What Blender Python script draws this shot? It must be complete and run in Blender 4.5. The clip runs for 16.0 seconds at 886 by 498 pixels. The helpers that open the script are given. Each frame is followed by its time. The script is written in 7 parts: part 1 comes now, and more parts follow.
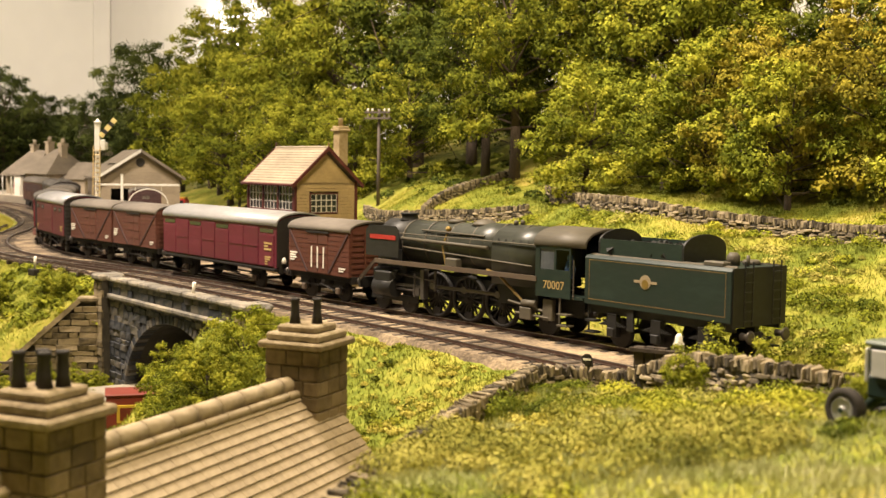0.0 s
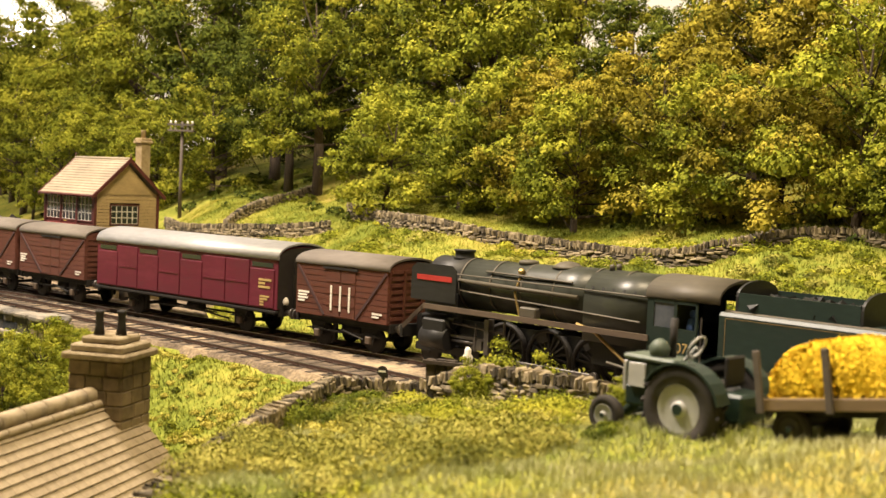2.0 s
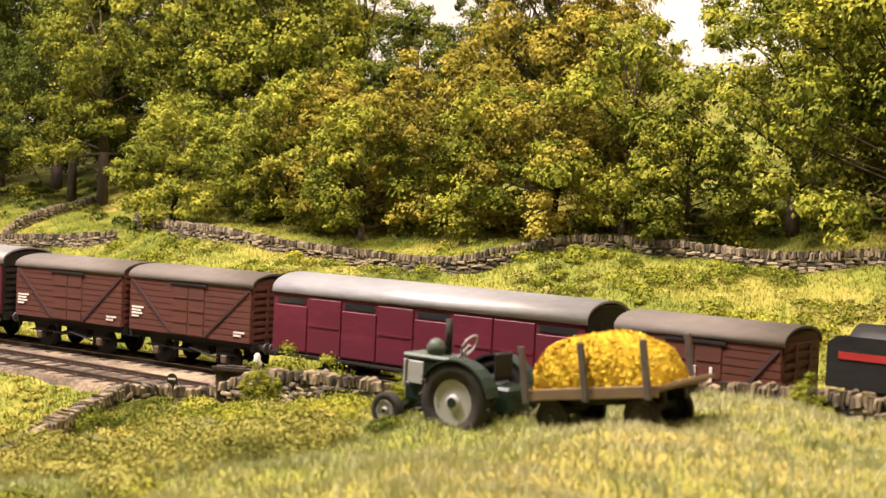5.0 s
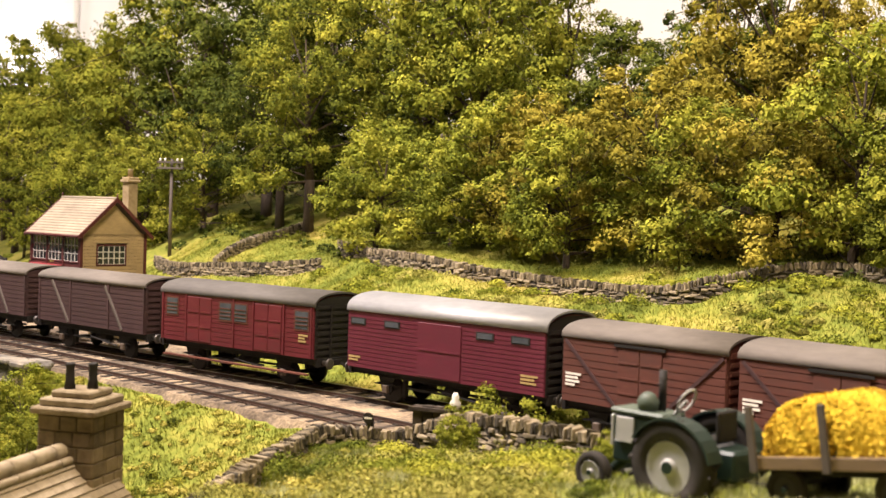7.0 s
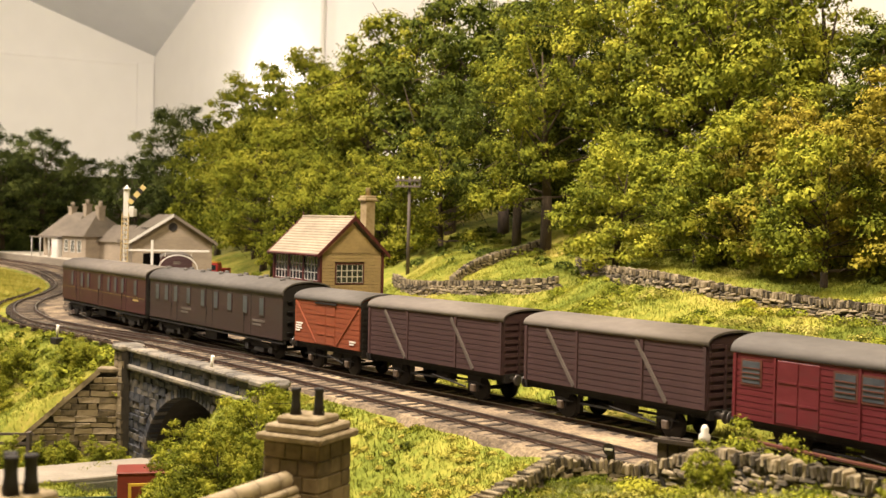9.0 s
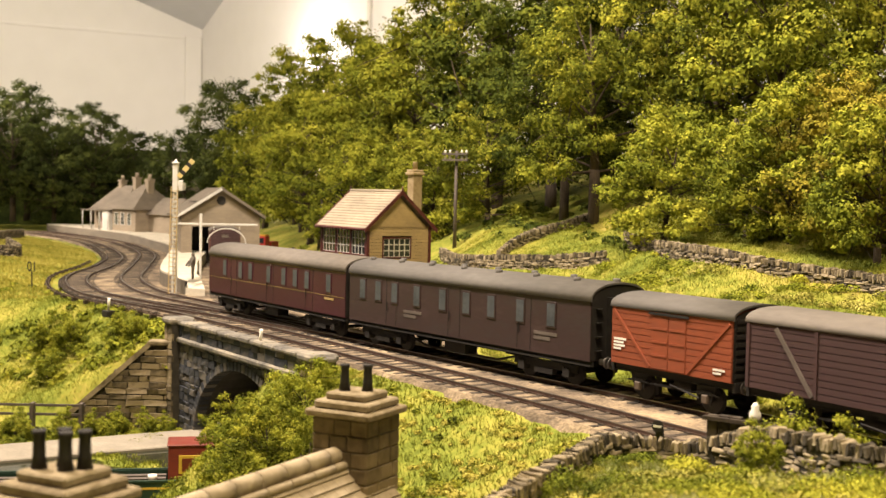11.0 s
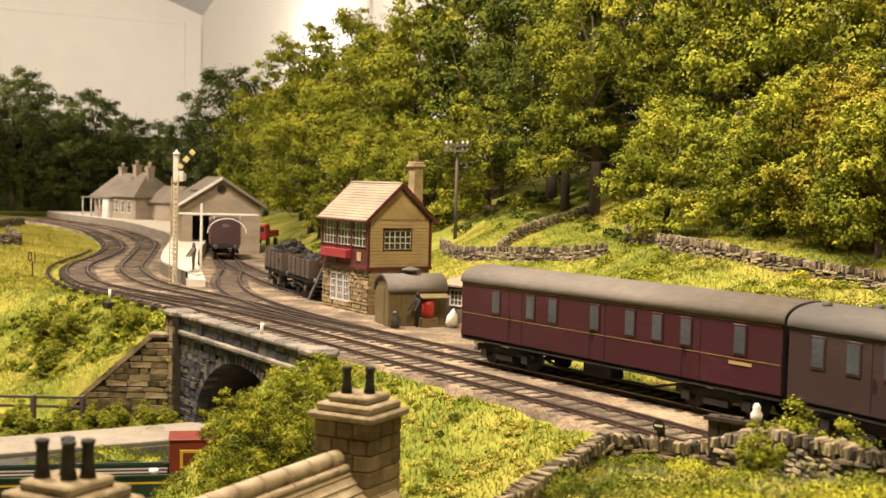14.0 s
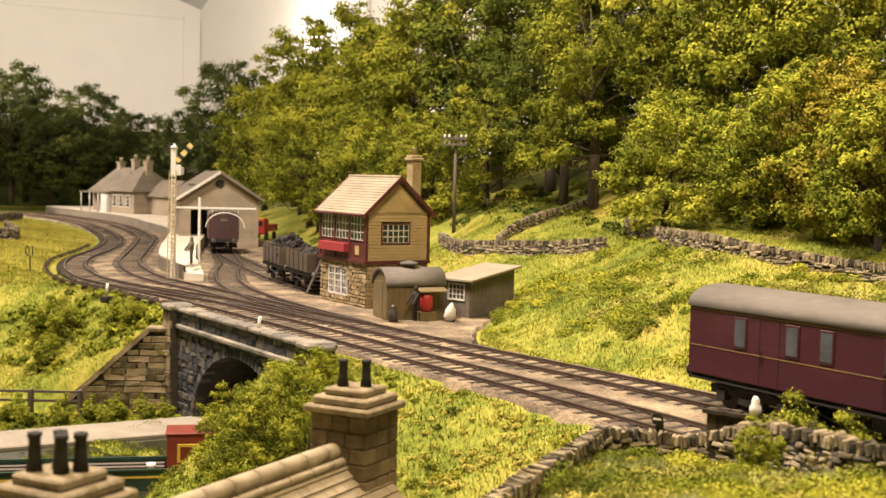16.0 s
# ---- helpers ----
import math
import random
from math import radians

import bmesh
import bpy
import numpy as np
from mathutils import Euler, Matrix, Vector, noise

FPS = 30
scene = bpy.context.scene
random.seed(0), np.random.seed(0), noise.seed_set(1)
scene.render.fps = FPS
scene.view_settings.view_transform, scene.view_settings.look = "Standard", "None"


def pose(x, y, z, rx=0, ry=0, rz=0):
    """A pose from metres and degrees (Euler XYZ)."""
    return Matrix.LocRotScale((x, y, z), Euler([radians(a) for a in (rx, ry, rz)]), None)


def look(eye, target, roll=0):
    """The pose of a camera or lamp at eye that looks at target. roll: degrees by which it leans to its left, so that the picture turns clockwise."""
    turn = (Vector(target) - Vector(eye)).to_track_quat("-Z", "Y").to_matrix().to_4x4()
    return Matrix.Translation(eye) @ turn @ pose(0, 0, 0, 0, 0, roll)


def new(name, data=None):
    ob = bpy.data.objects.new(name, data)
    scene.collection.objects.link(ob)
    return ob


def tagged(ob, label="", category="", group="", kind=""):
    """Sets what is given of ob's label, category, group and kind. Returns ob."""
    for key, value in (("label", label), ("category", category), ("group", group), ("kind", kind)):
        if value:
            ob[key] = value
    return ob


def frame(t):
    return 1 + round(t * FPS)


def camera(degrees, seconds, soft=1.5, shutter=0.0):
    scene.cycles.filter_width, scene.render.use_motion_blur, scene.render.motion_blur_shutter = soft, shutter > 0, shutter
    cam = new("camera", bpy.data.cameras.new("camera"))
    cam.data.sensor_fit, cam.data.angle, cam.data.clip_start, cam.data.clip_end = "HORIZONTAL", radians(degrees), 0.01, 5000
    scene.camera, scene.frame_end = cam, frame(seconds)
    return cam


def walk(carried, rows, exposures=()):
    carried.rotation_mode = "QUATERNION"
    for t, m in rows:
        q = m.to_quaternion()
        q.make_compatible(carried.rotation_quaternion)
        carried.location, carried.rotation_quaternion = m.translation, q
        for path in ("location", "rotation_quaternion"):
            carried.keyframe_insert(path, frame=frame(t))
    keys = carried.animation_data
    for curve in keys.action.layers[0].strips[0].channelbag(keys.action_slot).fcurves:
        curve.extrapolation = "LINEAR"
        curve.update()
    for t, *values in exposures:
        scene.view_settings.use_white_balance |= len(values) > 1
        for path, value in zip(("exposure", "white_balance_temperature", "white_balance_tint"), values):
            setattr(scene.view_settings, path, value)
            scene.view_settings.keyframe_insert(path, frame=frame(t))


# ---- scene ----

# The layout is a 4 mm scale model: plans are in prototype metres, K turns them into real metres.
K = 1 / 76.2
cam = camera(40.7, 16.0)
# seconds, eye in prototype metres, yaw to the left from +y, pitch up, lean, in degrees
PATH = [
    (0, 7.73, -27.42, 6.23, 56.64, -4.10, 0.88),
    (0.5, 8.20, -27.70, 6.35, 54.64, -4.01, 1.30),
    (1, 8.53, -27.86, 6.35, 52.29, -3.74, 1.67),
    (1.5, 8.80, -28.06, 6.37, 49.73, -3.51, 2.26),
    (2, 9.13, -28.42, 6.44, 47.18, -3.15, 2.50),
    (2.5, 9.40, -28.61, 6.38, 44.19, -2.76, 2.56),
    (3, 9.76, -29.02, 6.37, 40.90, -2.57, 2.76),
    (3.5, 10.24, -29.61, 6.30, 36.70, -2.26, 2.83),
    (6, 9.89, -28.43, 6.54, 39.04, -2.12, 1.82),
    (6.5, 9.27, -27.67, 6.38, 43.00, -1.82, 1.72),
    (7, 8.69, -27.53, 6.76, 47.15, -1.68, 1.87),
    (7.5, 8.23, -27.26, 6.84, 50.49, -1.57, 1.75),
    (8, 7.73, -26.83, 6.87, 53.64, -1.38, 1.74),
    (8.5, 7.35, -26.46, 6.83, 56.38, -1.22, 1.54),
    (9, 7.02, -26.17, 6.74, 58.60, -1.18, 1.33),
    (9.5, 6.87, -26.08, 6.73, 59.91, -1.36, 1.14),
    (12, 6.93, -26.22, 6.95, 60.81, -2.92, 1.29),
    (12.5, 6.91, -26.21, 7.00, 60.77, -3.01, 1.31),
    (13, 6.85, -26.15, 7.02, 60.76, -3.08, 1.39),
    (13.5, 6.87, -26.21, 7.09, 60.75, -3.14, 1.42),
    (14, 6.83, -26.20, 7.19, 60.76, -3.23, 1.46),
    (14.5, 6.81, -26.15, 7.17, 60.77, -3.30, 1.41),
    (15, 6.80, -26.19, 7.16, 60.73, -3.36, 1.48),
    (15.5, 6.77, -26.16, 7.18, 60.72, -3.42, 1.43),
    (16, 6.71, -26.07, 7.13, 60.72, -3.49, 1.41),
]


def eye_pose(x, y, z, yaw, pitch, lean):
    a, b = radians(yaw), radians(pitch)
    ahead = Vector((-math.sin(a) * math.cos(b), math.cos(a) * math.cos(b), math.sin(b)))
    eye = Vector((x, y, z)) * K
    return look(eye, eye + ahead, lean)


walk(cam, [(t, eye_pose(*row)) for t, *row in PATH], [(0, -0.36, 6500, 14), (3.5, -0.33, 6150, 15), (6, -0.34, 5650, 29), (7, -0.34, 5800, 22), (8.5, -0.36, 6150, 16), (10, -0.38, 6300, 15), (16, -0.42, 6350, 17)])
cam.data.dof.use_dof = True
cam.data.dof.focus_distance = 0.62
cam.data.dof.aperture_fstop = 42.0

# ---- light ----
world = bpy.data.worlds.new("room_air")
scene.world = world
world.use_nodes = True
world.node_tree.nodes["Background"].inputs[0].default_value = (1.0, 0.88, 0.72, 1)
world.node_tree.nodes["Background"].inputs[1].default_value = 0.035


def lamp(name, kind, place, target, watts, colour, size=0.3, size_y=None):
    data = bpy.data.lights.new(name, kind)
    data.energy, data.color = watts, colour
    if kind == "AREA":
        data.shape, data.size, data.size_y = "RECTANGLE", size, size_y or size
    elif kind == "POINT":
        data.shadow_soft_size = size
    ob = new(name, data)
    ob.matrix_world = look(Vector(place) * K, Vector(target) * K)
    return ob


# Lamps are unseen: key placed from cast shadows, wall lamp from its bright patch.
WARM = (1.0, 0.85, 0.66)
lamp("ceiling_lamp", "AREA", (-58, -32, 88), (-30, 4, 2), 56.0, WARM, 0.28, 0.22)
# Warm, set for the golden trees and to lift the dark right side.
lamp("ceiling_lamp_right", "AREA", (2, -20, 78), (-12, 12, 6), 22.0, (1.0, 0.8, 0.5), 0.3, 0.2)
# Fill lamp added to brighten the far end; no source known there.
lamp("far_fill_lamp", "AREA", (-190, -60, 50), (-230, 30, 10), 50.0, WARM, 0.5, 0.4)
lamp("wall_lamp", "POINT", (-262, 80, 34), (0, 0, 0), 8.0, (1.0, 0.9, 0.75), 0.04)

# ---- materials ----
def material(name, rough=0.8, metal=0.0, spec=0.5):
    m = bpy.data.materials.new(name)
    m.use_nodes = True
    b = m.node_tree.nodes["Principled BSDF"]
    b.inputs["Roughness"].default_value = rough
    b.inputs["Metallic"].default_value = metal
    b.inputs["Specular IOR Level"].default_value = spec
    return m, m.node_tree.nodes, m.node_tree.links, b


def rgb(c):
    return (c[0], c[1], c[2], 1)


def mottled(name, colours, scale, rough=0.85, metal=0.0, bump=0.0, fine=6.0, random_amount=0.0, island=False, spec=0.4, stretch=None):
    """Paint, stone or earth: a ramp over two scales of noise, in prototype metres, with fine relief."""
    m, n, l, b = material(name, rough, metal, spec)
    tc = n.new("ShaderNodeTexCoord")
    mp = n.new("ShaderNodeMapping")
    mp.inputs["Scale"].default_value = tuple(v / K for v in (stretch or (1, 1, 1)))
    l.new(tc.outputs["Object"], mp.inputs["Vector"])
    big = n.new("ShaderNodeTexNoise")
    big.inputs["Scale"].default_value, big.inputs["Detail"].default_value = scale, 5
    l.new(mp.outputs[0], big.inputs["Vector"])
    small = n.new("ShaderNodeTexNoise")
    small.inputs["Scale"].default_value, small.inputs["Detail"].default_value = scale * fine, 3
    l.new(mp.outputs[0], small.inputs["Vector"])
    mix = n.new("ShaderNodeMath")
    mix.operation = "MULTIPLY_ADD"
    mix.inputs[1].default_value = 0.45
    l.new(small.outputs["Fac"], mix.inputs[0])
    half = n.new("ShaderNodeMath")
    half.operation = "MULTIPLY_ADD"
    half.inputs[1].default_value, half.inputs[2].default_value = 0.9, -0.17
    l.new(big.outputs["Fac"], half.inputs[0])
    l.new(half.outputs[0], mix.inputs[2])
    fac = mix.outputs[0]
    if random_amount:
        src = n.new("ShaderNodeNewGeometry").outputs["Random Per Island"] if island else n.new("ShaderNodeObjectInfo").outputs["Random"]
        add = n.new("ShaderNodeMath")
        add.operation = "MULTIPLY_ADD"
        add.inputs[1].default_value = random_amount
        l.new(src, add.inputs[0])
        sub = n.new("ShaderNodeMath")
        sub.operation = "SUBTRACT"
        sub.inputs[1].default_value = random_amount / 2
        l.new(fac, sub.inputs[0])
        l.new(sub.outputs[0], add.inputs[2])
        fac = add.outputs[0]
    ramp = n.new("ShaderNodeValToRGB")
    while len(ramp.color_ramp.elements) < len(colours):
        ramp.color_ramp.elements.new(0.5)
    for i, (e, c) in enumerate(zip(ramp.color_ramp.elements, colours)):
        e.position = 0.28 + 0.44 * i / max(len(colours) - 1, 1)
        e.color = rgb(c)
    l.new(fac, ramp.inputs[0])
    l.new(ramp.outputs[0], b.inputs["Base Color"])
    if bump:
        bp = n.new("ShaderNodeBump")
        bp.inputs["Strength"].default_value = bump
        bp.inputs["Distance"].default_value = 0.05 * K
        l.new(small.outputs["Fac"], bp.inputs["Height"])
        l.new(bp.outputs[0], b.inputs["Normal"])
    return m


def leafy(name, dark, mid, light, scale=0.35, vary=0.42):
    """Scatter foam foliage: every flake has its own tint, in drifts."""
    m = mottled(name, (dark, mid, light), scale, 0.9, bump=0.0, fine=5, random_amount=vary, island=True, spec=0.12)
    b = m.node_tree.nodes["Principled BSDF"]
    b.inputs["Subsurface Weight"].default_value = 0.0
    return m


M = {}
M["grass"] = mottled("static_grass", ((0.08, 0.1, 0.014), (0.17, 0.2, 0.03), (0.29, 0.28, 0.05), (0.38, 0.31, 0.08)), 0.22, 0.95, bump=1.0, fine=14, spec=0.1)
M["ballast"] = mottled("ballast", ((0.055, 0.045, 0.036), (0.17, 0.132, 0.095), (0.4, 0.31, 0.2)), 0.5, 0.95, bump=1.0, fine=18, spec=0.15)
M["sleeper"] = mottled("sleeper_wood", ((0.03, 0.023, 0.018), (0.075, 0.057, 0.042)), 1.2, 0.9, bump=0.4, random_amount=0.4)
M["rail"] = mottled("rail_rust", ((0.05, 0.03, 0.022), (0.1, 0.06, 0.045)), 1.5, 0.6, 0.3)
M["railtop"] = mottled("rail_steel", ((0.3, 0.27, 0.25), (0.45, 0.42, 0.4)), 1.5, 0.3, 0.9)
M["stone"] = mottled("dry_stone", ((0.05, 0.042, 0.03), (0.15, 0.122, 0.08), (0.31, 0.255, 0.165)), 1.0, 0.92, bump=0.7, fine=6, random_amount=0.6)
M["stone_i"] = mottled("dry_stone_bank", ((0.05, 0.042, 0.03), (0.15, 0.122, 0.08), (0.31, 0.255, 0.165)), 1.0, 0.92, bump=0.7, fine=6, random_amount=0.6, island=True)
M["bridge"] = mottled("bridge_stone", ((0.024, 0.028, 0.038), (0.062, 0.064, 0.072), (0.14, 0.125, 0.105)), 0.8, 0.9, bump=0.7, random_amount=0.5)
M["wing"] = mottled("wing_stone", ((0.07, 0.056, 0.036), (0.17, 0.135, 0.082), (0.3, 0.24, 0.15)), 0.8, 0.9, bump=0.7, random_amount=0.5)
M["mortar"] = mottled("mortar_shade", ((0.03, 0.027, 0.022), (0.06, 0.052, 0.042)), 1.5, 0.95)
M["cap"] = mottled("coping_stone", ((0.08, 0.075, 0.072), (0.18, 0.165, 0.14), (0.31, 0.27, 0.21)), 0.9, 0.9, bump=0.6)
M["tile"] = mottled("stone_slate", ((0.24, 0.19, 0.12), (0.34, 0.275, 0.18), (0.42, 0.35, 0.24)), 0.7, 0.9, bump=0.4, random_amount=0.12)
M["sand"] = mottled("sandstone", ((0.16, 0.12, 0.06), (0.27, 0.2, 0.105), (0.36, 0.28, 0.16)), 0.9, 0.9, bump=0.6, random_amount=0.35)
M["stack"] = mottled("dark_sandstone", ((0.09, 0.066, 0.035), (0.165, 0.122, 0.064), (0.24, 0.18, 0.1)), 0.9, 0.9, bump=0.6, random_amount=0.35)
M["stack_cap"] = mottled("weathered_cap_stone", ((0.11, 0.083, 0.047), (0.2, 0.155, 0.09), (0.29, 0.235, 0.15)), 1.3, 0.92, bump=0.7, random_amount=0.2)
M["bark"] = mottled("bark", ((0.03, 0.022, 0.014), (0.09, 0.065, 0.04)), 1.5, 0.95, bump=1.0, stretch=(2, 2, 0.5))
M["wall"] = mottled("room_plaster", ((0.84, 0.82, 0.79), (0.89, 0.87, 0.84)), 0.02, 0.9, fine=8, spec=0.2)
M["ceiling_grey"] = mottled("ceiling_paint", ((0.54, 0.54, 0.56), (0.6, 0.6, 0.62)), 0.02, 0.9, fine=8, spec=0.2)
M["hedge"] = leafy("far_foliage", (0.02, 0.03, 0.008), (0.055, 0.072, 0.018), (0.12, 0.14, 0.03), vary=0.25)
M["leaf_a"] = leafy("leaf_mid", (0.035, 0.048, 0.006), (0.17, 0.19, 0.015), (0.42, 0.4, 0.042), 0.3, 0.2)
M["leaf_b"] = leafy("leaf_bright", (0.05, 0.07, 0.007), (0.215, 0.24, 0.02), (0.45, 0.43, 0.045), 0.3, 0.2)
M["leaf_c"] = leafy("leaf_dark", (0.018, 0.029, 0.006), (0.075, 0.098, 0.012), (0.22, 0.24, 0.028), 0.3, 0.2)
M["leaf_d"] = leafy("leaf_autumn", (0.065, 0.062, 0.009), (0.26, 0.225, 0.022), (0.44, 0.36, 0.048), 0.3, 0.2)
M["scrub_olive"] = leafy("scrub_olive", (0.1, 0.11, 0.02), (0.3, 0.29, 0.055), (0.5, 0.45, 0.12), 0.5, 0.25)
M["tuft"] = leafy("grass_tuft", (0.1, 0.125, 0.016), (0.24, 0.26, 0.035), (0.4, 0.37, 0.07), 0.22, 0.25)
M["tuft_y"] = leafy("straw_tuft", (0.22, 0.22, 0.03), (0.38, 0.34, 0.06), (0.48, 0.42, 0.1), 0.2, 0.25)
M["field_tuft"] = leafy("field_tuft", (0.3, 0.33, 0.13), (0.42, 0.43, 0.21), (0.52, 0.5, 0.29), 0.3, 0.12)

# ---- building helpers ----
def part(name, bm, mat, parent=None, label=""):
    """Links a bmesh, drawn in prototype metres, as one mesh object."""
    me = bpy.data.meshes.new(name)
    bm.to_mesh(me)
    bm.free()
    return part_of(name, me, mat, parent, label)


def part_of(name, me, mat, parent=None, label=""):
    if not me.get("scaled"):
        me.transform(Matrix.Scale(K, 4))
        me["scaled"] = 1
        me.materials.append(M[mat] if isinstance(mat, str) else mat)
    ob = new(name, me)
    ob.parent = parent
    if label:
        tagged(ob, label)
    return ob


def thing(name, m, label, category, group="", kind=""):
    ob = new(name)
    ob.empty_display_size = 0.01
    ob.matrix_world = Matrix.Translation(m.translation * K) @ m.to_3x3().to_4x4()
    return tagged(ob, label, category, group, kind)


def at(x, y, z=0, rz=0, rx=0, ry=0):
    return pose(x, y, z, rx, ry, rz)


def box(bm, x0, y0, z0, x1, y1, z1, bevel=0.0, m=None):
    vs = [bm.verts.new(v) for v in ((x0, y0, z0), (x1, y0, z0), (x1, y1, z0), (x0, y1, z0), (x0, y0, z1), (x1, y0, z1), (x1, y1, z1), (x0, y1, z1))]
    fs = [bm.faces.new([vs[i] for i in f]) for f in ((0, 3, 2, 1), (4, 5, 6, 7), (0, 1, 5, 4), (1, 2, 6, 5), (2, 3, 7, 6), (3, 0, 4, 7))]
    if bevel:
        es = {e for f in fs for e in f.edges}
        r = bmesh.ops.bevel(bm, geom=list(es), offset=bevel, segments=1, affect="EDGES")
        vs = list({v for f in r["faces"] for v in f.verts} | {v for v in vs if v.is_valid})
    if m is not None:
        bmesh.ops.transform(bm, matrix=m, verts=[v for v in vs if v.is_valid])
    return bm


def boxes(*rows, bevel=0.0):
    bm = bmesh.new()
    for r in rows:
        box(bm, *r, bevel=bevel)
    return bm


def tube(bm, a, b, r0, r1=None, n=10, caps=True):
    """A round bar from a to b."""
    a, b = Vector(a), Vector(b)
    r1 = r0 if r1 is None else r1
    q = (b - a).to_track_quat("Z", "Y")
    rings = []
    for p, r in ((a, r0), (b, r1)):
        rings.append([bm.verts.new(p + q @ Vector((r * math.cos(t), r * math.sin(t), 0))) for t in (2 * math.pi * i / n for i in range(n))])
    for i in range(n):
        f = bm.faces.new((rings[0][i], rings[0][(i + 1) % n], rings[1][(i + 1) % n], rings[1][i]))
        f.smooth = n > 6
    if caps:
        bm.faces.new(rings[0][::-1])
        bm.faces.new(rings[1])
    return bm


def lathe(bm, profile, a=(0, 0, 0), axis=(0, 0, 1), n=16, smooth=True, ring=False):
    """Turns rows of (radius, height) about an axis through a; ring: an open hoop, closed on itself."""
    q = Vector(axis).to_track_quat("Z", "Y")
    rings = [[bm.verts.new(Vector(a) + q @ Vector((r * math.cos(t), r * math.sin(t), h))) for t in (2 * math.pi * i / n for i in range(n))] for r, h in profile]
    for p, s in zip(rings, rings[1:] + rings[:1] if ring else rings[1:]):
        for i in range(n):
            f = bm.faces.new((p[i], p[(i + 1) % n], s[(i + 1) % n], s[i]))
            f.smooth = smooth
    if not ring:
        bm.faces.new(rings[0][::-1])
        bm.faces.new(rings[-1])
    return bm


def extrude(bm, outline, axis, lo, hi, smooth=False):
    """A closed outline of (u, v), drawn out along x or y from lo to hi."""
    put = (lambda u, v, w: (w, u, v)) if axis == "x" else (lambda u, v, w: (u, w, v)) if axis == "y" else (lambda u, v, w: (u, v, w))
    a = [bm.verts.new(put(u, v, lo)) for u, v in outline]
    b = [bm.verts.new(put(u, v, hi)) for u, v in outline]
    for i in range(len(a)):
        j = (i + 1) % len(a)
        bm.faces.new((a[i], a[j], b[j], b[i])).smooth = smooth
    bm.faces.new(a[::-1])
    bm.faces.new(b)
    bmesh.ops.recalc_face_normals(bm, faces=bm.faces)
    return bm


def mesh_from(name, verts, faces):
    me = bpy.data.meshes.new(name)
    me.from_pydata([tuple(v) for v in verts], [], faces)
    return me


def flakes(name, centres, normals, sizes, rng):
    """Many small flakes of foliage as one mesh."""
    c, nrm = np.asarray(centres, float), np.asarray(normals, float)
    nrm /= np.linalg.norm(nrm, axis=1)[:, None] + 1e-9
    u = np.cross(nrm, rng.normal(size=nrm.shape))
    u /= np.linalg.norm(u, axis=1)[:, None] + 1e-9
    w = np.cross(nrm, u)
    s = np.asarray(sizes, float)[:, None]
    v = np.stack([c - u * s, c + u * s * 0.5 - w * s * 0.8 + nrm * s * 0.2, c + u * s * 0.6 + w * s * 0.7], 1).reshape(-1, 3)
    count = len(c)
    me = bpy.data.meshes.new(name)
    me.vertices.add(3 * count)
    me.vertices.foreach_set("co", v.ravel())
    me.loops.add(3 * count)
    me.loops.foreach_set("vertex_index", np.arange(3 * count, dtype=np.int32))
    me.polygons.add(count)
    me.polygons.foreach_set("loop_start", np.arange(0, 3 * count, 3, dtype=np.int32))
    me.update(calc_edges=True)
    return me


def blades(name, centres, width, height, rng):
    """Many thin upright blades of grass as one mesh."""
    c = np.asarray(centres, float)
    a = rng.uniform(0, 2 * math.pi, len(c))
    u = np.stack([np.cos(a), np.sin(a), 0 * a], 1) * (width * (0.6 + 0.8 * rng.random(len(c))))[:, None]
    tip = rng.normal(size=c.shape) * height * 0.4
    tip[:, 2] = height * (0.5 + rng.random(len(c)))
    v = np.stack([c - u, c + u, c + tip], 1).reshape(-1, 3)
    count = len(c)
    me = bpy.data.meshes.new(name)
    me.vertices.add(3 * count)
    me.vertices.foreach_set("co", v.ravel())
    me.loops.add(3 * count)
    me.loops.foreach_set("vertex_index", np.arange(3 * count, dtype=np.int32))
    me.polygons.add(count)
    me.polygons.foreach_set("loop_start", np.arange(0, 3 * count, 3, dtype=np.int32))
    me.update(calc_edges=True)
    return me


def spline(points, per=12):
    p = np.array(points, float)
    out = []
    for i in range(len(p) - 1):
        a, b, c, d = p[max(i - 1, 0)], p[i], p[i + 1], p[min(i + 2, len(p) - 1)]
        for k in range(per):
            t = k / per
            out.append(0.5 * (2 * b + (c - a) * t + (2 * a - 5 * b + 4 * c - d) * t * t + (3 * b - a - 3 * c + d) * t**3))
    return np.array(out + [p[-1]])


class Line:
    """A line on the plan, by its length."""

    def __init__(self, points, origin_x=None):
        self.c = spline(points)
        self.s = np.r_[0, np.cumsum(np.hypot(*np.diff(self.c[:, :2], axis=0).T))]
        if origin_x is not None:
            self.s = self.s - np.interp(origin_x, self.c[:, 0], self.s)

    def at(self, s):
        return np.array([np.interp(s, self.s, self.c[:, k]) for k in range(self.c.shape[1])])

    def turn(self, s, reach=0.6):
        d = self.at(s + reach) - self.at(s - reach)
        return math.degrees(math.atan2(d[1], d[0]))

    def y(self, x):
        return np.interp(x, self.c[:, 0], self.c[:, 1])

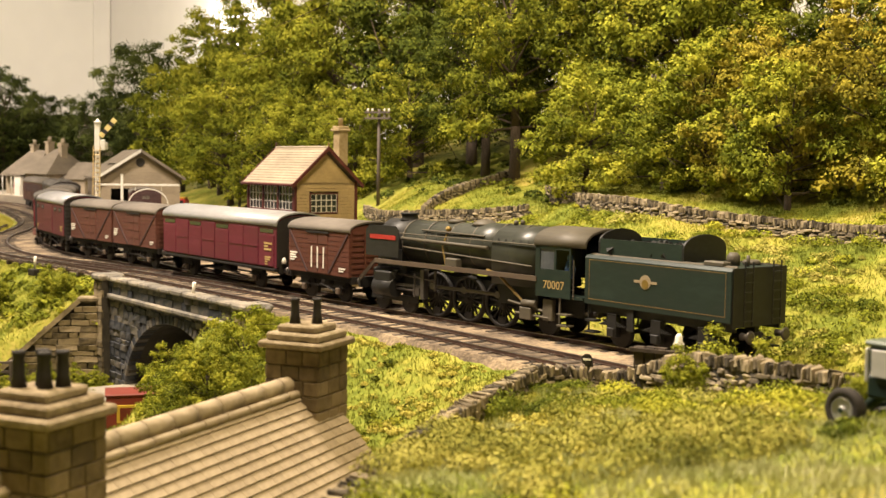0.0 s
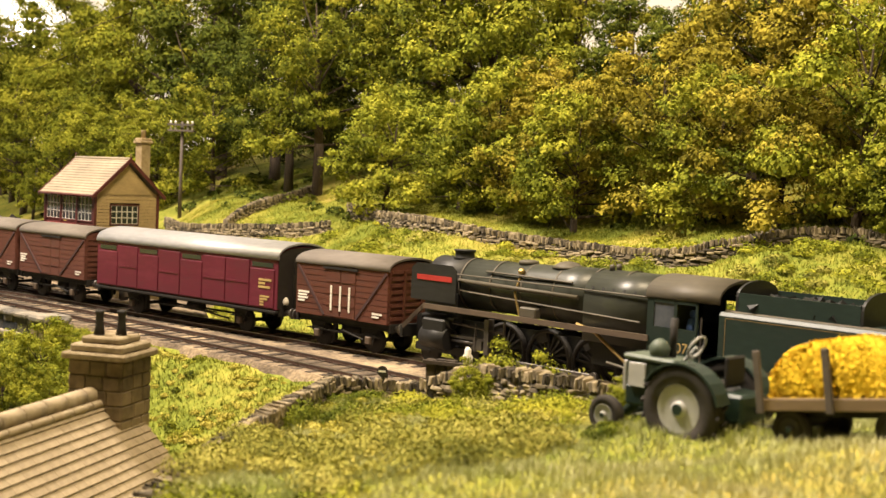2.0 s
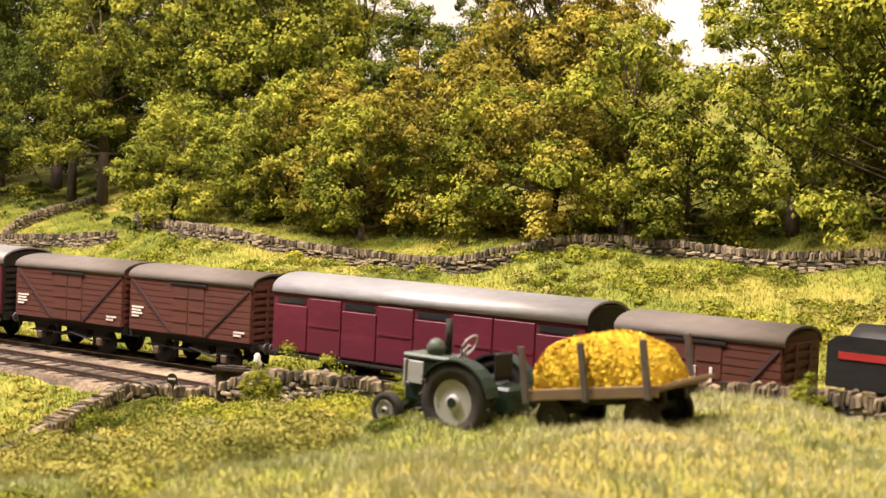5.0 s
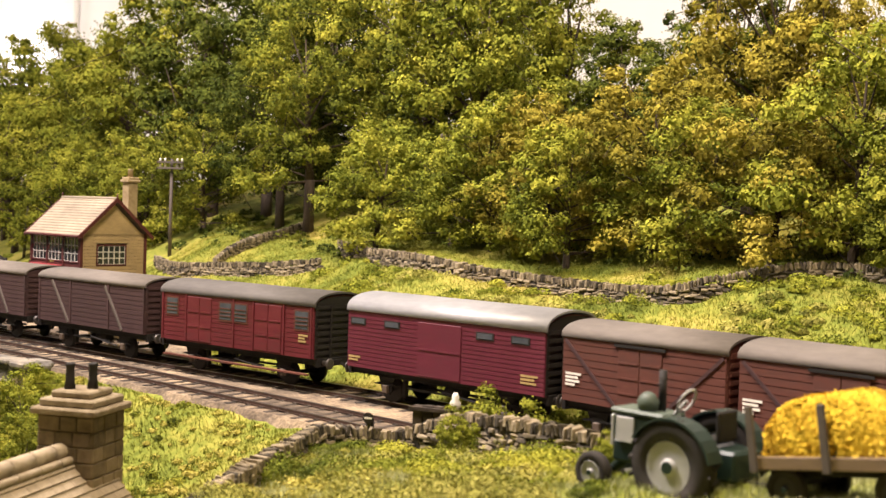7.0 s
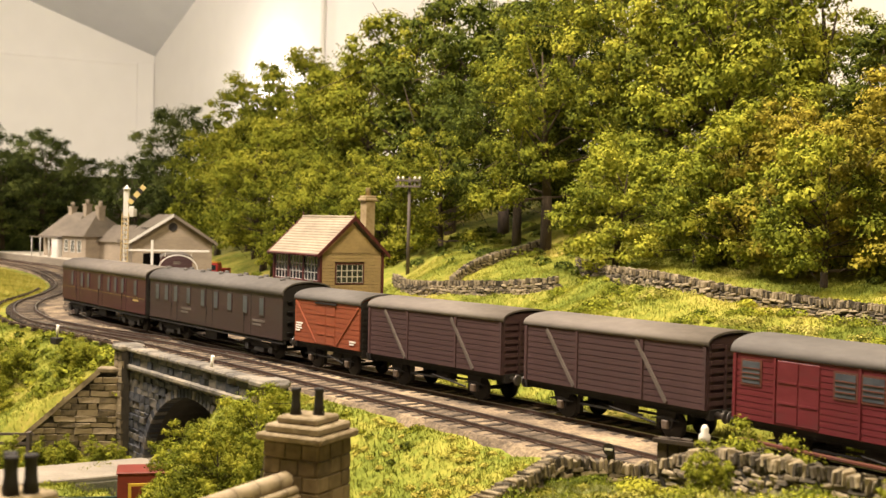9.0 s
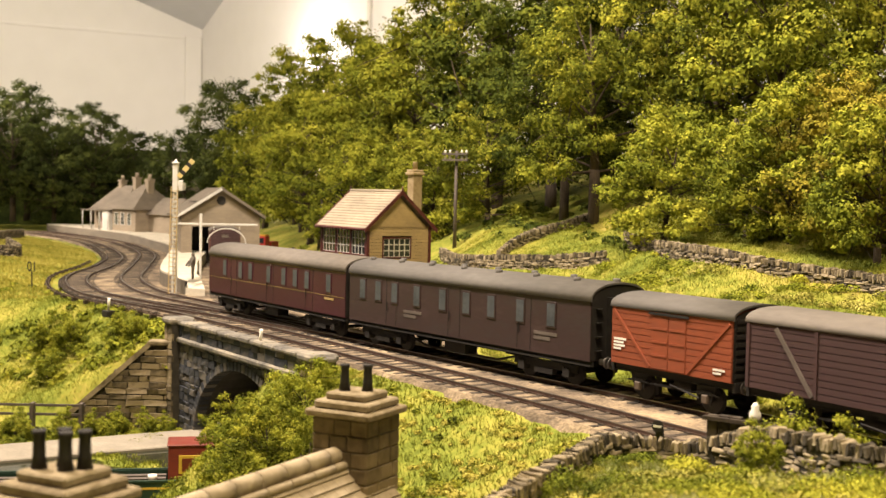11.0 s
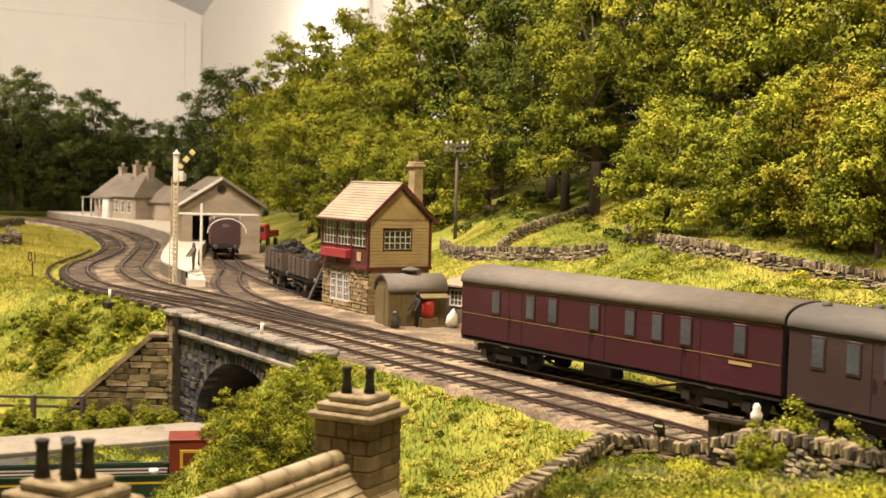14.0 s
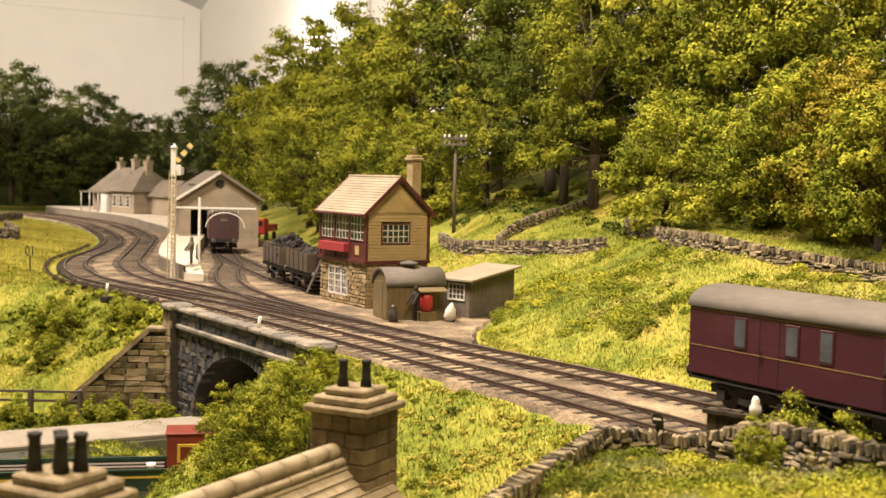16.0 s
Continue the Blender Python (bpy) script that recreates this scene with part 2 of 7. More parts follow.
# ---- the lie of the land ----
NEAR_LINE = Line([(-190, 5.5), (-165, 8.2), (-150, 8.4), (-133, 6.9), (-114, 3.6), (-101, -0.4), (-90, -4.9), (-81, -7.2), (-73, -8.0), (-67.5, -7.4), (-58, -5.85), (-48, -4.85), (-42, -4.35), (-35, -3.85), (-29, -3.35), (-23, -3), (-17, -2.7), (-10, -2.4), (0, -2.2), (14, -2.4), (30, -3.2), (60, -6), (95, -11)])
FAR_LINE = Line([(-190, 9.5), (-165, 12.2), (-150, 12.4), (-135, 11), (-118, 8), (-100, 2.5), (-86, -2), (-76, -3.85), (-69.5, -4.05), (-63, -3.3), (-52, -2.4), (-42.4, -1.5), (-36, -0.75), (-30, 0.1), (-24, 0.85), (-18, 1.3), (-10, 1.6), (0, 1.6), (14, 1.2), (30, 0.3), (60, -2), (95, -7), (130, -13), (160, -20)], -18)
SIDING = Line([(-108, 11.8), (-98, 9.6), (-91, 7.6), (-83, 5.2), (-75, 2.1), (-67, -0.4), (-60, -1.6), (-52, -1.9), (-44, -1.6)])
COAL_ROAD = Line([(-92, 8.0), (-84, 6.4), (-76, 4.9), (-67, 3.6), (-58, 2.9)])


def step(v, lo, hi):
    t = np.clip((v - lo) / (hi - lo), 0, 1)
    return t * t * (3 - 2 * t)


def ground(x, y):
    """Height of the ground, in prototype metres, rail top at 0."""
    x, y = np.asarray(x, float), np.asarray(y, float)
    bed = -0.33
    far_edge = np.interp(x, [-190, -150, -110, -95, -80, -66, -60, -47, -42, -36, -30, 0, 60, 160], [40, 30, 20, 16, 11.5, 9, 7.4, 6.8, 4.2, 2.2, 2.5, 4, 2, -12])
    rise = np.interp(x, [-190, -110, -62, -50, -40, -24, -8, 20, 60], [0.5, 1.0, 1.2, 1.2, 1.05, 1.05, 1.2, 1.3, 1.3])
    d = np.maximum(y - far_edge, 0)
    back = bed + rise * np.interp(d, [0, 3.5, 9, 14, 25, 60, 140], [0, 1.7, 3.75, 4.9, 7.8, 17, 24])
    back += 0.25 * np.sin(0.31 * x + 0.5 * y) * step(d, 2, 7)
    near_edge = np.interp(x, NEAR_LINE.c[:, 0], NEAR_LINE.c[:, 1]) - np.interp(x, [-60, -53, -37, -30], [2.0, 2.6, 2.6, 1.6])
    e = np.maximum(near_edge - y, 0)
    valley = bed - np.interp(e, [0, 0.8, 5, 9.5, 40], [0, 0.25, 3.1, 5.0, 5.2])
    meadow = bed + np.interp(e, [0, 2, 8, 25, 80], [0, 0.2, 0.9, 1.8, 3])
    low = step(x, -80, -64)
    front = valley * low + meadow * (1 - low)
    side = ((x + 17.5) * 7.5 + (y + 8.0) * 6.5) / 9.92
    field = np.clip(0.15 * (x + 18), -0.6, 2.9) - 0.05 * np.maximum(-11 - y, 0)
    right = bed + (field - bed) * step(e, 0.6, 4)
    w = step(side, -1.3, 0.3) * step(x, -23, -18)
    front = front * (1 - w) + right * w
    lane = step(x - (-52.6 + 0.49 * (y + 8.6)), -0.25, 0.35) * step(-41.2 - 0.75 * (y + 8.3) - x, -1.2, 0.2) * step(y, -40, -30)
    front = front * (1 - lane) + np.minimum(front, -5.2) * lane
    z = np.where(y > far_edge, back, np.where(y < near_edge, front, bed))
    under = (np.abs(x + 44.4) < 5.9) & (y >= near_edge - 1.2) & (y < 2.0)
    z = np.where(under, -5.3, z)
    return z

# ---- ground and room ----
def grid_mesh(name, xs, ys, f):
    gx, gy = np.meshgrid(xs, ys)
    gz = f(gx, gy)
    n, m = gx.shape
    v = np.stack([gx, gy, gz], -1).reshape(-1, 3)
    i = np.arange(n * m).reshape(n, m)
    q = np.stack([i[:-1, :-1], i[:-1, 1:], i[1:, 1:], i[1:, :-1]], -1).reshape(-1, 4)
    me = mesh_from(name, v, q.tolist())
    me.polygons.foreach_set("use_smooth", [True] * len(me.polygons))
    return me


rng = np.random.default_rng(7)


def rough(x, y, a, f):
    """Cheap smooth unevenness."""
    return a * (np.sin(f * x + 1.3 * np.sin(0.7 * f * y)) + np.sin(1.31 * f * y + 1.7 * np.sin(0.6 * f * x))) / 2


def land(x, y):
    z = ground(x, y)
    bare = np.abs(z + 0.33) < 0.02
    return z + np.where(bare, 0, rough(x, y, 0.16, 1.1) + rough(x, y, 0.07, 3.1))


xs = np.r_[np.arange(-330, -120, 2.5), np.arange(-120, -70, 1.0), np.arange(-70, 14, 0.4), np.arange(14, 170, 2.5)]
ys = np.r_[np.arange(-60, -26, 2.0), np.arange(-26, 30, 0.4), np.arange(30, 88.9, 2.5)]
me = grid_mesh("ground", xs, ys, land)
part_of("ground", me, "grass")
tagged(bpy.data.objects["ground"], "green and straw-coloured scenic grass on rolling banks", "ground", kind="structure")

def bed_span(x):
    """Near and far edge of the ballast at x."""
    yard = np.interp(x, [-150, -112, -95, -80, -66, -60, -47, -42, -38], [0, 12, 13, 13, 12, 9, 8, 3.0, 0])
    return NEAR_LINE.y(x) - 1.75, FAR_LINE.y(x) + 1.9 + yard


# ballast bed under the lines and the yard
bed_x = np.r_[np.arange(-190, -100, 1.5), np.arange(-100, 20, 0.5), np.arange(20, 130, 2.0)]
rows = []
for x in bed_x:
    lo, hi = (float(e) for e in bed_span(x))
    rows.append([(x, lo + (hi - lo) * k / 24) for k in range(25)])
v = [(x, y + 0.08 * math.sin(3 * x), -0.16 + 0.025 * math.sin(5.1 * x + 3 * y) * math.cos(4.3 * y) - (0.4 if k in (0, 24) else 0.0)) for r in rows for k, (x, y) in enumerate(r)]
q = [(i * 25 + k, (i + 1) * 25 + k, (i + 1) * 25 + k + 1, i * 25 + k + 1) for i in range(len(rows) - 1) for k in range(24)]
part_of("trackbed", mesh_from("trackbed", v, q), "ballast")
tagged(bpy.data.objects["trackbed"], "brown and sandy stone ballast under the tracks", "ballast", kind="structure")

# the room
cx, cy, top = -355.0, 89.2, 130.0


def slab(name, x0, y0, z0, x1, y1, z1, mat, label):
    ob = part(name, boxes((x0, y0, z0, x1, y1, z1)), mat)
    return tagged(ob, label, "wall" if "wall" in name else name, kind="structure")


tagged(part("wall_conduit", tube(bmesh.new(), (-234, cy - 0.8, 10), (-234, cy - 0.8, top), 0.7, n=8), "wall"), "thin grey conduit running up the room wall", "conduit")
slab("wall_west", cx - 8, -260, -80, cx, cy + 8, top, "wall", "plain off-white room wall")
slab("wall_north", cx, cy, -80, 220, cy + 8, top, "wall", "plain white room wall behind the layout")
slab("wall_east", 220, -260, -80, 228, cy + 8, top, "wall", "plain off-white room wall")
slab("wall_south", cx - 8, -268, -80, 228, -260, top, "wall", "plain off-white room wall")


def loft_ceiling():
    """A flat ceiling with one sloping facet that comes down into the far corner."""
    low, ky, kx = 56.4, 0.34, 0.335
    a, b, c = (cx, cy, low), (cx, cy - (top - low) / ky, top), (cx + (top - low) / kx, cy, top)
    flat = [b, (cx, -268, top), (228, -268, top), (228, cy, top), c]
    bm = bmesh.new()
    under = {q: bm.verts.new(q) for q in [a] + flat}
    upper = {q: bm.verts.new((q[0], q[1], q[2] + 6)) for q in [a] + flat}
    for v, way in ((under, 1), (upper, -1)):
        bm.faces.new([v[q] for q in (a, b, c)][::way])
        bm.faces.new([v[q] for q in flat][::way])
    edge = [a, b] + flat[1:]
    for q, w in zip(edge, edge[1:] + edge[:1]):
        bm.faces.new((under[q], under[w], upper[w], upper[q]))
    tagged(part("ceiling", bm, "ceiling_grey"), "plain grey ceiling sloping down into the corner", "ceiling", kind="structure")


loft_ceiling()
tagged(part("wall_batten", boxes((cx, cy - 5.5, -20, cx + 0.7, cy - 0.4, 54), bevel=0.1), "wall"), "pale upright batten in the corner of the room", "trim", kind="structure")
tagged(part("wall_trim", boxes((cx, -120, 53.0, cx + 0.5, cy - 5.7, 53.8), bevel=0.1), "wall"), "thin pale joint strip along the room wall", "trim", kind="structure")
slab("floor", cx - 8, -268, -88, 228, cy + 8, -80, "mortar", "dark room floor")

# ---- tracks ----
GAUGE = 1.435


def rail_mesh(line, s0, s1, off, half, z0, z1, ds=0.7):
    ss = np.arange(s0, s1 + 0.01, ds)
    v, q = [], []
    for s in ss:
        p, a = line.at(s), radians(line.turn(s))
        nx, ny = math.sin(a), -math.cos(a)
        for o, z in ((off - half, z0), (off + half, z0), (off + half, z1), (off - half, z1)):
            v.append((p[0] + nx * o, p[1] + ny * o, z))
    for i in range(len(ss) - 1):
        for k in range(4):
            a, b = 4 * i + k, 4 * i + (k + 1) % 4
            q.append((a, b, b + 4, a + 4))
    return v, q


def track(name, line, s0, s1, label):
    t = tagged(thing(name, at(0, 0), label, "railway track"), kind="structure")
    for side in (-1, 1):
        v, q = rail_mesh(line, s0, s1, side * (GAUGE / 2 + 0.035), 0.035, -0.1, -0.012)
        v2, q2 = rail_mesh(line, s0, s1, side * (GAUGE / 2 + 0.035), 0.075, -0.135, -0.1)
        rail = part_of("rail", mesh_from("rail", v + v2, q + [tuple(i + len(v) for i in f) for f in q2]), "rail", t)
        v, q = rail_mesh(line, s0, s1, side * (GAUGE / 2 + 0.035), 0.037, -0.014, 0.0)
        part_of("rail_head", mesh_from("rail_head", v, q), "railtop", rail, "bright worn steel rail head")
    bm = bmesh.new()
    box(bm, -0.127, -1.3, -0.27, 0.127, 1.3, -0.135, 0.02)
    for side in (-1, 1):
        box(bm, -0.11, side * 0.752 - 0.17, -0.135, 0.11, side * 0.752 + 0.17, -0.105)
    me = bpy.data.meshes.new("sleeper")
    bm.to_mesh(me)
    bm.free()
    rnd = random.Random(3)
    near = 0
    for s in np.arange(s0 + 0.3, s1, 0.74):
        p = line.at(s)
        m = at(p[0], p[1], rnd.uniform(-0.015, 0.01), line.turn(s) + rnd.uniform(-1.2, 1.2))
        if near < 290 and p[0] < 30 and p[0] > -145:
            o = part_of("sleeper", me, "sleeper", t)
            o.matrix_local = Matrix.Translation(m.translation * K) @ m.to_3x3().to_4x4()
            near += 1
    return t


track("near_track", NEAR_LINE, 12, 265, "curving bullhead track with brown rails and dark sleepers")
track("far_track", FAR_LINE, -170, 90, "curving bullhead track under the passing train")
track("siding_track", SIDING, 0.5, SIDING.s[-1] - 1, "rusty siding curving to the goods shed")
CROSSOVER = Line([(-72, -7.95), (-66, -6.9), (-60, -5.2), (-54, -3.5), (-48, -2.2), (-42, -1.4)])
track("crossover_track", CROSSOVER, 0.5, CROSSOVER.s[-1] - 0.5, "worn crossover rails between the two lines")
track("coal_track", COAL_ROAD, 0.5, COAL_ROAD.s[-1] - 3, "rusty short coal siding")

def point_rodding():
    """Thin signal rods on stools along the outer side of the near line."""
    t = tagged(thing("point_rodding", at(0, 0), "dark steel point rodding on low stools beside the track", "rodding"), kind="structure")
    for off in (1.95, 2.13):
        v, q = rail_mesh(NEAR_LINE, 84, 152, off, 0.03, -0.1, -0.04)
        part_of("rod", mesh_from("rod", v, q), "rail", t)
    me = bpy.data.meshes.new("stool")
    bm = boxes((-0.08, -0.2, -0.3, 0.08, 0.2, -0.08), (-0.11, -0.06, -0.06, 0.11, 0.06, 0.03), bevel=0.012)
    bm.to_mesh(me)
    bm.free()
    rnd = random.Random(41)
    for s in np.arange(84.5, 152, 1.9):
        p, a = NEAR_LINE.at(s), radians(NEAR_LINE.turn(s))
        o = part_of("stool", me, "sleeper", t)
        m = at(p[0] + math.sin(a) * 2.04, p[1] - math.cos(a) * 2.04, rnd.uniform(-0.03, 0.02), NEAR_LINE.turn(s) + rnd.uniform(-5, 5))
        o.matrix_local = Matrix.Translation(m.translation * K) @ m.to_3x3().to_4x4()


point_rodding()

# ---- trees ----
def crown_points(rng, blobs, flakes_per, size, drop=0.0):
    cs, ns = [], []
    for c, r in blobs:
        n = int(flakes_per * (r ** 1.7))
        d = rng.normal(size=(n, 3))
        d /= np.linalg.norm(d, axis=1)[:, None]
        d[:, 2] = np.where(d[:, 2] < -0.45, -d[:, 2] * 0.5, d[:, 2])
        shell = r * (1.06 - 0.5 * rng.random(n) ** 1.8)[:, None]
        lump = 1 + 0.2 * np.sin(5 * d[:, :1] + 3 * c[0]) * np.sin(6 * d[:, 1:2] + 2 * c[1])
        cs.append(np.array(c) + d * shell * lump * np.array([1, 1, 0.82]))
        ns.append(d + rng.normal(size=(n, 3)) * 0.3 + np.array([0, 0, 0.2]))
    sizes = [size * (0.6 + 0.8 * rng.random(sum(len(c) for c in cs)))]
    for c, r in blobs:
        n = int(20 * r * r) + 3
        d = rng.normal(size=(n, 3))
        d /= np.linalg.norm(d, axis=1)[:, None]
        cs.append(np.array(c) + d * r * 0.5 * rng.random((n, 1)) ** 0.4)
        ns.append(d + rng.normal(size=(n, 3)) * 0.3)
        sizes.append(0.2 * (0.7 + 0.6 * rng.random(n)))
    return np.concatenate(cs), np.concatenate(ns), np.concatenate(sizes)


def tree_data(seed, height, spread, style):
    """Trunk with limbs, and a crown of flakes on many clumps."""
    rng = np.random.default_rng(seed)
    bm = bmesh.new()
    bare = {"tall": 0.12, "high": 0.2, "round": 0.066, "bush": 0.04}[style]
    tube(bm, (0, 0, -0.6), (0, 0, height * bare + 0.4), 0.05 * height ** 0.75, 0.042 * height ** 0.75, 8)
    base = Vector((0, 0, height * bare + 0.3))
    tip = Vector((rng.normal() * 0.4, rng.normal() * 0.4, height * 0.8))
    tube(bm, base, tip, 0.04 * height ** 0.75, 0.03, 7)
    count = {"tall": 24, "high": 20, "round": 21, "bush": 14}[style]
    blobs = []
    for i in range(count):
        f = (i + 0.5) / count
        z = height * (bare + (1 - bare) * f * 0.93)
        prof = {"high": 0.6 + 0.6 * math.sin(math.pi * min(1, f * 0.9 + 0.1)), "tall": 0.55 + 0.62 * math.sin(math.pi * min(1, f * 0.9 + 0.12)), "round": 0.45 + 0.75 * math.sin(math.pi * min(1, f * 0.8 + 0.2)), "bush": 1.15 - 0.6 * f}[style]
        a = i * 2.399 + rng.normal() * 0.35
        r = spread * prof * (0.55 + 0.35 * rng.random()) * (0.55 if f > 0.93 else 1)
        p = (r * math.cos(a), r * math.sin(a), z + rng.normal() * 0.25)
        br = spread * (0.25 + 0.16 * rng.random()) * (1.15 if style == "bush" else 1)
        blobs.append((p, br))
        start = base.lerp(tip, max(0, min(0.9, f * 0.85 - 0.08)))
        tube(bm, start, Vector(p) * 0.96, 0.012 * height ** 0.75, 0.02, 5, False)
        for _ in range(2):
            e = Vector(p) + Vector(rng.normal(size=3)) * br * 0.75
            tube(bm, Vector(p) * 0.9 + start * 0.1, e, 0.035, 0.012, 4, False)
    for i in range(count * 4):
        p, br = blobs[i % count]
        out = np.array((p[0], p[1], 0.0))
        o = rng.normal(size=3) * 0.75 + out / (np.linalg.norm(out) + 0.1) * 0.5 + np.array((0, 0, 0.35))
        o /= np.linalg.norm(o)
        blobs.append((tuple(np.array(p) + o * br * 1.1), br * (0.28 + 0.3 * rng.random())))
    blobs.append(((0, 0, height * (bare + (1 - bare) * 0.5)), spread * 0.5))
    c, n, s = crown_points(rng, blobs, *((1000, 0.055) if style == "bush" else (340, 0.086)))
    wood = bpy.data.meshes.new("trunk")
    bm.to_mesh(wood)
    bm.free()
    return wood, flakes("crown", c, n, s, rng)


KINDS = {}
for key, args in {"tall1": (11, 12, 3.6, "tall"), "tall2": (12, 13.5, 4.0, "tall"), "tall3": (13, 11, 3.3, "tall"), "high1": (14, 14, 4.1, "high"), "round1": (21, 8, 3.6, "round"), "round2": (22, 7, 3.2, "round"), "round3": (23, 9, 3.4, "round"), "bush1": (31, 3.0, 1.9, "bush"), "bush2": (32, 2.2, 1.6, "bush")}.items():
    KINDS[key] = tree_data(*args)
TREE_MESH = {}


def tree(key, x, y, scale, leaf, rz, z=None, name="tree", label="", squash=1.0):
    """One tree of a kind, at its own size and turn."""
    wood, leaves = KINDS[key]
    t = thing(name, at(x, y, float(ground(x, y)) - 0.15 if z is None else z, rz), label, "bush" if "bush" in name else "tree", "woodland behind the line")
    t.scale = (scale, scale, scale * squash)
    if key not in TREE_MESH:
        TREE_MESH[key] = wood
    part_of("trunk", wood, "bark", t)
    lk = (key, leaf)
    if lk not in TREE_MESH:
        TREE_MESH[lk] = leaves.copy() if not leaves.get("scaled") else leaves.copy()
        if leaves.get("scaled"):
            TREE_MESH[lk].materials.clear()
    me = TREE_MESH[lk]
    part_of("crown", me, leaf, t)
    return t


def dress_wood():
    """The hanging wood: rows of trees up the hillside."""
    rnd = random.Random(5)
    words = {"leaf_a": "mid-green model tree with clumped leafy crown", "leaf_b": "bright yellow-green model tree with dense leafy crown", "leaf_c": "dark green tall model tree with open crown", "leaf_d": "golden autumn-tinted model tree with twiggy crown"}
    front = [
        (-62, 22, "high1", 1.0, "leaf_c"), (-56.5, 20.5, "high1", 1.1, "leaf_a"), (-69, 20, "round3", 1.0, "leaf_a"), (-76, 19, "round1", 1.0, "leaf_a"), (-83, 21, "round3", 1.0, "leaf_a"),
        (-44.5, 16.5, "round1", 0.92, "leaf_b"), (-39.3, 17.6, "round2", 0.95, "leaf_b"), (-35.6, 17.0, "round3", 0.92, "leaf_b"), (-32.4, 17.5, "round1", 0.98, "leaf_d"), (-29.3, 15.8, "round2", 0.92, "leaf_b"),
        (-25.5, 17.5, "round3", 1.05, "leaf_d"), (-22, 16.5, "round1", 0.88, "leaf_b"), (-18.6, 16.6, "round2", 1.0, "leaf_d"), (-15.4, 17.4, "round3", 1.05, "leaf_b"), (-12.2, 17.0, "round2", 0.8, "leaf_a"), (-8, 18, "tall1", 0.95, "leaf_b"), (-3.5, 17, "round3", 1.1, "leaf_b"), (2, 18, "round1", 1.15, "leaf_a"),
        (-92, 22, "round1", 1.05, "leaf_b"), (-101, 23, "round3", 1.25, "leaf_a"), (-112, 24, "tall3", 1.45, "leaf_b"), (-122, 28, "tall1", 1.5, "leaf_a"), (-134, 32, "tall3", 1.4, "leaf_a"),
    ]
    # leaf_c is dark green; in rear rows it also paints shade between crowns.
    rear = [
        (-71, 27, "tall1", 1.55, "leaf_c"), (-79, 27, "tall3", 1.8, "leaf_c"), (-88, 28, "tall1", 1.85, "leaf_a"), (-97, 30, "tall3", 1.75, "leaf_a"), (-107, 31, "tall1", 1.6, "leaf_b"),
        (-64, 28, "tall2", 1.35, "leaf_c"), (-57, 27, "tall2", 1.4, "leaf_c"), (-50, 25, "tall2", 1.3, "leaf_a"), (-44.5, 24.5, "tall1", 1.4, "leaf_b"), (-39.5, 25.5, "tall3", 1.35, "leaf_a"), (-34.2, 26, "tall3", 0.98, "leaf_c"), (-29.2, 28, "tall3", 1.15, "leaf_c"),
        (-25, 24.5, "tall3", 1.25, "leaf_d"), (-21, 25, "tall3", 0.95, "leaf_d"), (-9.6, 25, "tall3", 1.25, "leaf_a"), (-5, 26, "tall2", 1.1, "leaf_a"), (1, 26, "tall1", 1.05, "leaf_a"), (8, 25, "tall2", 0.9, "leaf_b"), (9, 17, "round3", 1.1, "leaf_a"), (16, 18, "tall1", 0.9, "leaf_b"),
        (-118, 34, "tall2", 1.4, "leaf_b"), (-130, 40, "tall1", 1.6, "leaf_a"), (-60, 36, "tall1", 1.3, "leaf_c"), (-75, 35, "tall2", 1.4, "leaf_c"), (-51, 34, "tall1", 1.2, "leaf_c"),
    ]
    for x, y, key, sc, leaf in front + rear:
        tree(key, x, y, sc, leaf, rnd.uniform(0, 360), label=words[leaf], name="tree", squash=rnd.uniform(0.92, 1.08))


dress_wood()

# ---- rolling stock ----
def paint(name, c, rough=0.55, dirt=0.5, metal=0.0):
    """Weathered model paint."""
    d = tuple(v * (1 - 0.45 * dirt) + 0.018 * dirt for v in c)
    h = tuple(v * 1.2 + 0.006 for v in c)
    M[name] = mottled(name, (d, c, h), 0.55, rough, metal, bump=0.12, fine=7, spec=0.35, stretch=(0.6, 1, 1.8))


paint("maroon", (0.115, 0.014, 0.032), 0.45, 0.45)
paint("crimson", (0.12, 0.016, 0.022), 0.5, 0.6)
paint("plum", (0.12, 0.018, 0.035), 0.5, 0.4)
paint("bauxite", (0.105, 0.034, 0.021), 0.7, 0.8)
paint("bauxite_light", (0.12, 0.042, 0.03), 0.7, 0.8)
paint("orange_brown", (0.25, 0.062, 0.026), 0.65, 0.6)
paint("soot_brown", (0.06, 0.03, 0.031), 0.75, 0.8)
paint("coach_brown", (0.042, 0.024, 0.025), 0.5, 0.8)
paint("coach_maroon", (0.052, 0.011, 0.021), 0.4, 0.4)
paint("wagon_grey", (0.11, 0.09, 0.078), 0.8, 0.9)
paint("end_black", (0.02, 0.017, 0.015), 0.7, 0.5)
paint("frame_black", (0.015, 0.013, 0.012), 0.75, 0.9)
paint("wheel_black", (0.014, 0.012, 0.011), 0.6, 0.5)
paint("roof_grey", (0.14, 0.122, 0.105), 0.75, 0.8)
paint("roof_silver", (0.3, 0.3, 0.31), 0.45, 0.5, 0.2)
paint("roof_dark", (0.1, 0.092, 0.085), 0.75, 0.8)
paint("loco_green", (0.014, 0.026, 0.022), 0.42, 0.6)
paint("loco_top", (0.085, 0.074, 0.055), 0.55, 0.8)
paint("loco_boiler", (0.036, 0.039, 0.031), 0.36, 0.7)
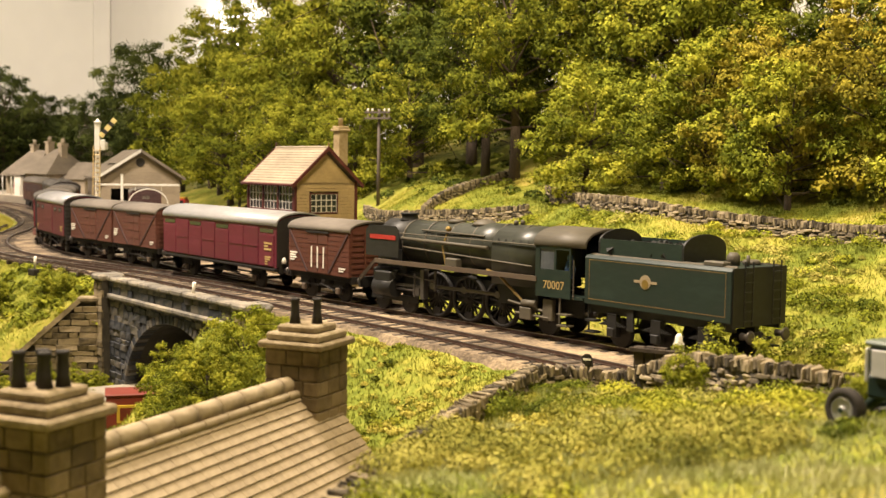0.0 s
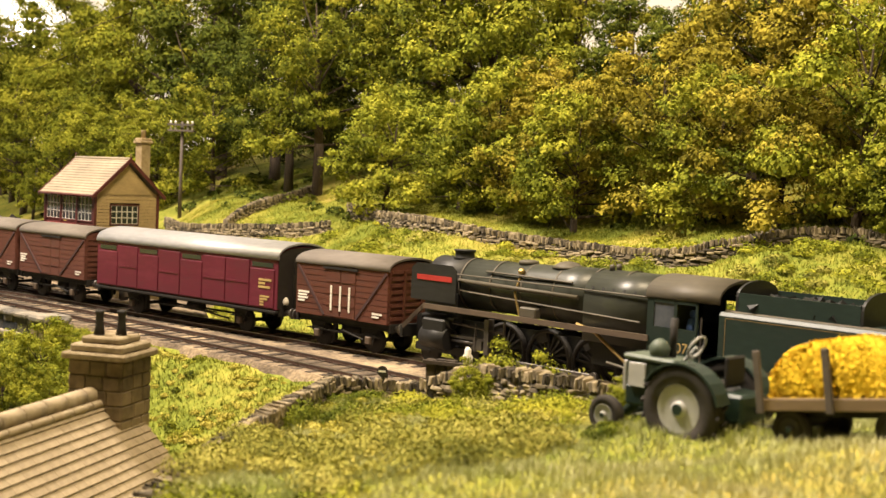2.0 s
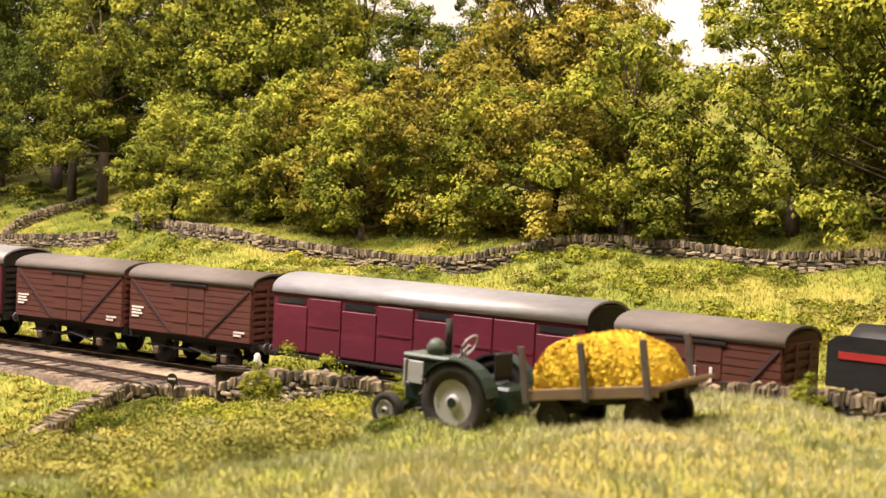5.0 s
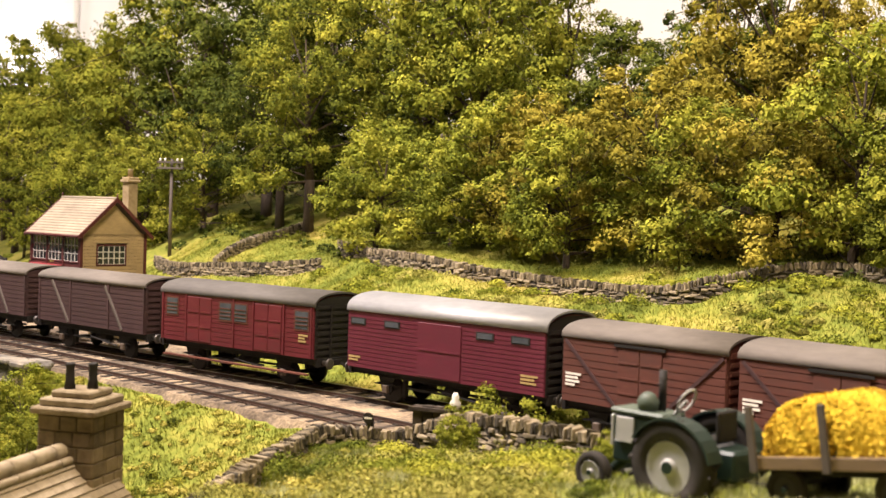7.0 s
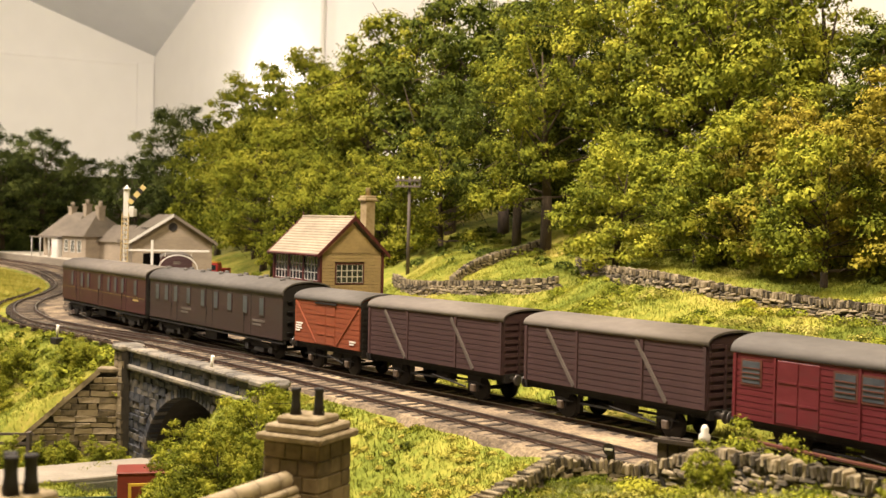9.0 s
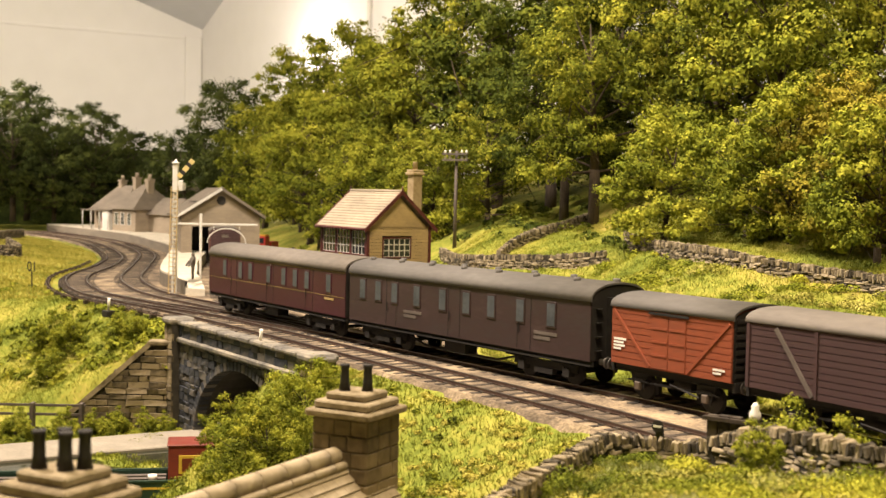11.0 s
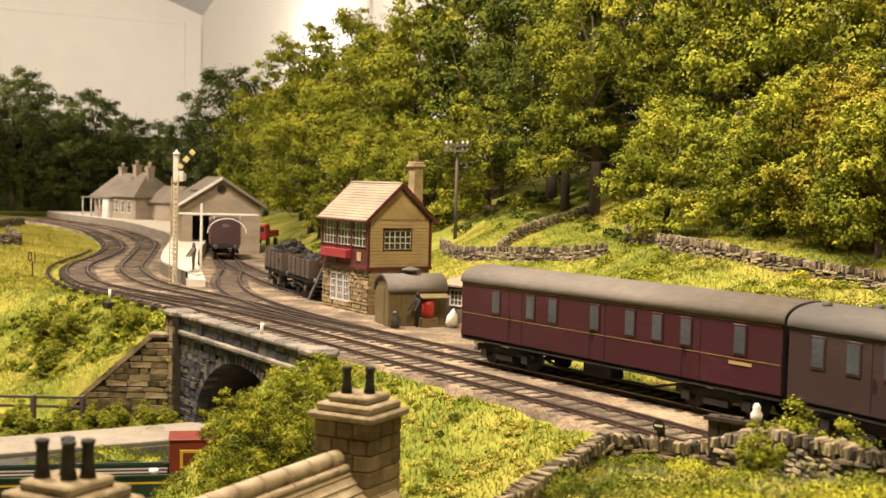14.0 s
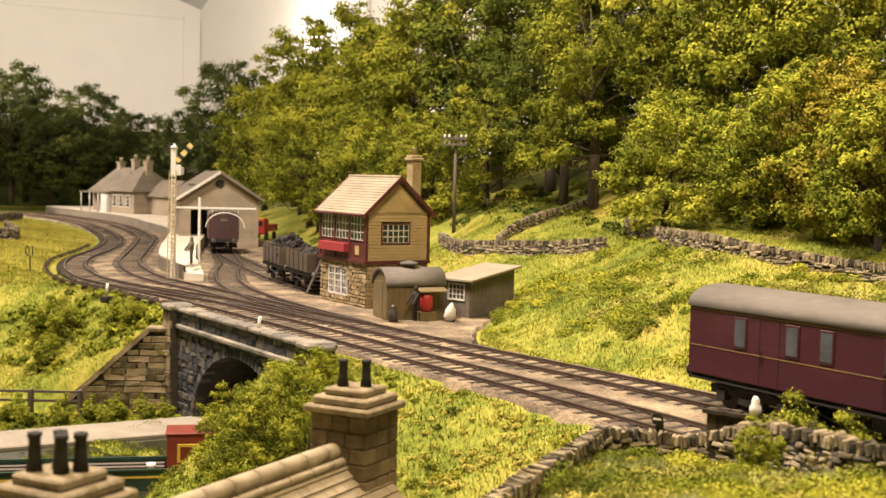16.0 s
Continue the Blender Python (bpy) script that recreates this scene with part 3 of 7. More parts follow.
paint("crest_cream", (0.3, 0.24, 0.15), 0.6, 0.5)
paint("loco_black", (0.014, 0.014, 0.014), 0.5, 0.5)
paint("loco_brown", (0.1, 0.074, 0.055), 0.6, 0.8)
paint("red_plate", (0.35, 0.03, 0.025), 0.5, 0.3)
paint("white_paint", (0.75, 0.72, 0.66), 0.6, 0.3)
paint("cream_line", (0.42, 0.3, 0.12), 0.5, 0.4)
paint("lining_dull", (0.2, 0.13, 0.05), 0.6, 0.5)
paint("yellow_paint", (0.6, 0.4, 0.05), 0.5, 0.4)
paint("steel", (0.11, 0.1, 0.095), 0.45, 0.6, 0.6)
paint("brass", (0.4, 0.28, 0.1), 0.35, 0.4, 0.8)
M["window"] = material("carriage_glass", 0.08, 0.0, 0.6)[0]
M["window"].node_tree.nodes["Principled BSDF"].inputs["Base Color"].default_value = (0.02, 0.025, 0.03, 1)
M["blind"] = mottled("window_blind", ((0.04, 0.047, 0.06), (0.09, 0.1, 0.12)), 1.2, 0.4)


def arc(w, ze, zr, n=10):
    """The rounded top of a body: (y, z) from the right side to the left."""
    return [(w * math.cos(math.pi * i / n), ze + (zr - ze) * math.sin(math.pi * i / n) ** 0.8) for i in range(n + 1)]


def roof_part(t, x0, x1, w, ze, zr, mat="roof_grey", label="", lip=0.06, strips=0):
    top, low = arc(w + lip, ze, zr + 0.05, 14), arc(w + lip - 0.05, ze - 0.03, zr - 0.02, 14)
    bm = extrude(bmesh.new(), top + low[::-1], "x", x0 - 0.06, x1 + 0.06, True)
    for i in range(strips):
        x = x0 + (x1 - x0) * (i + 0.5) / strips
        tube(bm, (x, 0.45 if i % 2 else -0.45, zr - 0.05), (x, 0.45 if i % 2 else -0.45, zr + 0.14), 0.16, 0.13, 8)
    return part("roof", bm, mat, t, label)


def body_part(t, x0, x1, w, z0, ze, zr, mat, planks=0, end="end_black"):
    bm = extrude(bmesh.new(), [(w, z0)] + arc(w, ze, zr - 0.06) + [(-w, z0)], "x", x0, x1)
    body = part("body", bm, mat, t)
    if planks:
        h = (ze - z0) / planks
        bm = boxes((x0 + 0.02, -0.02, 0.014, x1 - 0.02, 0.02, h - 0.014))
        me = bpy.data.meshes.new("plank")
        bm.to_mesh(me)
        bm.free()
        for s in (-1, 1):
            for i in range(planks):
                part_of("plank", me, mat, body).location = Vector((0, s * w, z0 + i * h)) * K
        bm = boxes((-0.02, -w + 0.12, 0, 0.02, w - 0.12, 0.13))
        slat = bpy.data.meshes.new("end_plank")
        bm.to_mesh(slat)
        bm.free()
    for x, s in ((x0, -1), (x1, 1)):
        bm = extrude(bmesh.new(), [(w - 0.03, z0 + 0.03)] + arc(w - 0.03, ze, zr - 0.1) + [(-w + 0.03, z0 + 0.03)], "x", x - 0.025, x + 0.025)
        for i in range(8 if planks else 0):
            part_of("end_plank", slat, end, body).location = Vector((x + s * 0.04, 0, z0 + 0.15 + i * (ze - z0) / 8)) * K
        for y in (-0.5, 0.5):
            part("end_post", boxes((x + s * 0.06 - 0.05, y - 0.05, z0, x + s * 0.06 + 0.05, y + 0.05, ze)), end, body)
        part("end_panel", bm, end, body, "dark weathered end panel")
    return body


def wheelset(t, x, r, name="wheelset", spokes=0, gauge=0.72):
    """Two wheels on an axle, turning about y."""
    bm = bmesh.new()
    for s in (-1, 1):
        lathe(bm, [(r, 0), (r, 0.1), (r + 0.035, 0.105), (r + 0.035, 0.14), (0.1, 0.14), (0.1, 0)] if not spokes else [(r, 0), (r, 0.1), (r + 0.035, 0.105), (r + 0.035, 0.14), (r - 0.12, 0.14), (r - 0.12, 0.0)], (0, s * (gauge + 0.1), 0), (0, -s, 0), 28, ring=bool(spokes))
        if spokes:
            lathe(bm, [(0.17, 0), (0.17, 0.16)], (0, s * (gauge + 0.12), 0), (0, -s, 0), 12)
            for i in range(spokes):
                a = 2 * math.pi * i / spokes
                m = Matrix.Rotation(a, 4, "Y")
                box(bm, -0.03, s * (gauge + 0.02) - 0.03, 0.12, 0.03, s * (gauge + 0.02) + 0.03, r - 0.1, m=m)
            box(bm, -0.2, s * (gauge + 0.04) - 0.04, -r + 0.13, 0.2, s * (gauge + 0.04) + 0.04, -r * 0.55)
    tube(bm, (0, -gauge - 0.2, 0), (0, gauge + 0.2, 0), 0.08, n=8)
    o = part(name, bm, "wheel_black", t)
    o.location = Vector((x, 0, r)) * K
    AXLES.append((o, x, r))
    return o


AXLES = []
STOCK = []


def buffers(t, x0, x1, z=1.03):
    for x, s in ((x0, -1), (x1, 1)):
        for y in (-0.87, 0.87):
            bm = tube(bmesh.new(), (x, y, z), (x + s * 0.32, y, z), 0.12, 0.09, 10)
            lathe(bm, [(0.2, 0), (0.22, 0.03), (0.14, 0.06)], (x + s * 0.32, y, z), (s, 0, 0), 12)
            part("buffer", bm, "steel", t)
        bm = boxes((x if s > 0 else x - 0.1, -0.4, z - 0.1, x + 0.1 if s > 0 else x, 0.08, z + 0.08))
        tube(bm, (x, 0, z), (x + s * 0.28, 0, z - 0.16), 0.045, n=6)
        tube(bm, (x + s * 0.28, 0, z - 0.16), (x + s * 0.45, 0, z - 0.02), 0.045, n=6)
        part("coupling", bm, "frame_black", t)


def chassis(t, L, base, w=1.2, clutter=True):
    """Four-wheeled underframe with axle guards, springs, brake gear and buffers."""
    h = L / 2
    for s in (-1, 1):
        part("solebar", boxes((-h + 0.05, s * (w - 0.1) - 0.05, 0.93, h - 0.05, s * (w - 0.1) + 0.05, 1.2), (-h + 0.05, s * (w - 0.1) - 0.09, 0.93, h - 0.05, s * (w - 0.1) + 0.09, 0.96)), "frame_black", t)
    for s in (-1, 1):
        part("headstock", boxes((s * h - 0.07, -w, 0.88, s * h + 0.07, w, 1.2), bevel=0.01), "frame_black", t)
    for x in (-base / 2, base / 2):
        for s in (-1, 1):
            y = s * (w - 0.12)
            bm = extrude(bmesh.new(), [(x - 0.42, 0.95), (x + 0.42, 0.95), (x + 0.16, 0.3), (x - 0.16, 0.3)], "y", y - 0.02, y + 0.02)
            guard = part("axle_guard", bm, "frame_black", t)
            part("axlebox", boxes((x - 0.13, y - 0.14, 0.36, x + 0.13, y + 0.14, 0.64), bevel=0.03), "loco_brown", guard)
            bm = bmesh.new()
            for k in range(4):
                box(bm, x - 0.58 + 0.12 * k, y - 0.06, 0.7 + 0.03 * k - 0.06, x + 0.58 - 0.12 * k, y + 0.06, 0.7 + 0.03 * k - 0.033)
            part("spring", bm, "frame_black", guard)
    if clutter:
        bm = boxes((-base * 0.3, -w + 0.05, 0.62, base * 0.3, -w + 0.1, 0.69))
        tube(bm, (-base * 0.4, 0, 0.55), (base * 0.4, 0, 0.55), 0.05, n=6)
        tube(bm, (-0.2, -0.6, 0.72), (0.6, -0.6, 0.72), 0.22, n=12)
        for x in (-base / 2 + 0.6, base / 2 - 0.6):
            for s in (-1, 1):
                box(bm, x - 0.07, s * 0.75 - 0.08, 0.25, x + 0.07, s * 0.75 + 0.08, 0.95)
        tube(bm, (0.0, -w + 0.02, 0.75), (base * 0.42, -w + 0.02, 0.5), 0.035, n=6)
        part("brake_gear", bm, "frame_black", t)
    for x in (-base / 2, base / 2):
        wheelset(t, x, 0.46)
    buffers(t, -h - 0.07, h + 0.07)


def bars(t, x, z, w, rows, mat="white_paint", side=-1, face=1.34, h=0.07):
    """Lettering too small to read, as plain bars."""
    bm = bmesh.new()
    for i, k in enumerate(rows):
        box(bm, x, side * face - 0.008, z - i * h * 1.6, x + w * k, side * face + 0.008, z - i * h * 1.6 + h)
    return part("lettering", bm, mat, t)


def brace(bm, x0, z0, x1, z1, face, width=0.1, sides=(-1, 1)):
    """A slanting or upright iron on the sides given."""
    for s in sides:
        d = Vector((x1 - x0, 0, z1 - z0))
        n = Vector((-d.z, 0, d.x)).normalized() * width / 2
        a, b = Vector((x0, s * face, z0)), Vector((x1, s * face, z1))
        vs = [bm.verts.new(p + q) for q in (Vector((0, -0.025, 0)), Vector((0, 0.025, 0))) for p in (a - n, b - n, b + n, a + n)]
        for f in ((0, 1, 2, 3), (7, 6, 5, 4), (0, 4, 5, 1), (1, 5, 6, 2), (2, 6, 7, 3), (3, 7, 4, 0)):
            bm.faces.new([vs[i] for i in f])
    return bm


def irons(name, t, mat, x0, z0, x1, z1, face, width=0.1, label=""):
    """One iron on each side, as parts."""
    for s in (-1, 1):
        part(name, brace(bmesh.new(), x0, z0, x1, z1, face, width, (s,)), mat, t, label)


def stock(name, s0, s1, label, category):
    t = thing(name, at(0, 0), label, category, "vehicles of the passing train")
    STOCK.append((t, (s0 + s1) / 2, s1 - s0))
    return t, (s1 - s0) / 2 - 0.12


def door(t, x0, x1, z0, z1, w, mat, ribs=2, handle=True):
    for s in (-1, 1):
        d = part("door", boxes((x0, s * w - 0.045, z0, x1, s * w + 0.045, z1), bevel=0.015), mat, t)
        bm = bmesh.new()
        for i in range(ribs):
            z = z0 + (z1 - z0) * (i + 1) / (ribs + 1)
            box(bm, x0 + 0.05, s * (w + 0.04) - 0.025, z - 0.03, x1 - 0.05, s * (w + 0.04) + 0.025, z + 0.03)
        if ribs:
            part("door_bar", bm, mat, d)


def plank_van(name, s0, s1, mat, label, stripes=False, dark=False):
    t, h = stock(name, s0, s1, label, "goods van")
    w = 1.3
    chassis(t, 2 * h, 2 * h * 0.56)
    body_part(t, -h, h, w, 1.18, 3.15, 3.55, mat, 9, mat if not dark else "end_black")
    roof_part(t, -h, h, w, 3.15, 3.58, "roof_grey" if not dark else "roof_dark")
    door(t, -0.78, -0.01, 1.22, 3.02, w, mat, 3)
    door(t, 0.01, 0.78, 1.22, 3.02, w, mat, 3)
    for x0, x1 in ((-h + 0.1, -0.85), (h - 0.1, 0.85)):
        irons("brace", t, "soot_brown" if not dark else mat, x0, 3.05, x1, 1.25, w + 0.03)
    for y in (-w - 0.05, w + 0.05):
        part("door_rail", boxes((-0.9, y - 0.03, 3.02, 0.9, y + 0.03, 3.1)), "frame_black", t)
    if stripes:
        for x in (-0.5, -0.02, 0.46):
            part("stripe", boxes((x, -w - 0.075, 1.45, x + 0.09, -w - 0.048, 2.4), bevel=0.004), "white_paint", t, "white painted stripe")
    bars(t, -h + 0.15, 2.0, 0.6, (1, 0.8, 0.9, 0.6))
    bars(t, h - 0.75, 1.5, 0.5, (1, 0.7))
    return t


def covered_car_van(s0, s1):
    t, h = stock("parcels_van", s0, s1, "maroon four-wheeled parcels van with silver-grey roof", "parcels van")
    w = 1.34
    chassis(t, 2 * h, 2 * h * 0.6)
    body_part(t, -h, h, w, 1.15, 3.15, 3.7, "maroon")
    roof_part(t, -h, h, w, 3.15, 3.74, "roof_silver")
    n = 8
    for i in range(n):
        x0 = -h + 0.12 + (2 * h - 0.24) * i / n
        x1 = -h + 0.12 + (2 * h - 0.24) * (i + 1) / n - 0.06
        if i in (1, 3, 5, 6):
            door(t, x0, x1, 1.2, 3.02, w, "maroon", 1)
        else:
            door(t, x0, x1, 1.2, 2.72, w, "maroon", 0)
            for s in (-1, 1):
                part("louvre", boxes((x0 + 0.1, s * w - 0.02, 2.8, x1 - 0.1, s * w + 0.02, 2.98)), "window", t, "dark louvred ventilator")
    part("footboard", boxes((-h, -w - 0.1, 1.02, h, -w + 0.1, 1.1), (-h, w - 0.1, 1.02, h, w + 0.1, 1.1)), "frame_black", t)
    bars(t, h - 1.05, 2.25, 0.75, (1, 0.5, 0.9), "cream_line", face=1.4, h=0.09)
    bars(t, h - 0.95, 1.6, 0.55, (1, 0.8, 0.4, 0.4), "cream_line", face=1.4, h=0.07)
    bm = lathe(bmesh.new(), [(0.1, 0), (0.13, 0.12), (0.1, 0.22), (0.04, 0.3)], (h + 0.15, -1.0, 1.35))
    part("tail_lamp", bm, "white_paint", t, "small white lamp on the end")


def fish_van(s0, s1):
    t, h = stock("fish_van", s0, s1, "plum-coloured planked fish van with four small windows", "fish van")
    w = 1.34
    chassis(t, 2 * h, 2 * h * 0.6)
    body_part(t, -h, h, w, 1.15, 3.2, 3.75, "plum", 14)
    roof_part(t, -h, h, w, 3.2, 3.78, "roof_silver")
    door(t, -1.0, 1.0, 1.2, 3.05, w + 0.005, "plum", 1)
    for x in (-h + 0.55, -h * 0.5, h * 0.45, h - 1.0):
        for s in (-1, 1):
            f = part("window_frame", boxes((x - 0.38, s * w - 0.04, 2.7, x + 0.38, s * w + 0.04, 2.95)), "frame_black", t)
            part("pane", boxes((x - 0.32, s * w - 0.05, 2.74, x + 0.32, s * w + 0.05, 2.91)), "blind", f)
    bars(t, h - 0.95, 1.7, 0.7, (1, 0.8, 0.9), "cream_line", face=1.37)
    bars(t, -h + 0.1, 1.5, 0.6, (1, 0.8), "cream_line", face=1.37)


def luggage_van(s0, s1):
    t, h = stock("luggage_van", s0, s1, "crimson utility luggage van with barred windows and dark roof", "luggage van")
    w = 1.32
    chassis(t, 2 * h, 2 * h * 0.6)
    body_part(t, -h, h, w, 1.18, 3.15, 3.6, "crimson", 11)
    roof_part(t, -h, h, w, 3.15, 3.63, "roof_dark")
    for x0 in (-h * 0.62, h * 0.28):
        door(t, x0, x0 + 0.75, 1.25, 3.05, w, "crimson", 2)
        door(t, x0 + 0.78, x0 + 1.5, 1.25, 3.05, w, "crimson", 2)
    for x in (-h + 0.75, -0.45, 0.45, h - 0.65):
        for s in (-1, 1):
            f = part("window_frame", boxes((x - 0.4, s * w - 0.04, 2.2, x + 0.4, s * w + 0.04, 2.98)), "bauxite", t)
            p = part("pane", boxes((x - 0.33, s * w - 0.05, 2.27, x + 0.33, s * w + 0.05, 2.92)), "blind", f)
            part("window_bar", boxes(*[(x - 0.33, s * (w + 0.05) - 0.02, z, x + 0.33, s * (w + 0.05) + 0.02, z + 0.03) for z in (2.4, 2.55, 2.7)]), "bauxite", f)
    for x in (-h + 0.12, -h * 0.64, 0.02, h * 0.26, h * 0.64, h - 0.15):
        irons("upright", t, "crimson", x, 1.2, x, 3.12, w + 0.03, 0.08)
    part("footboard", boxes((-h + 0.3, -w - 0.12, 0.55, h - 0.3, -w + 0.08, 0.61)), "bauxite", t)
    bars(t, h - 0.8, 2.0, 0.5, (1, 0.7, 0.8), "cream_line", face=1.36)


def cattle_style_van(s0, s1):
    t, h = stock("braced_van", s0, s1, "sooty brown planked van with crossed slanting braces", "goods van")
    w = 1.3
    chassis(t, 2 * h, 2 * h * 0.58)
    body_part(t, -h, h, w, 1.18, 3.2, 3.55, "soot_brown", 10, "soot_brown")
    roof_part(t, -h, h, w, 3.2, 3.58, "roof_grey")
    for x in (-h + 0.08, -h * 0.36, h * 0.36, h - 0.08):
        irons("upright", t, "soot_brown", x, 1.2, x, 3.15, w + 0.03, 0.12)
    for a, b in ((-h * 0.72, -h * 0.38), (h * 0.3, h * 0.62)):
        irons("brace", t, "wagon_grey", a, 3.1, b, 1.25, w + 0.05, 0.13, "weathered pale iron brace")
    return t


def bogie(t, x, w=1.1):
    """A four-wheeled bogie of a coach."""
    for s in (-1, 1):
        bm = boxes((x - 1.75, s * w - 0.06, 0.5, x + 1.75, s * w + 0.06, 0.78), (x - 0.5, s * w - 0.12, 0.3, x + 0.5, s * w + 0.12, 0.5))
        for dx in (-1.25, 1.25):
            box(bm, x + dx - 0.17, s * w - 0.15, 0.32, x + dx + 0.17, s * w + 0.15, 0.64)
            for k in range(3):
                box(bm, x + dx - 0.5 + 0.12 * k, s * w - 0.09, 0.68 + 0.04 * k, x + dx + 0.5 - 0.12 * k, s * w + 0.09, 0.71 + 0.04 * k)
        part("bogie_frame", bm, "frame_black", t)
    for dx in (-1.25, 1.25):
        wheelset(t, x + dx, 0.46)


def coach(name, s0, s1, mat, roof, label, windows, line, strips):
    t, h = stock(name, s0, s1, label, "coach")
    w = 1.36
    body = body_part(t, -h, h, w, 1.05, 3.2, 3.78, mat)
    roof_part(t, -h, h, w, 3.2, 3.8, roof, strips=strips)
    for x in windows:
        x = x * h
        wide = 0.21
        for s in (-1, 1):
            f = part("window_frame", boxes((x - wide - 0.06, s * w - 0.03, 2.05, x + wide + 0.06, s * w + 0.03, 3.02), bevel=0.01), mat, t)
            part("pane", boxes((x - wide, s * w - 0.04, 2.12, x + wide, s * w + 0.04, 2.95)), "blind", f, "pale blind behind glass")
    for x in (-0.62, -0.05, 0.5):
        for s in (-1, 1):
            bm = boxes((x * h - 0.02, s * w - 0.012, 1.1, x * h, s * w + 0.012, 3.1), (x * h + 0.75, s * w - 0.012, 1.1, x * h + 0.77, s * w + 0.012, 3.1))
            tube(bm, (x * h + 0.1, s * (w + 0.04), 1.7), (x * h + 0.1, s * (w + 0.04), 2.1), 0.02, n=5)
            part("door", bm, "frame_black", t)
    if line:
        part("lining", boxes((-h + 0.05, -w - 0.012, 1.93, h - 0.05, -w + 0.01, 1.96), (-h + 0.05, w - 0.01, 1.93, h - 0.05, w + 0.012, 1.96), (-h + 0.05, -w - 0.012, 3.1, h - 0.05, -w + 0.01, 3.13)), "lining_dull", t, "straw-coloured lining")
        bars(t, h - 2.0, 1.75, 0.9, (1,), "cream_line", face=1.37, h=0.1)
    else:
        for x in (-h * 0.45, h * 0.62):
            bars(t, x, 1.75, 1.3, (1, 0.7), "wagon_grey", face=1.37, h=0.12)
    part("solebar", boxes((-h, -w + 0.1, 0.85, h, -w + 0.22, 1.07), (-h, w - 0.22, 0.85, h, w - 0.1, 1.07), (-h, -w + 0.02, 0.86, h, -w + 0.1, 0.92)), "frame_black", t)
    for b in (-h + 2.6, h - 2.6):
        bogie(t, b)
    bm = boxes((-0.9, -1.15, 0.4, 0.5, -0.5, 0.85), (1.3, 0.3, 0.45, 2.2, 1.1, 0.85), bevel=0.02)
    part("battery_box", bm, "frame_black", t)
    bm = bmesh.new()
    for y in (-0.95, 0.95):
        tube(bm, (-h * 0.52, y, 0.85), (-h * 0.3, y, 0.42), 0.05, n=6)
        tube(bm, (-h * 0.3, y, 0.42), (h * 0.3, y, 0.42), 0.05, n=6)
        tube(bm, (h * 0.3, y, 0.42), (h * 0.52, y, 0.85), 0.05, n=6)
    part("truss_rod", bm, "frame_black", t)
    for x, s in ((-h, -1), (h, 1)):
        lo, hi = min(x, x + s * 0.32), max(x, x + s * 0.32)
        bm = extrude(bmesh.new(), [(-0.6, 1.15), (0.6, 1.15), (0.6, 3.32), (-0.6, 3.32)], "x", lo, hi)
        part("gangway", bm, "frame_black", t, "black folded gangway bellows")
        for k in range(4):
            part("end_step", boxes((min(x, x + s * 0.16), -1.15, 1.4 + 0.5 * k, max(x, x + s * 0.16), -0.85, 1.44 + 0.5 * k)), "frame_black", t)
    buffers(t, -h - 0.05, h + 0.05)
    return t


def lettering(text, size, parent, m, mat):
    """Painted characters in the built-in font."""
    cu = bpy.data.curves.new("characters", "FONT")
    cu.body, cu.size, cu.extrude, cu.align_x = text, size * K, 0.004 * K, "CENTER"
    ob = bpy.data.objects.new("characters", cu)
    me = bpy.data.meshes.new_from_object(ob)
    bpy.data.objects.remove(ob)
    me["scaled"] = 1
    me.materials.clear()
    me.materials.append(M[mat])
    o = new("number", me)
    o.parent = parent
    o.matrix_local = Matrix.Translation(m.translation * K) @ m.to_3x3().to_4x4()
    return o




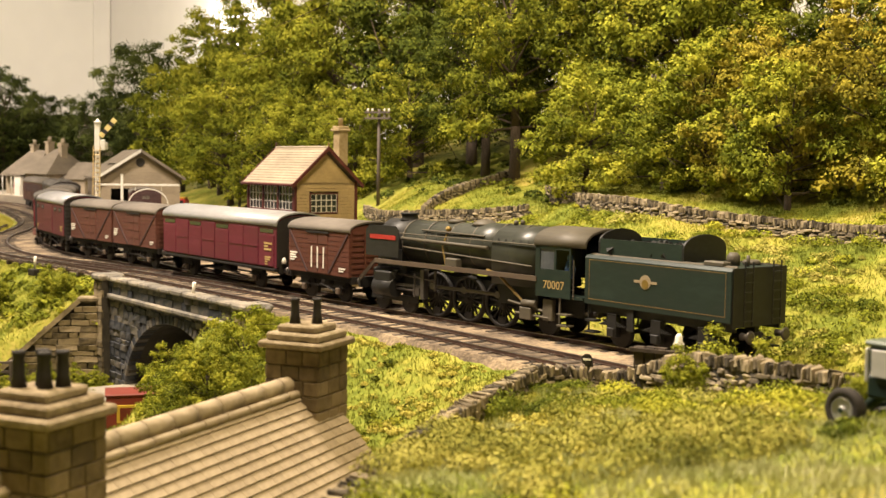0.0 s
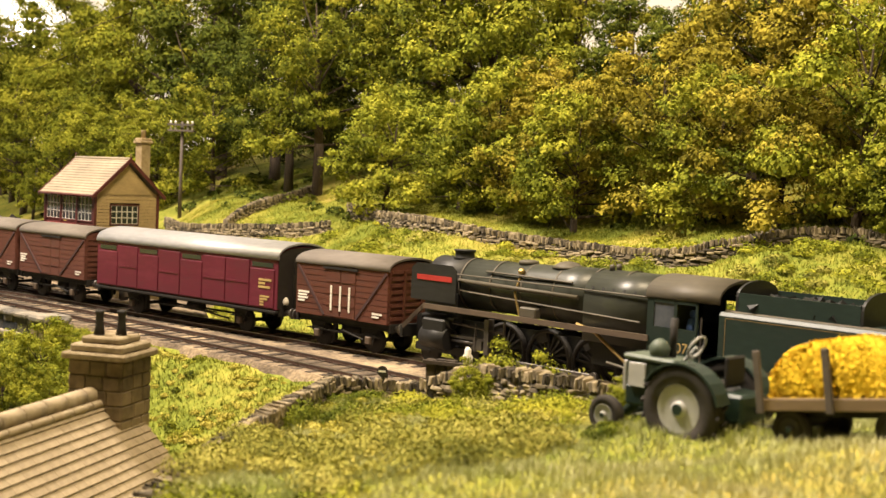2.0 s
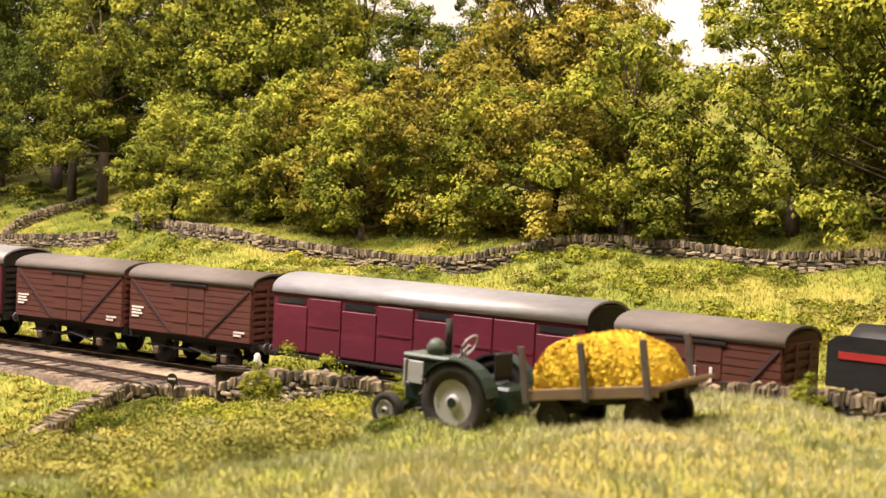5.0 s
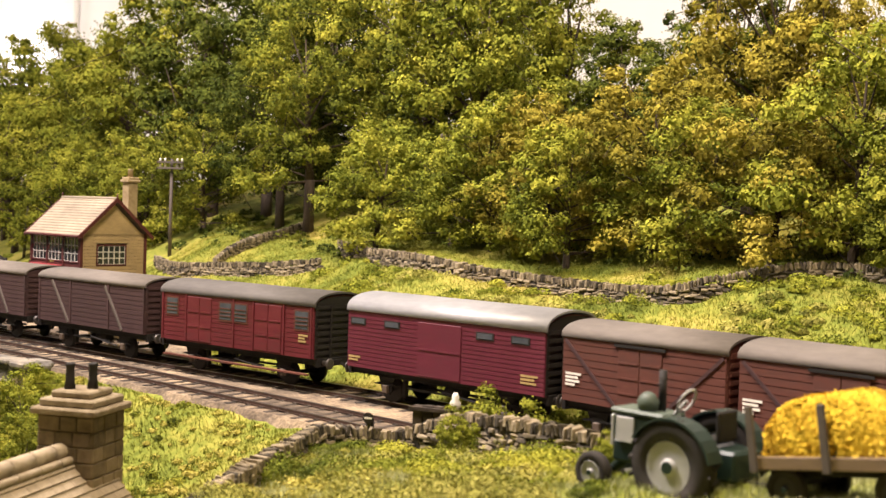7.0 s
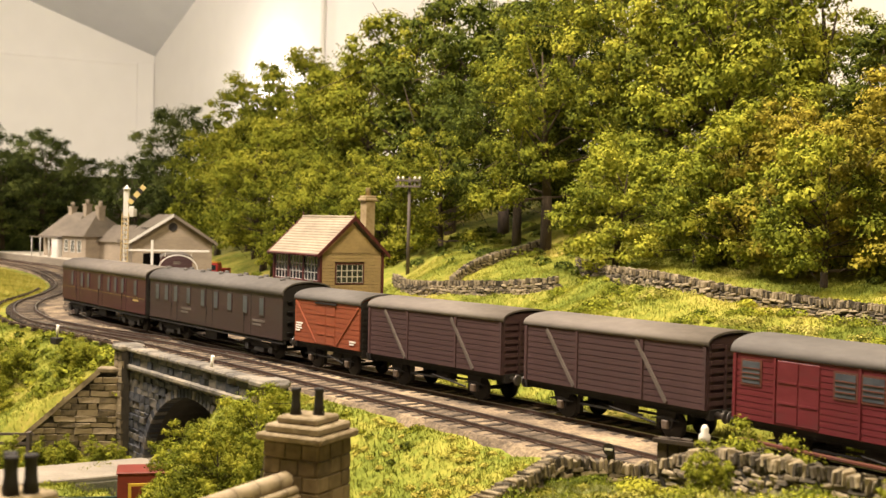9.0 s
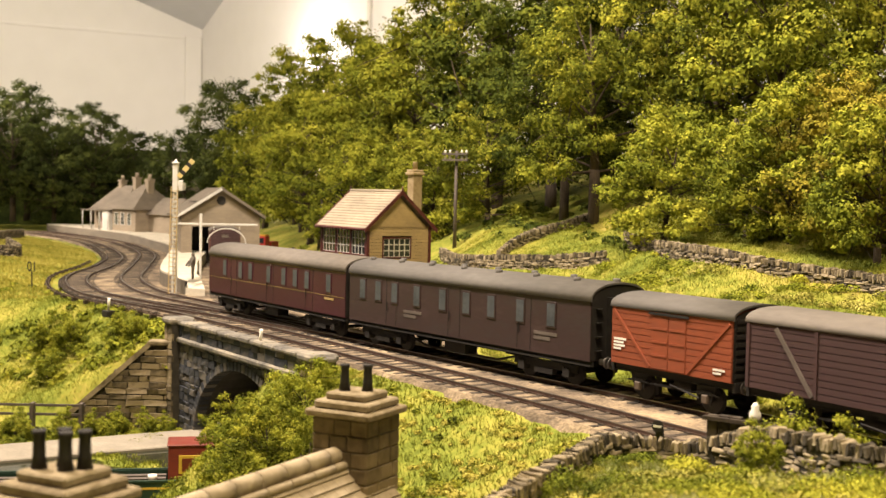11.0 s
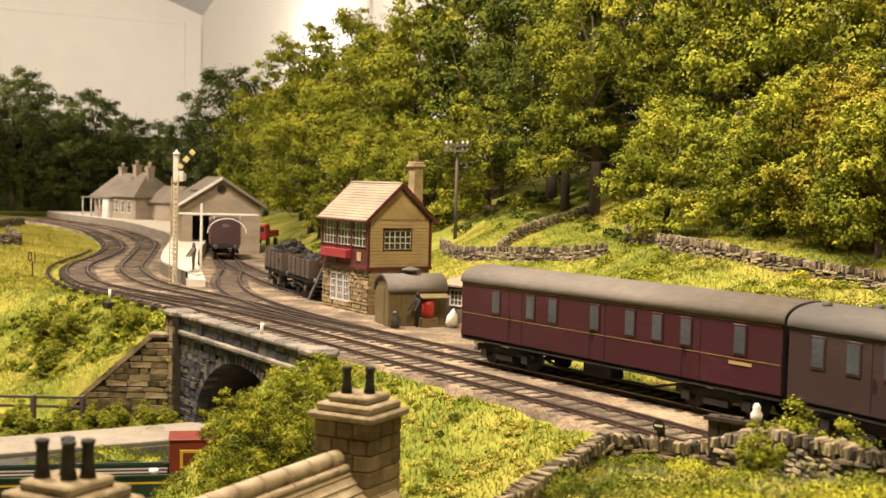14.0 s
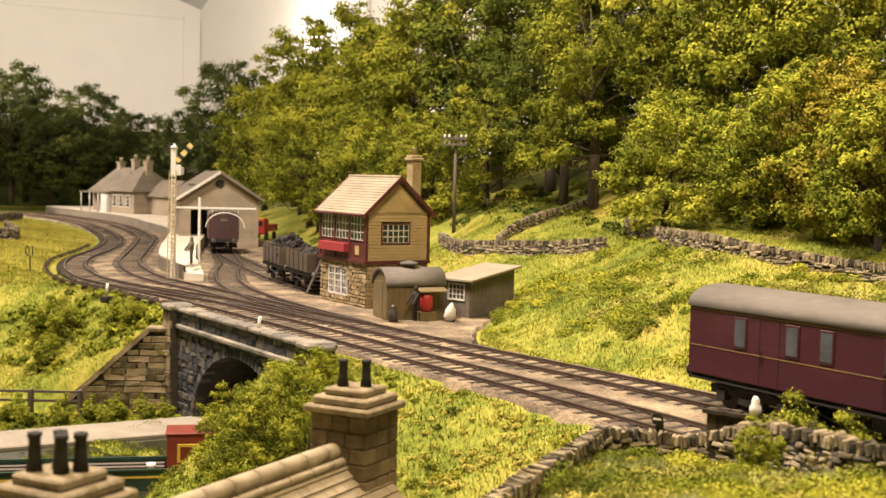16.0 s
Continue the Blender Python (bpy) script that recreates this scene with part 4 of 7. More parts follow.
def tender():
    s0, s1 = -6.25, 0.1
    t = thing("locomotive_tender", at(0, 0), "weathered green tender with crest, running first", "tender", "vehicles of the passing train")
    STOCK.append((t, (s0 + s1) / 2, s1 - s0))
    h, w = (s1 - s0) / 2, 1.36
    bm = extrude(bmesh.new(), [(w, 1.45), (w, 3.05), (w - 0.08, 3.15), (-w + 0.08, 3.15), (-w, 3.05), (-w, 1.45)], "x", -h, h)
    part("tank", bm, "loco_green", t, "dark green tank, dusty along the top")
    for s in (-1, 1):
        for z, x0, x1 in ((1.62, -h + 0.2, h - 0.2), (2.98, -h + 0.2, h - 0.2)):
            part("lining", boxes((x0, s * w - 0.008, z, x1, s * w + 0.008, z + 0.018)), "lining_dull", t)
        for x in (-h + 0.2, h - 0.22):
            part("lining", boxes((x, s * w - 0.008, 1.62, x + 0.015, s * w + 0.008, 3.0)), "lining_dull", t)
        m = lathe(bmesh.new(), [(0.24, 0), (0.24, 0.012)], (-0.35, s * (w + 0.005), 2.42), (0, s, 0), 20)
        crest = part("crest", m, "crest_cream", t, "round cream and red crest")
        lathe_bm = lathe(bmesh.new(), [(0.15, 0), (0.15, 0.01)], (-0.35, s * (w + 0.018), 2.36), (0, s, 0), 16)
        part("crest_centre", lathe_bm, "brass", crest)
        part("crest_bar", boxes((-0.85, s * (w + 0.008) - 0.008, 2.38, 0.15, s * (w + 0.008) + 0.008, 2.47)), "crest_cream", crest)
    for s in (-1, 1):
        part("tank_coping", extrude(bmesh.new(), [(s * (w - 0.02), 3.06), (s * (w - 0.34), 3.2), (s * (w - 0.34), 3.12), (s * (w - 0.02), 2.99)], "x", -h + 0.02, h - 0.02), "loco_top", t, "dusty sloping tank top")
    # coal bunker with raised sides and curved bulkheads
    for s in (-1, 1):
        part("bunker_side", boxes((-h + 0.4, s * 1.02 - 0.03, 3.1, 0.9, s * 1.02 + 0.03, 3.72)), "loco_green", t)
    for x in (-h + 0.35, 0.95):
        bm = extrude(bmesh.new(), [(1.05, 3.1), (1.05, 3.6)] + [(1.05 * math.cos(a), 3.6 + 0.45 * math.sin(a)) for a in (math.pi * i / 12 for i in range(1, 12))] + [(-1.05, 3.6), (-1.05, 3.1)], "x", x - 0.04, x + 0.04)
        part("bulkhead", bm, "loco_black", t, "arched black bulkhead")
    rnd = np.random.default_rng(2)
    bm = bmesh.new()
    for i in range(160):
        x, y = rnd.uniform(-h + 0.5, 0.85), rnd.uniform(-0.95, 0.95)
        z = 3.25 + 0.2 * (1 - (y / 1.0) ** 2) + rnd.uniform(-0.06, 0.08)
        r = rnd.uniform(0.08, 0.17)
        box(bm, -r, -r, -r, r, r, r, m=Matrix.Translation((x, y, z)) @ Euler(rnd.uniform(0, 3, 3)).to_matrix().to_4x4())
    part("coal", bm, "loco_black", t, "black coal lumps")
    bm = bmesh.new()
    lathe(bm, [(0.3, 0), (0.3, 0.1), (0.24, 0.16)], (h - 0.75, 0.55, 3.14), n=14)
    lathe(bm, [(0.22, 0), (0.22, 0.3), (0.12, 0.42)], (h - 0.8, -0.3, 3.14), n=14)
    box(bm, h - 1.3, -1.15, 3.14, h - 0.5, -0.75, 3.3, 0.03)
    tube(bm, (h - 0.3, -0.2, 3.14), (h - 0.3, -0.2, 3.5), 0.06, n=8)
    part("filler", bm, "loco_top", t)
    bm = boxes((h, -w + 0.05, 1.3, h + 0.05, w - 0.05, 3.15))
    for y in (-0.7, 0.7):
        for x in (h + 0.05,):
            tube(bm, (x + 0.1, y - 0.2, 1.35), (x + 0.1, y - 0.2, 3.35), 0.025, n=6)
            tube(bm, (x + 0.1, y + 0.2, 1.35), (x + 0.1, y + 0.2, 3.35), 0.025, n=6)
        for k in range(6):
            tube(bm, (h + 0.15, y - 0.2, 1.5 + 0.3 * k), (h + 0.15, y + 0.2, 1.5 + 0.3 * k), 0.02, n=5)
    part("rear_plate", bm, "loco_black", t, "sooty black rear plate with ladders")
    for s in (-1, 1):
        bm = boxes((-h, s * 1.1 - 0.05, 1.15, h, s * 1.1 + 0.05, 1.45))
        part("frame_plate", bm, "loco_black", t)
        for x in (-1.95, 0.05, 2.05):
            bm = boxes((x - 0.22, s * 1.15 - 0.12, 0.4, x + 0.22, s * 1.15 + 0.12, 1.2), (x - 0.16, s * 1.22 - 0.12, 0.42, x + 0.16, s * 1.22 + 0.12, 0.72), bevel=0.02)
            for k in range(4):
                box(bm, x - 0.6 + 0.1 * k, s * 1.2 - 0.06, 0.78 + 0.04 * k, x + 0.6 - 0.1 * k, s * 1.2 + 0.06, 0.81 + 0.04 * k)
            part("axlebox", bm, "loco_black", t)
        bm = boxes((-1.2, s * 1.28 - 0.03, 0.7, -0.9, s * 1.28 + 0.03, 1.45), (h - 0.6, s * 1.25 - 0.15, 0.5, h - 0.2, s * 1.25 + 0.15, 0.56), (-h + 0.1, s * 1.25 - 0.18, 0.45, -h + 0.55, s * 1.25 + 0.18, 0.52), (-h + 0.1, s * 1.25 - 0.18, 0.85, -h + 0.55, s * 1.25 + 0.18, 0.92), (-h + 0.1, s * 1.25 - 0.03, 0.45, -h + 0.15, s * 1.25 + 0.03, 1.45))
        part("footstep", bm, "loco_black", t)
    for x in (-1.95, 0.05, 2.05):
        wheelset(t, x, 0.5)
    buffers(t, -h + 0.3, h + 0.05)


def locomotive():
    s0, s1 = -19.45, -6.35
    c = (s0 + s1) / 2
    t = thing("steam_locomotive", at(0, 0), "weathered green steam locomotive with smoke deflectors, backing", "locomotive", "vehicles of the passing train")
    STOCK.append((t, c, s1 - s0))
    h = (s1 - s0) / 2
    X = lambda s: s - c
    zc = 2.95
    # boiler and firebox
    bm = lathe(bmesh.new(), [(0.5, 0), (0.82, 0.04), (0.9, 0.1), (0.9, 1.7)], (X(-18.7), 0, zc), (1, 0, 0), 28)
    lathe(bm, [(0.6, 0), (0.62, 0.06), (0.2, 0.12)], (X(-18.7), 0, zc), (-1, 0, 0), 24)
    tube(bm, (X(-18.82), -0.5, zc + 0.1), (X(-18.82), 0.5, zc + 0.1), 0.03, n=6)
    box(bm, X(-18.6), -0.9, 1.6, X(-17.0), 0.9, 2.6)
    part("smokebox", bm, "loco_black", t, "sooty black smokebox")
    bm = lathe(bmesh.new(), [(0.88, 0), (0.9, 2.6), (0.98, 4.6), (0.98, 5.8)], (X(-17.0), 0, zc), (1, 0, 0), 32)
    boiler = part("boiler", bm, "loco_boiler", t, "dark green boiler, dusty with wear")
    bm = extrude(bmesh.new(), [(1.05, 1.7), (1.08, zc)] + [(1.08 * math.cos(a), zc + 0.98 * math.sin(a) ** 0.85) for a in (math.pi * i / 16 for i in range(1, 16))] + [(-1.08, zc), (-1.05, 1.7)], "x", X(-11.4), X(-8.7), True)
    part("firebox", bm, "loco_boiler", t)
    for s in (-17.0, -15.6, -14.2, -12.8, -11.4, -10.2):
        r = 0.9 if s < -14 else (0.96 if s < -12 else 1.0)
        bm = lathe(bmesh.new(), [(r + 0.0, 0), (r + 0.018, 0.0), (r + 0.018, 0.07), (r, 0.07)], (X(s), 0, zc), (1, 0, 0), 32, ring=True)
        part("boiler_band", bm, "loco_top", boiler)
    bm = bmesh.new()
    for s in (-1, 1):
        tube(bm, (X(-18.5), s * 0.98, 3.3), (X(-8.9), s * 1.12, 3.3), 0.028, n=6)
        tube(bm, (X(-16.8), s * 1.0, 2.75), (X(-9.2), s * 1.12, 2.5), 0.035, n=6)
        tube(bm, (X(-15.8), s * 0.8, 3.5), (X(-12.0), s * 0.9, 3.45), 0.04, n=6)
    part("handrail", bm, "loco_top", t)
    bm = lathe(bmesh.new(), [(0.42, 0), (0.36, 0.08), (0.34, 0.25), (0.4, 0.3), (0.4, 0.34), (0.26, 0.35)], (X(-17.6), 0, zc + 0.82), n=18)
    part("chimney", bm, "loco_black", t)
    bm = lathe(bmesh.new(), [(0.55, 0), (0.45, 0.1), (0.3, 0.2), (0.1, 0.24)], (X(-12.9), 0, zc + 0.86), n=18)
    lathe(bm, [(0.35, 0), (0.35, 0.12), (0.2, 0.16)], (X(-14.6), 0, zc + 0.86), n=14)
    for y in (-0.18, 0.18):
        lathe(bm, [(0.09, 0), (0.09, 0.16), (0.05, 0.2)], (X(-11.0), y, zc + 0.95), n=10)
    part("dome", bm, "loco_top", t)
    for i in range(6):
        for s in (-1, 1):
            part("washout_plug", lathe(bmesh.new(), [(0.05, 0), (0.05, 0.03)], (X(-11.1) + 0.4 * i, s * 0.98, zc + 0.42), (0, s, 0.4), 8), "loco_black", t)
    for s in (-1, 1):
        bm = tube(bmesh.new(), (X(-16.9), s * 1.0, 3.1), (X(-11.6), s * 1.1, 3.02), 0.075, n=8)
        part("ejector_pipe", bm, "loco_top", t, "dusty pipe along the boiler")
        bm = tube(bmesh.new(), (X(-14.3), s * 0.7, 3.62), (X(-14.3), s * 1.02, 2.9), 0.045, n=6)
        tube(bm, (X(-14.3), s * 1.02, 2.9), (X(-14.0), s * 1.1, 2.2), 0.045, n=6)
        part("feed_pipe", bm, "brass", t, "tarnished feed pipe down the boiler side")
        part("clack_valve", lathe(bmesh.new(), [(0.12, 0), (0.12, 0.12), (0.06, 0.18)], (X(-14.3), s * 0.66, 3.56), (0, s, 0.8), 10), "brass", t)
        for x in (-16.2, -14.9, -13.5, -12.1, -10.6):
            part("handrail_knob", tube(bmesh.new(), (X(x), s * 0.86, 3.3), (X(x), s * 1.06, 3.3), 0.025, n=5), "loco_top", t)
        for x in (-16.9, -12.2):
            part("footplate_step", boxes((X(x) - 0.14, s * 1.18 - 0.14, 1.75, X(x) + 0.14, s * 1.18 + 0.14, 1.8)), "loco_black", t)
        bm = boxes((X(-13.9), s * 1.1 - 0.16, 2.16, X(-13.2), s * 1.1 + 0.16, 2.5), bevel=0.04)
        part("lubricator", bm, "loco_top", t)
        bm = tube(bmesh.new(), (X(-11.6), s * 1.12, 2.2), (X(-10.9), s * 1.15, 2.05), 0.05, n=6)
        tube(bm, (X(-10.9), s * 1.15, 2.05), (X(-9.4), s * 1.2, 1.1), 0.05, n=6)
        part("injector_pipe", bm, "brass", t)
    # deflectors
    for s in (-1, 1):
        bm = extrude(bmesh.new(), [(X(-18.95), 2.3), (X(-16.75), 2.3), (X(-16.75), 3.45), (X(-16.95), 3.6), (X(-18.7), 3.6), (X(-18.95), 3.4)], "y", s * 1.28 - 0.02, s * 1.28 + 0.02)
        d = part("smoke_deflector", bm, "loco_black", t)
        part("nameplate", boxes((X(-18.65), s * 1.3 - 0.02, 3.02, X(-16.95), s * 1.3 + 0.02, 3.2)), "red_plate", d, "red nameplate without readable letters")
    # running plate
    for s in (-1, 1):
        bm = boxes((X(-18.2), s * 1.25 - 0.14, 2.1, X(-8.7), s * 1.25 + 0.14, 2.16), (X(-18.2), s * 1.38 - 0.03, 2.02, X(-8.7), s * 1.38 + 0.03, 2.2))
        brace(bm, X(-19.25), 1.25, X(-18.2), 2.12, 1.36, 0.16)
        part("running_plate", bm, "loco_brown", t, "brown running plate edge")
    # cab
    bm = bmesh.new()
    for s in (-1, 1):
        box(bm, X(-8.75), s * 1.34 - 0.03, 1.5, X(-7.05), s * 1.34 + 0.03, 2.5)
        box(bm, X(-8.75), s * 1.34 - 0.03, 2.5, X(-8.55), s * 1.34 + 0.03, 3.3)
        box(bm, X(-7.85), s * 1.34 - 0.03, 2.5, X(-7.75), s * 1.34 + 0.03, 3.3)
        box(bm, X(-7.12), s * 1.34 - 0.03, 2.5, X(-7.05), s * 1.34 + 0.03, 3.3)
        box(bm, X(-8.75), s * 1.34 - 0.03, 3.22, X(-7.05), s * 1.34 + 0.03, 3.4)
    extrude(bm, [(1.34, 2.0)] + arc(1.34, 3.35, 3.95) + [(-1.34, 2.0)], "x", X(-8.8), X(-8.72))
    box(bm, X(-8.75), -1.3, 1.5, X(-6.5), 1.3, 1.6)
    cab = part("cab", bm, "loco_green", t)
    for s in (-1, 1):
        part("cab_window", boxes((X(-8.55), s * 1.33 - 0.01, 2.5, X(-7.85), s * 1.33 + 0.01, 3.22)), "blind", cab, "blue-grey cab window")
        lettering("70007", 0.42, cab, pose(X(-7.85), s * 1.375, 1.8, 90, 0, 0 if s < 0 else 180), "cream_line")
        tube_bm = tube(bmesh.new(), (X(-6.95), s * 1.3, 1.5), (X(-6.95), s * 1.3, 2.9), 0.03, n=6)
        part("grab_rail", tube_bm, "steel", cab)
    bm = extrude(bmesh.new(), arc(1.4, 3.36, 4.0, 14) + arc(1.34, 3.32, 3.93, 14)[::-1], "x", X(-8.85), X(-6.35), True)
    part("cab_roof", bm, "loco_top", t, "dusty grey cab roof")
    # frames, cylinders, valve gear
    part("main_frame", boxes((X(-19.3), -0.6, 0.75, X(-7.0), -0.52, 1.7), (X(-19.3), 0.52, 0.75, X(-7.0), 0.6, 1.7), (X(-11.0), -1.05, 1.0, X(-8.9), 1.05, 1.75)), "loco_black", t)
    part("buffer_beam", boxes((X(-19.45), -1.3, 0.85, X(-19.3), 1.3, 1.3), bevel=0.02), "loco_black", t)
    for s in (-1, 1):
        bm = tube(bmesh.new(), (X(-18.3), s * 1.1, 1.02), (X(-17.1), s * 1.1, 1.02), 0.4, n=18)
        tube(bm, (X(-18.4), s * 1.05, 1.62), (X(-17.0), s * 1.05, 1.62), 0.24, n=14)
        box(bm, X(-18.25), s * 1.15 - 0.25, 1.0, X(-17.15), s * 1.15 + 0.25, 1.7, 0.06)
        part("cylinder", bm, "loco_black", t, "grimy black outside cylinder")
        bm = boxes((X(-17.1), s * 1.05 - 0.06, 1.12, X(-15.3), s * 1.05 + 0.06, 1.22), (X(-15.45), s * 1.05 - 0.14, 0.7, X(-15.25), s * 1.05 + 0.14, 1.9), (X(-16.0), s * 1.05 - 0.08, 0.8, X(-15.6), s * 1.05 + 0.08, 1.12))
        tube(bm, (X(-17.1), s * 1.05, 1.0), (X(-15.7), s * 1.05, 1.0), 0.05, n=8)
        tube(bm, (X(-17.0), s * 1.1, 1.62), (X(-14.6), s * 1.1, 1.5), 0.045, n=6)
        tube(bm, (X(-15.9), s * 1.12, 1.7), (X(-15.9), s * 1.12, 0.75), 0.04, n=6)
        tube(bm, (X(-14.6), s * 1.12, 1.9), (X(-14.6), s * 1.12, 1.1), 0.05, n=6)
        part("slide_bar", bm, "steel", t)
        bm = boxes((X(-9.6), s * 1.2 - 0.15, 0.55, X(-9.0), s * 1.2 + 0.15, 1.0), (X(-8.5), s * 1.15 - 0.1, 0.6, X(-8.0), s * 1.15 + 0.1, 1.4), bevel=0.03)
        tube(bm, (X(-10.3), s * 1.2, 1.15), (X(-8.3), s * 1.2, 0.9), 0.05, n=6)
        tube(bm, (X(-9.9), s * 1.22, 0.75), (X(-8.2), s * 1.22, 0.7), 0.05, n=6)
        tube(bm, (X(-9.5), s * 1.25, 1.15), (X(-8.8), s * 1.25, 1.15), 0.13, n=10)
        for z in (0.5, 0.9):
            box(bm, X(-7.6), s * 1.25 - 0.2, z, X(-7.1), s * 1.25 + 0.2, z + 0.05)
        box(bm, X(-7.62), s * 1.3 - 0.02, 0.5, X(-7.55), s * 1.3 + 0.02, 1.5)
        part("injector", bm, "loco_top", t)
    for s in (-18.35, -16.6):
        wheelset(t, X(s), 0.44, "bogie_wheelset")
    for y in (-0.87, 0.87):
        part("bogie_frame", boxes((X(-19.0), y - 0.03, 0.45, X(-15.9), y + 0.03, 0.72)), "loco_black", t)
    for s in (-14.85, -12.95, -11.05):
        wheelset(t, X(s), 0.92, "driving_wheelset", 18)
    wheelset(t, X(-8.6), 0.5, "trailing_wheelset")
    for s in (-1, 1):
        bm = boxes((X(-14.95) - X(-12.95), s * 1.02 - 0.04, -0.07, 2.0, s * 1.02 + 0.04, 0.07), bevel=0.02)
        for x in (-1.9, 0, 1.9):
            lathe(bm, [(0.14, -0.06), (0.14, 0.06)], (x, s * 1.02, 0), (0, 1, 0), 12)
        rod = part("coupling_rod", bm, "steel", t, "oily steel coupling rod")
        RODS.append((rod, X(-12.95), 0.92, 90 if s > 0 else 0))
    buffers(t, -h - 0.02, h - 0.35)
    # driver figure in the cab, a plain painted casting
    bm = lathe(bmesh.new(), [(0.16, 0), (0.2, 0.35), (0.14, 0.6), (0.06, 0.62)], (X(-7.45), -0.95, 2.2), n=10)
    lathe(bm, [(0.05, 0), (0.11, 0.06), (0.11, 0.18), (0.05, 0.24)], (X(-7.45), -0.95, 2.82), n=10)
    M["figure_blue"] = mottled("figure_blue", ((0.05, 0.1, 0.25), (0.1, 0.18, 0.4)), 2, 0.7)
    part("crew_figurine", bm, "figure_blue", t, "plain blue painted crew figurine")


RODS = []
locomotive()
tender()
plank_van("banana_van", -25.1, -20.0, "bauxite", "brown planked van with three white door stripes", True)
covered_car_van(-38.3, -25.9)
plank_van("goods_van", -45.4, -39.2, "bauxite_light", "weathered reddish-brown planked goods van")
plank_van("goods_van", -51.6, -45.6, "bauxite_light", "weathered reddish-brown planked goods van")
fish_van(-61.4, -52.1)
luggage_van(-72.3, -63.0)
cattle_style_van(-81.9, -73.2)
cattle_style_van(-91.6, -82.9)
plank_van("orange_van", -97.7, -92.0, "orange_brown", "orange-brown planked van with black end", dark=True)
coach("brake_coach", -114.7, -98.5, "coach_brown", "roof_dark", "grimy brown gangwayed parcels coach with roof vents", (-0.86, -0.7, -0.54, -0.33, -0.1, 0.1, 0.3, 0.52, 0.74), False, 14)
coach("full_brake_coach", -131.0, -114.9, "coach_maroon", "roof_grey", "lined maroon parcels coach with grey roof, last in train", (-0.72, -0.46, -0.3, -0.02, 0.2, 0.36, 0.52, 0.8), True, 0)

# ---- stone walls ----
def stone_variants(n, l, h, d, seed):
    rnd = random.Random(seed)
    out = []
    for i in range(n):
        bm = bmesh.new()
        box(bm, -l / 2, -d / 2, -h / 2, l / 2, d / 2, h / 2)
        for v in bm.verts:
            v.co += Vector((rnd.uniform(-0.12, 0.12) * l, rnd.uniform(-0.14, 0.14) * d, rnd.uniform(-0.2, 0.2) * h))
        bmesh.ops.bevel(bm, geom=list(bm.edges), offset=0.022, segments=1, affect="EDGES")
        me = bpy.data.meshes.new("stone")
        bm.to_mesh(me)
        bm.free()
        out.append(me)
    return out


STONES = stone_variants(9, 0.32, 0.11, 0.36, 4)
COPES = stone_variants(5, 0.1, 0.3, 0.36, 8)


def drystone_wall(label, points, pick, rough_by=0.05):
    """points: x, y and height of the top on the plan; stones within pick=(x0, x1) are pieces of their own."""
    line = Line(points)
    t = tagged(thing("stone_wall", at(0, 0), label, "stone wall", "dry stone walls"))
    rnd = random.Random(len(points))
    rest = {"stone": ([], []), "cope": ([], [])}
    count = 0
    s, end = 0.2, line.s[-1]
    core_v, core_q = [], []
    steps = np.arange(0, end, 0.5)
    for q in steps:
        p = line.at(q)
        a = radians(line.turn(q))
        g = float(ground(p[0], p[1])) - 0.35
        for o in (-0.13, 0.13):
            core_v += [(p[0] - math.sin(a) * o, p[1] + math.cos(a) * o, g), (p[0] - math.sin(a) * o, p[1] + math.cos(a) * o, p[2] - 0.32)]
    for i in range(len(steps) - 1):
        b = 4 * i
        core_q += [(b, b + 4, b + 5, b + 1), (b + 2, b + 3, b + 7, b + 6), (b + 1, b + 5, b + 7, b + 3)]
    part_of("wall_core", mesh_from("wall_core", core_v, core_q), "mortar", t)
    for k in range(13):
        s = rnd.uniform(0, 0.3)
        while s < end:
            p = line.at(s)
            g = float(ground(p[0], p[1])) - 0.2
            z = p[2] - 0.36 - 0.12 * k
            w = rnd.uniform(0.75, 1.35)
            if z > g:
                m = at(p[0], p[1], z + rnd.uniform(-0.03, 0.03), line.turn(s) + rnd.uniform(-7, 7), rnd.uniform(-6, 6), rnd.uniform(-5, 5))
                m = m @ Matrix.Translation((0, rnd.uniform(-rough_by, rough_by), 0)) @ Matrix.Diagonal((w, 1.0 + 0.1 * k / 12, rnd.uniform(0.85, 1.15), 1))
                me = rnd.choice(STONES)
                if k < 6 and pick[0] < p[0] < pick[1] and count < 285:
                    o = put_stone("stone", me, "stone", t, m)
                    count += 1
                else:
                    if me.get("scaled"):
                        m = m @ Matrix.Scale(1 / K, 4)
                    join(rest["stone"], me, m)
            s += 0.335 * w + 0.012
    s = 0.05
    while s < end:
        p = line.at(s)
        m = at(p[0], p[1], p[2] - 0.16 + rnd.uniform(-0.05, 0.05), line.turn(s) + rnd.uniform(-8, 8), rnd.uniform(-8, 8), rnd.uniform(-16, 8))
        me = rnd.choice(COPES)
        if me.get("scaled"):
            m = m @ Matrix.Scale(1 / K, 4)
        join(rest["cope"], me, m)
        s += 0.115 * rnd.uniform(0.85, 1.25)
    tagged(part_of("stones", mesh_from("stones", *rest["stone"]), "stone_i", t), kind="stuff")
    tagged(part_of("coping", mesh_from("coping", *rest["cope"]), "stone_i", t), kind="stuff")
    return t


def join(rest, me, m):
    """Adds a moved copy of a mesh to lists of places and faces."""
    n = len(rest[0])
    rest[0].extend(m @ v.co for v in me.vertices)
    rest[1].extend(tuple(n + i for i in p.vertices) for p in me.polygons)


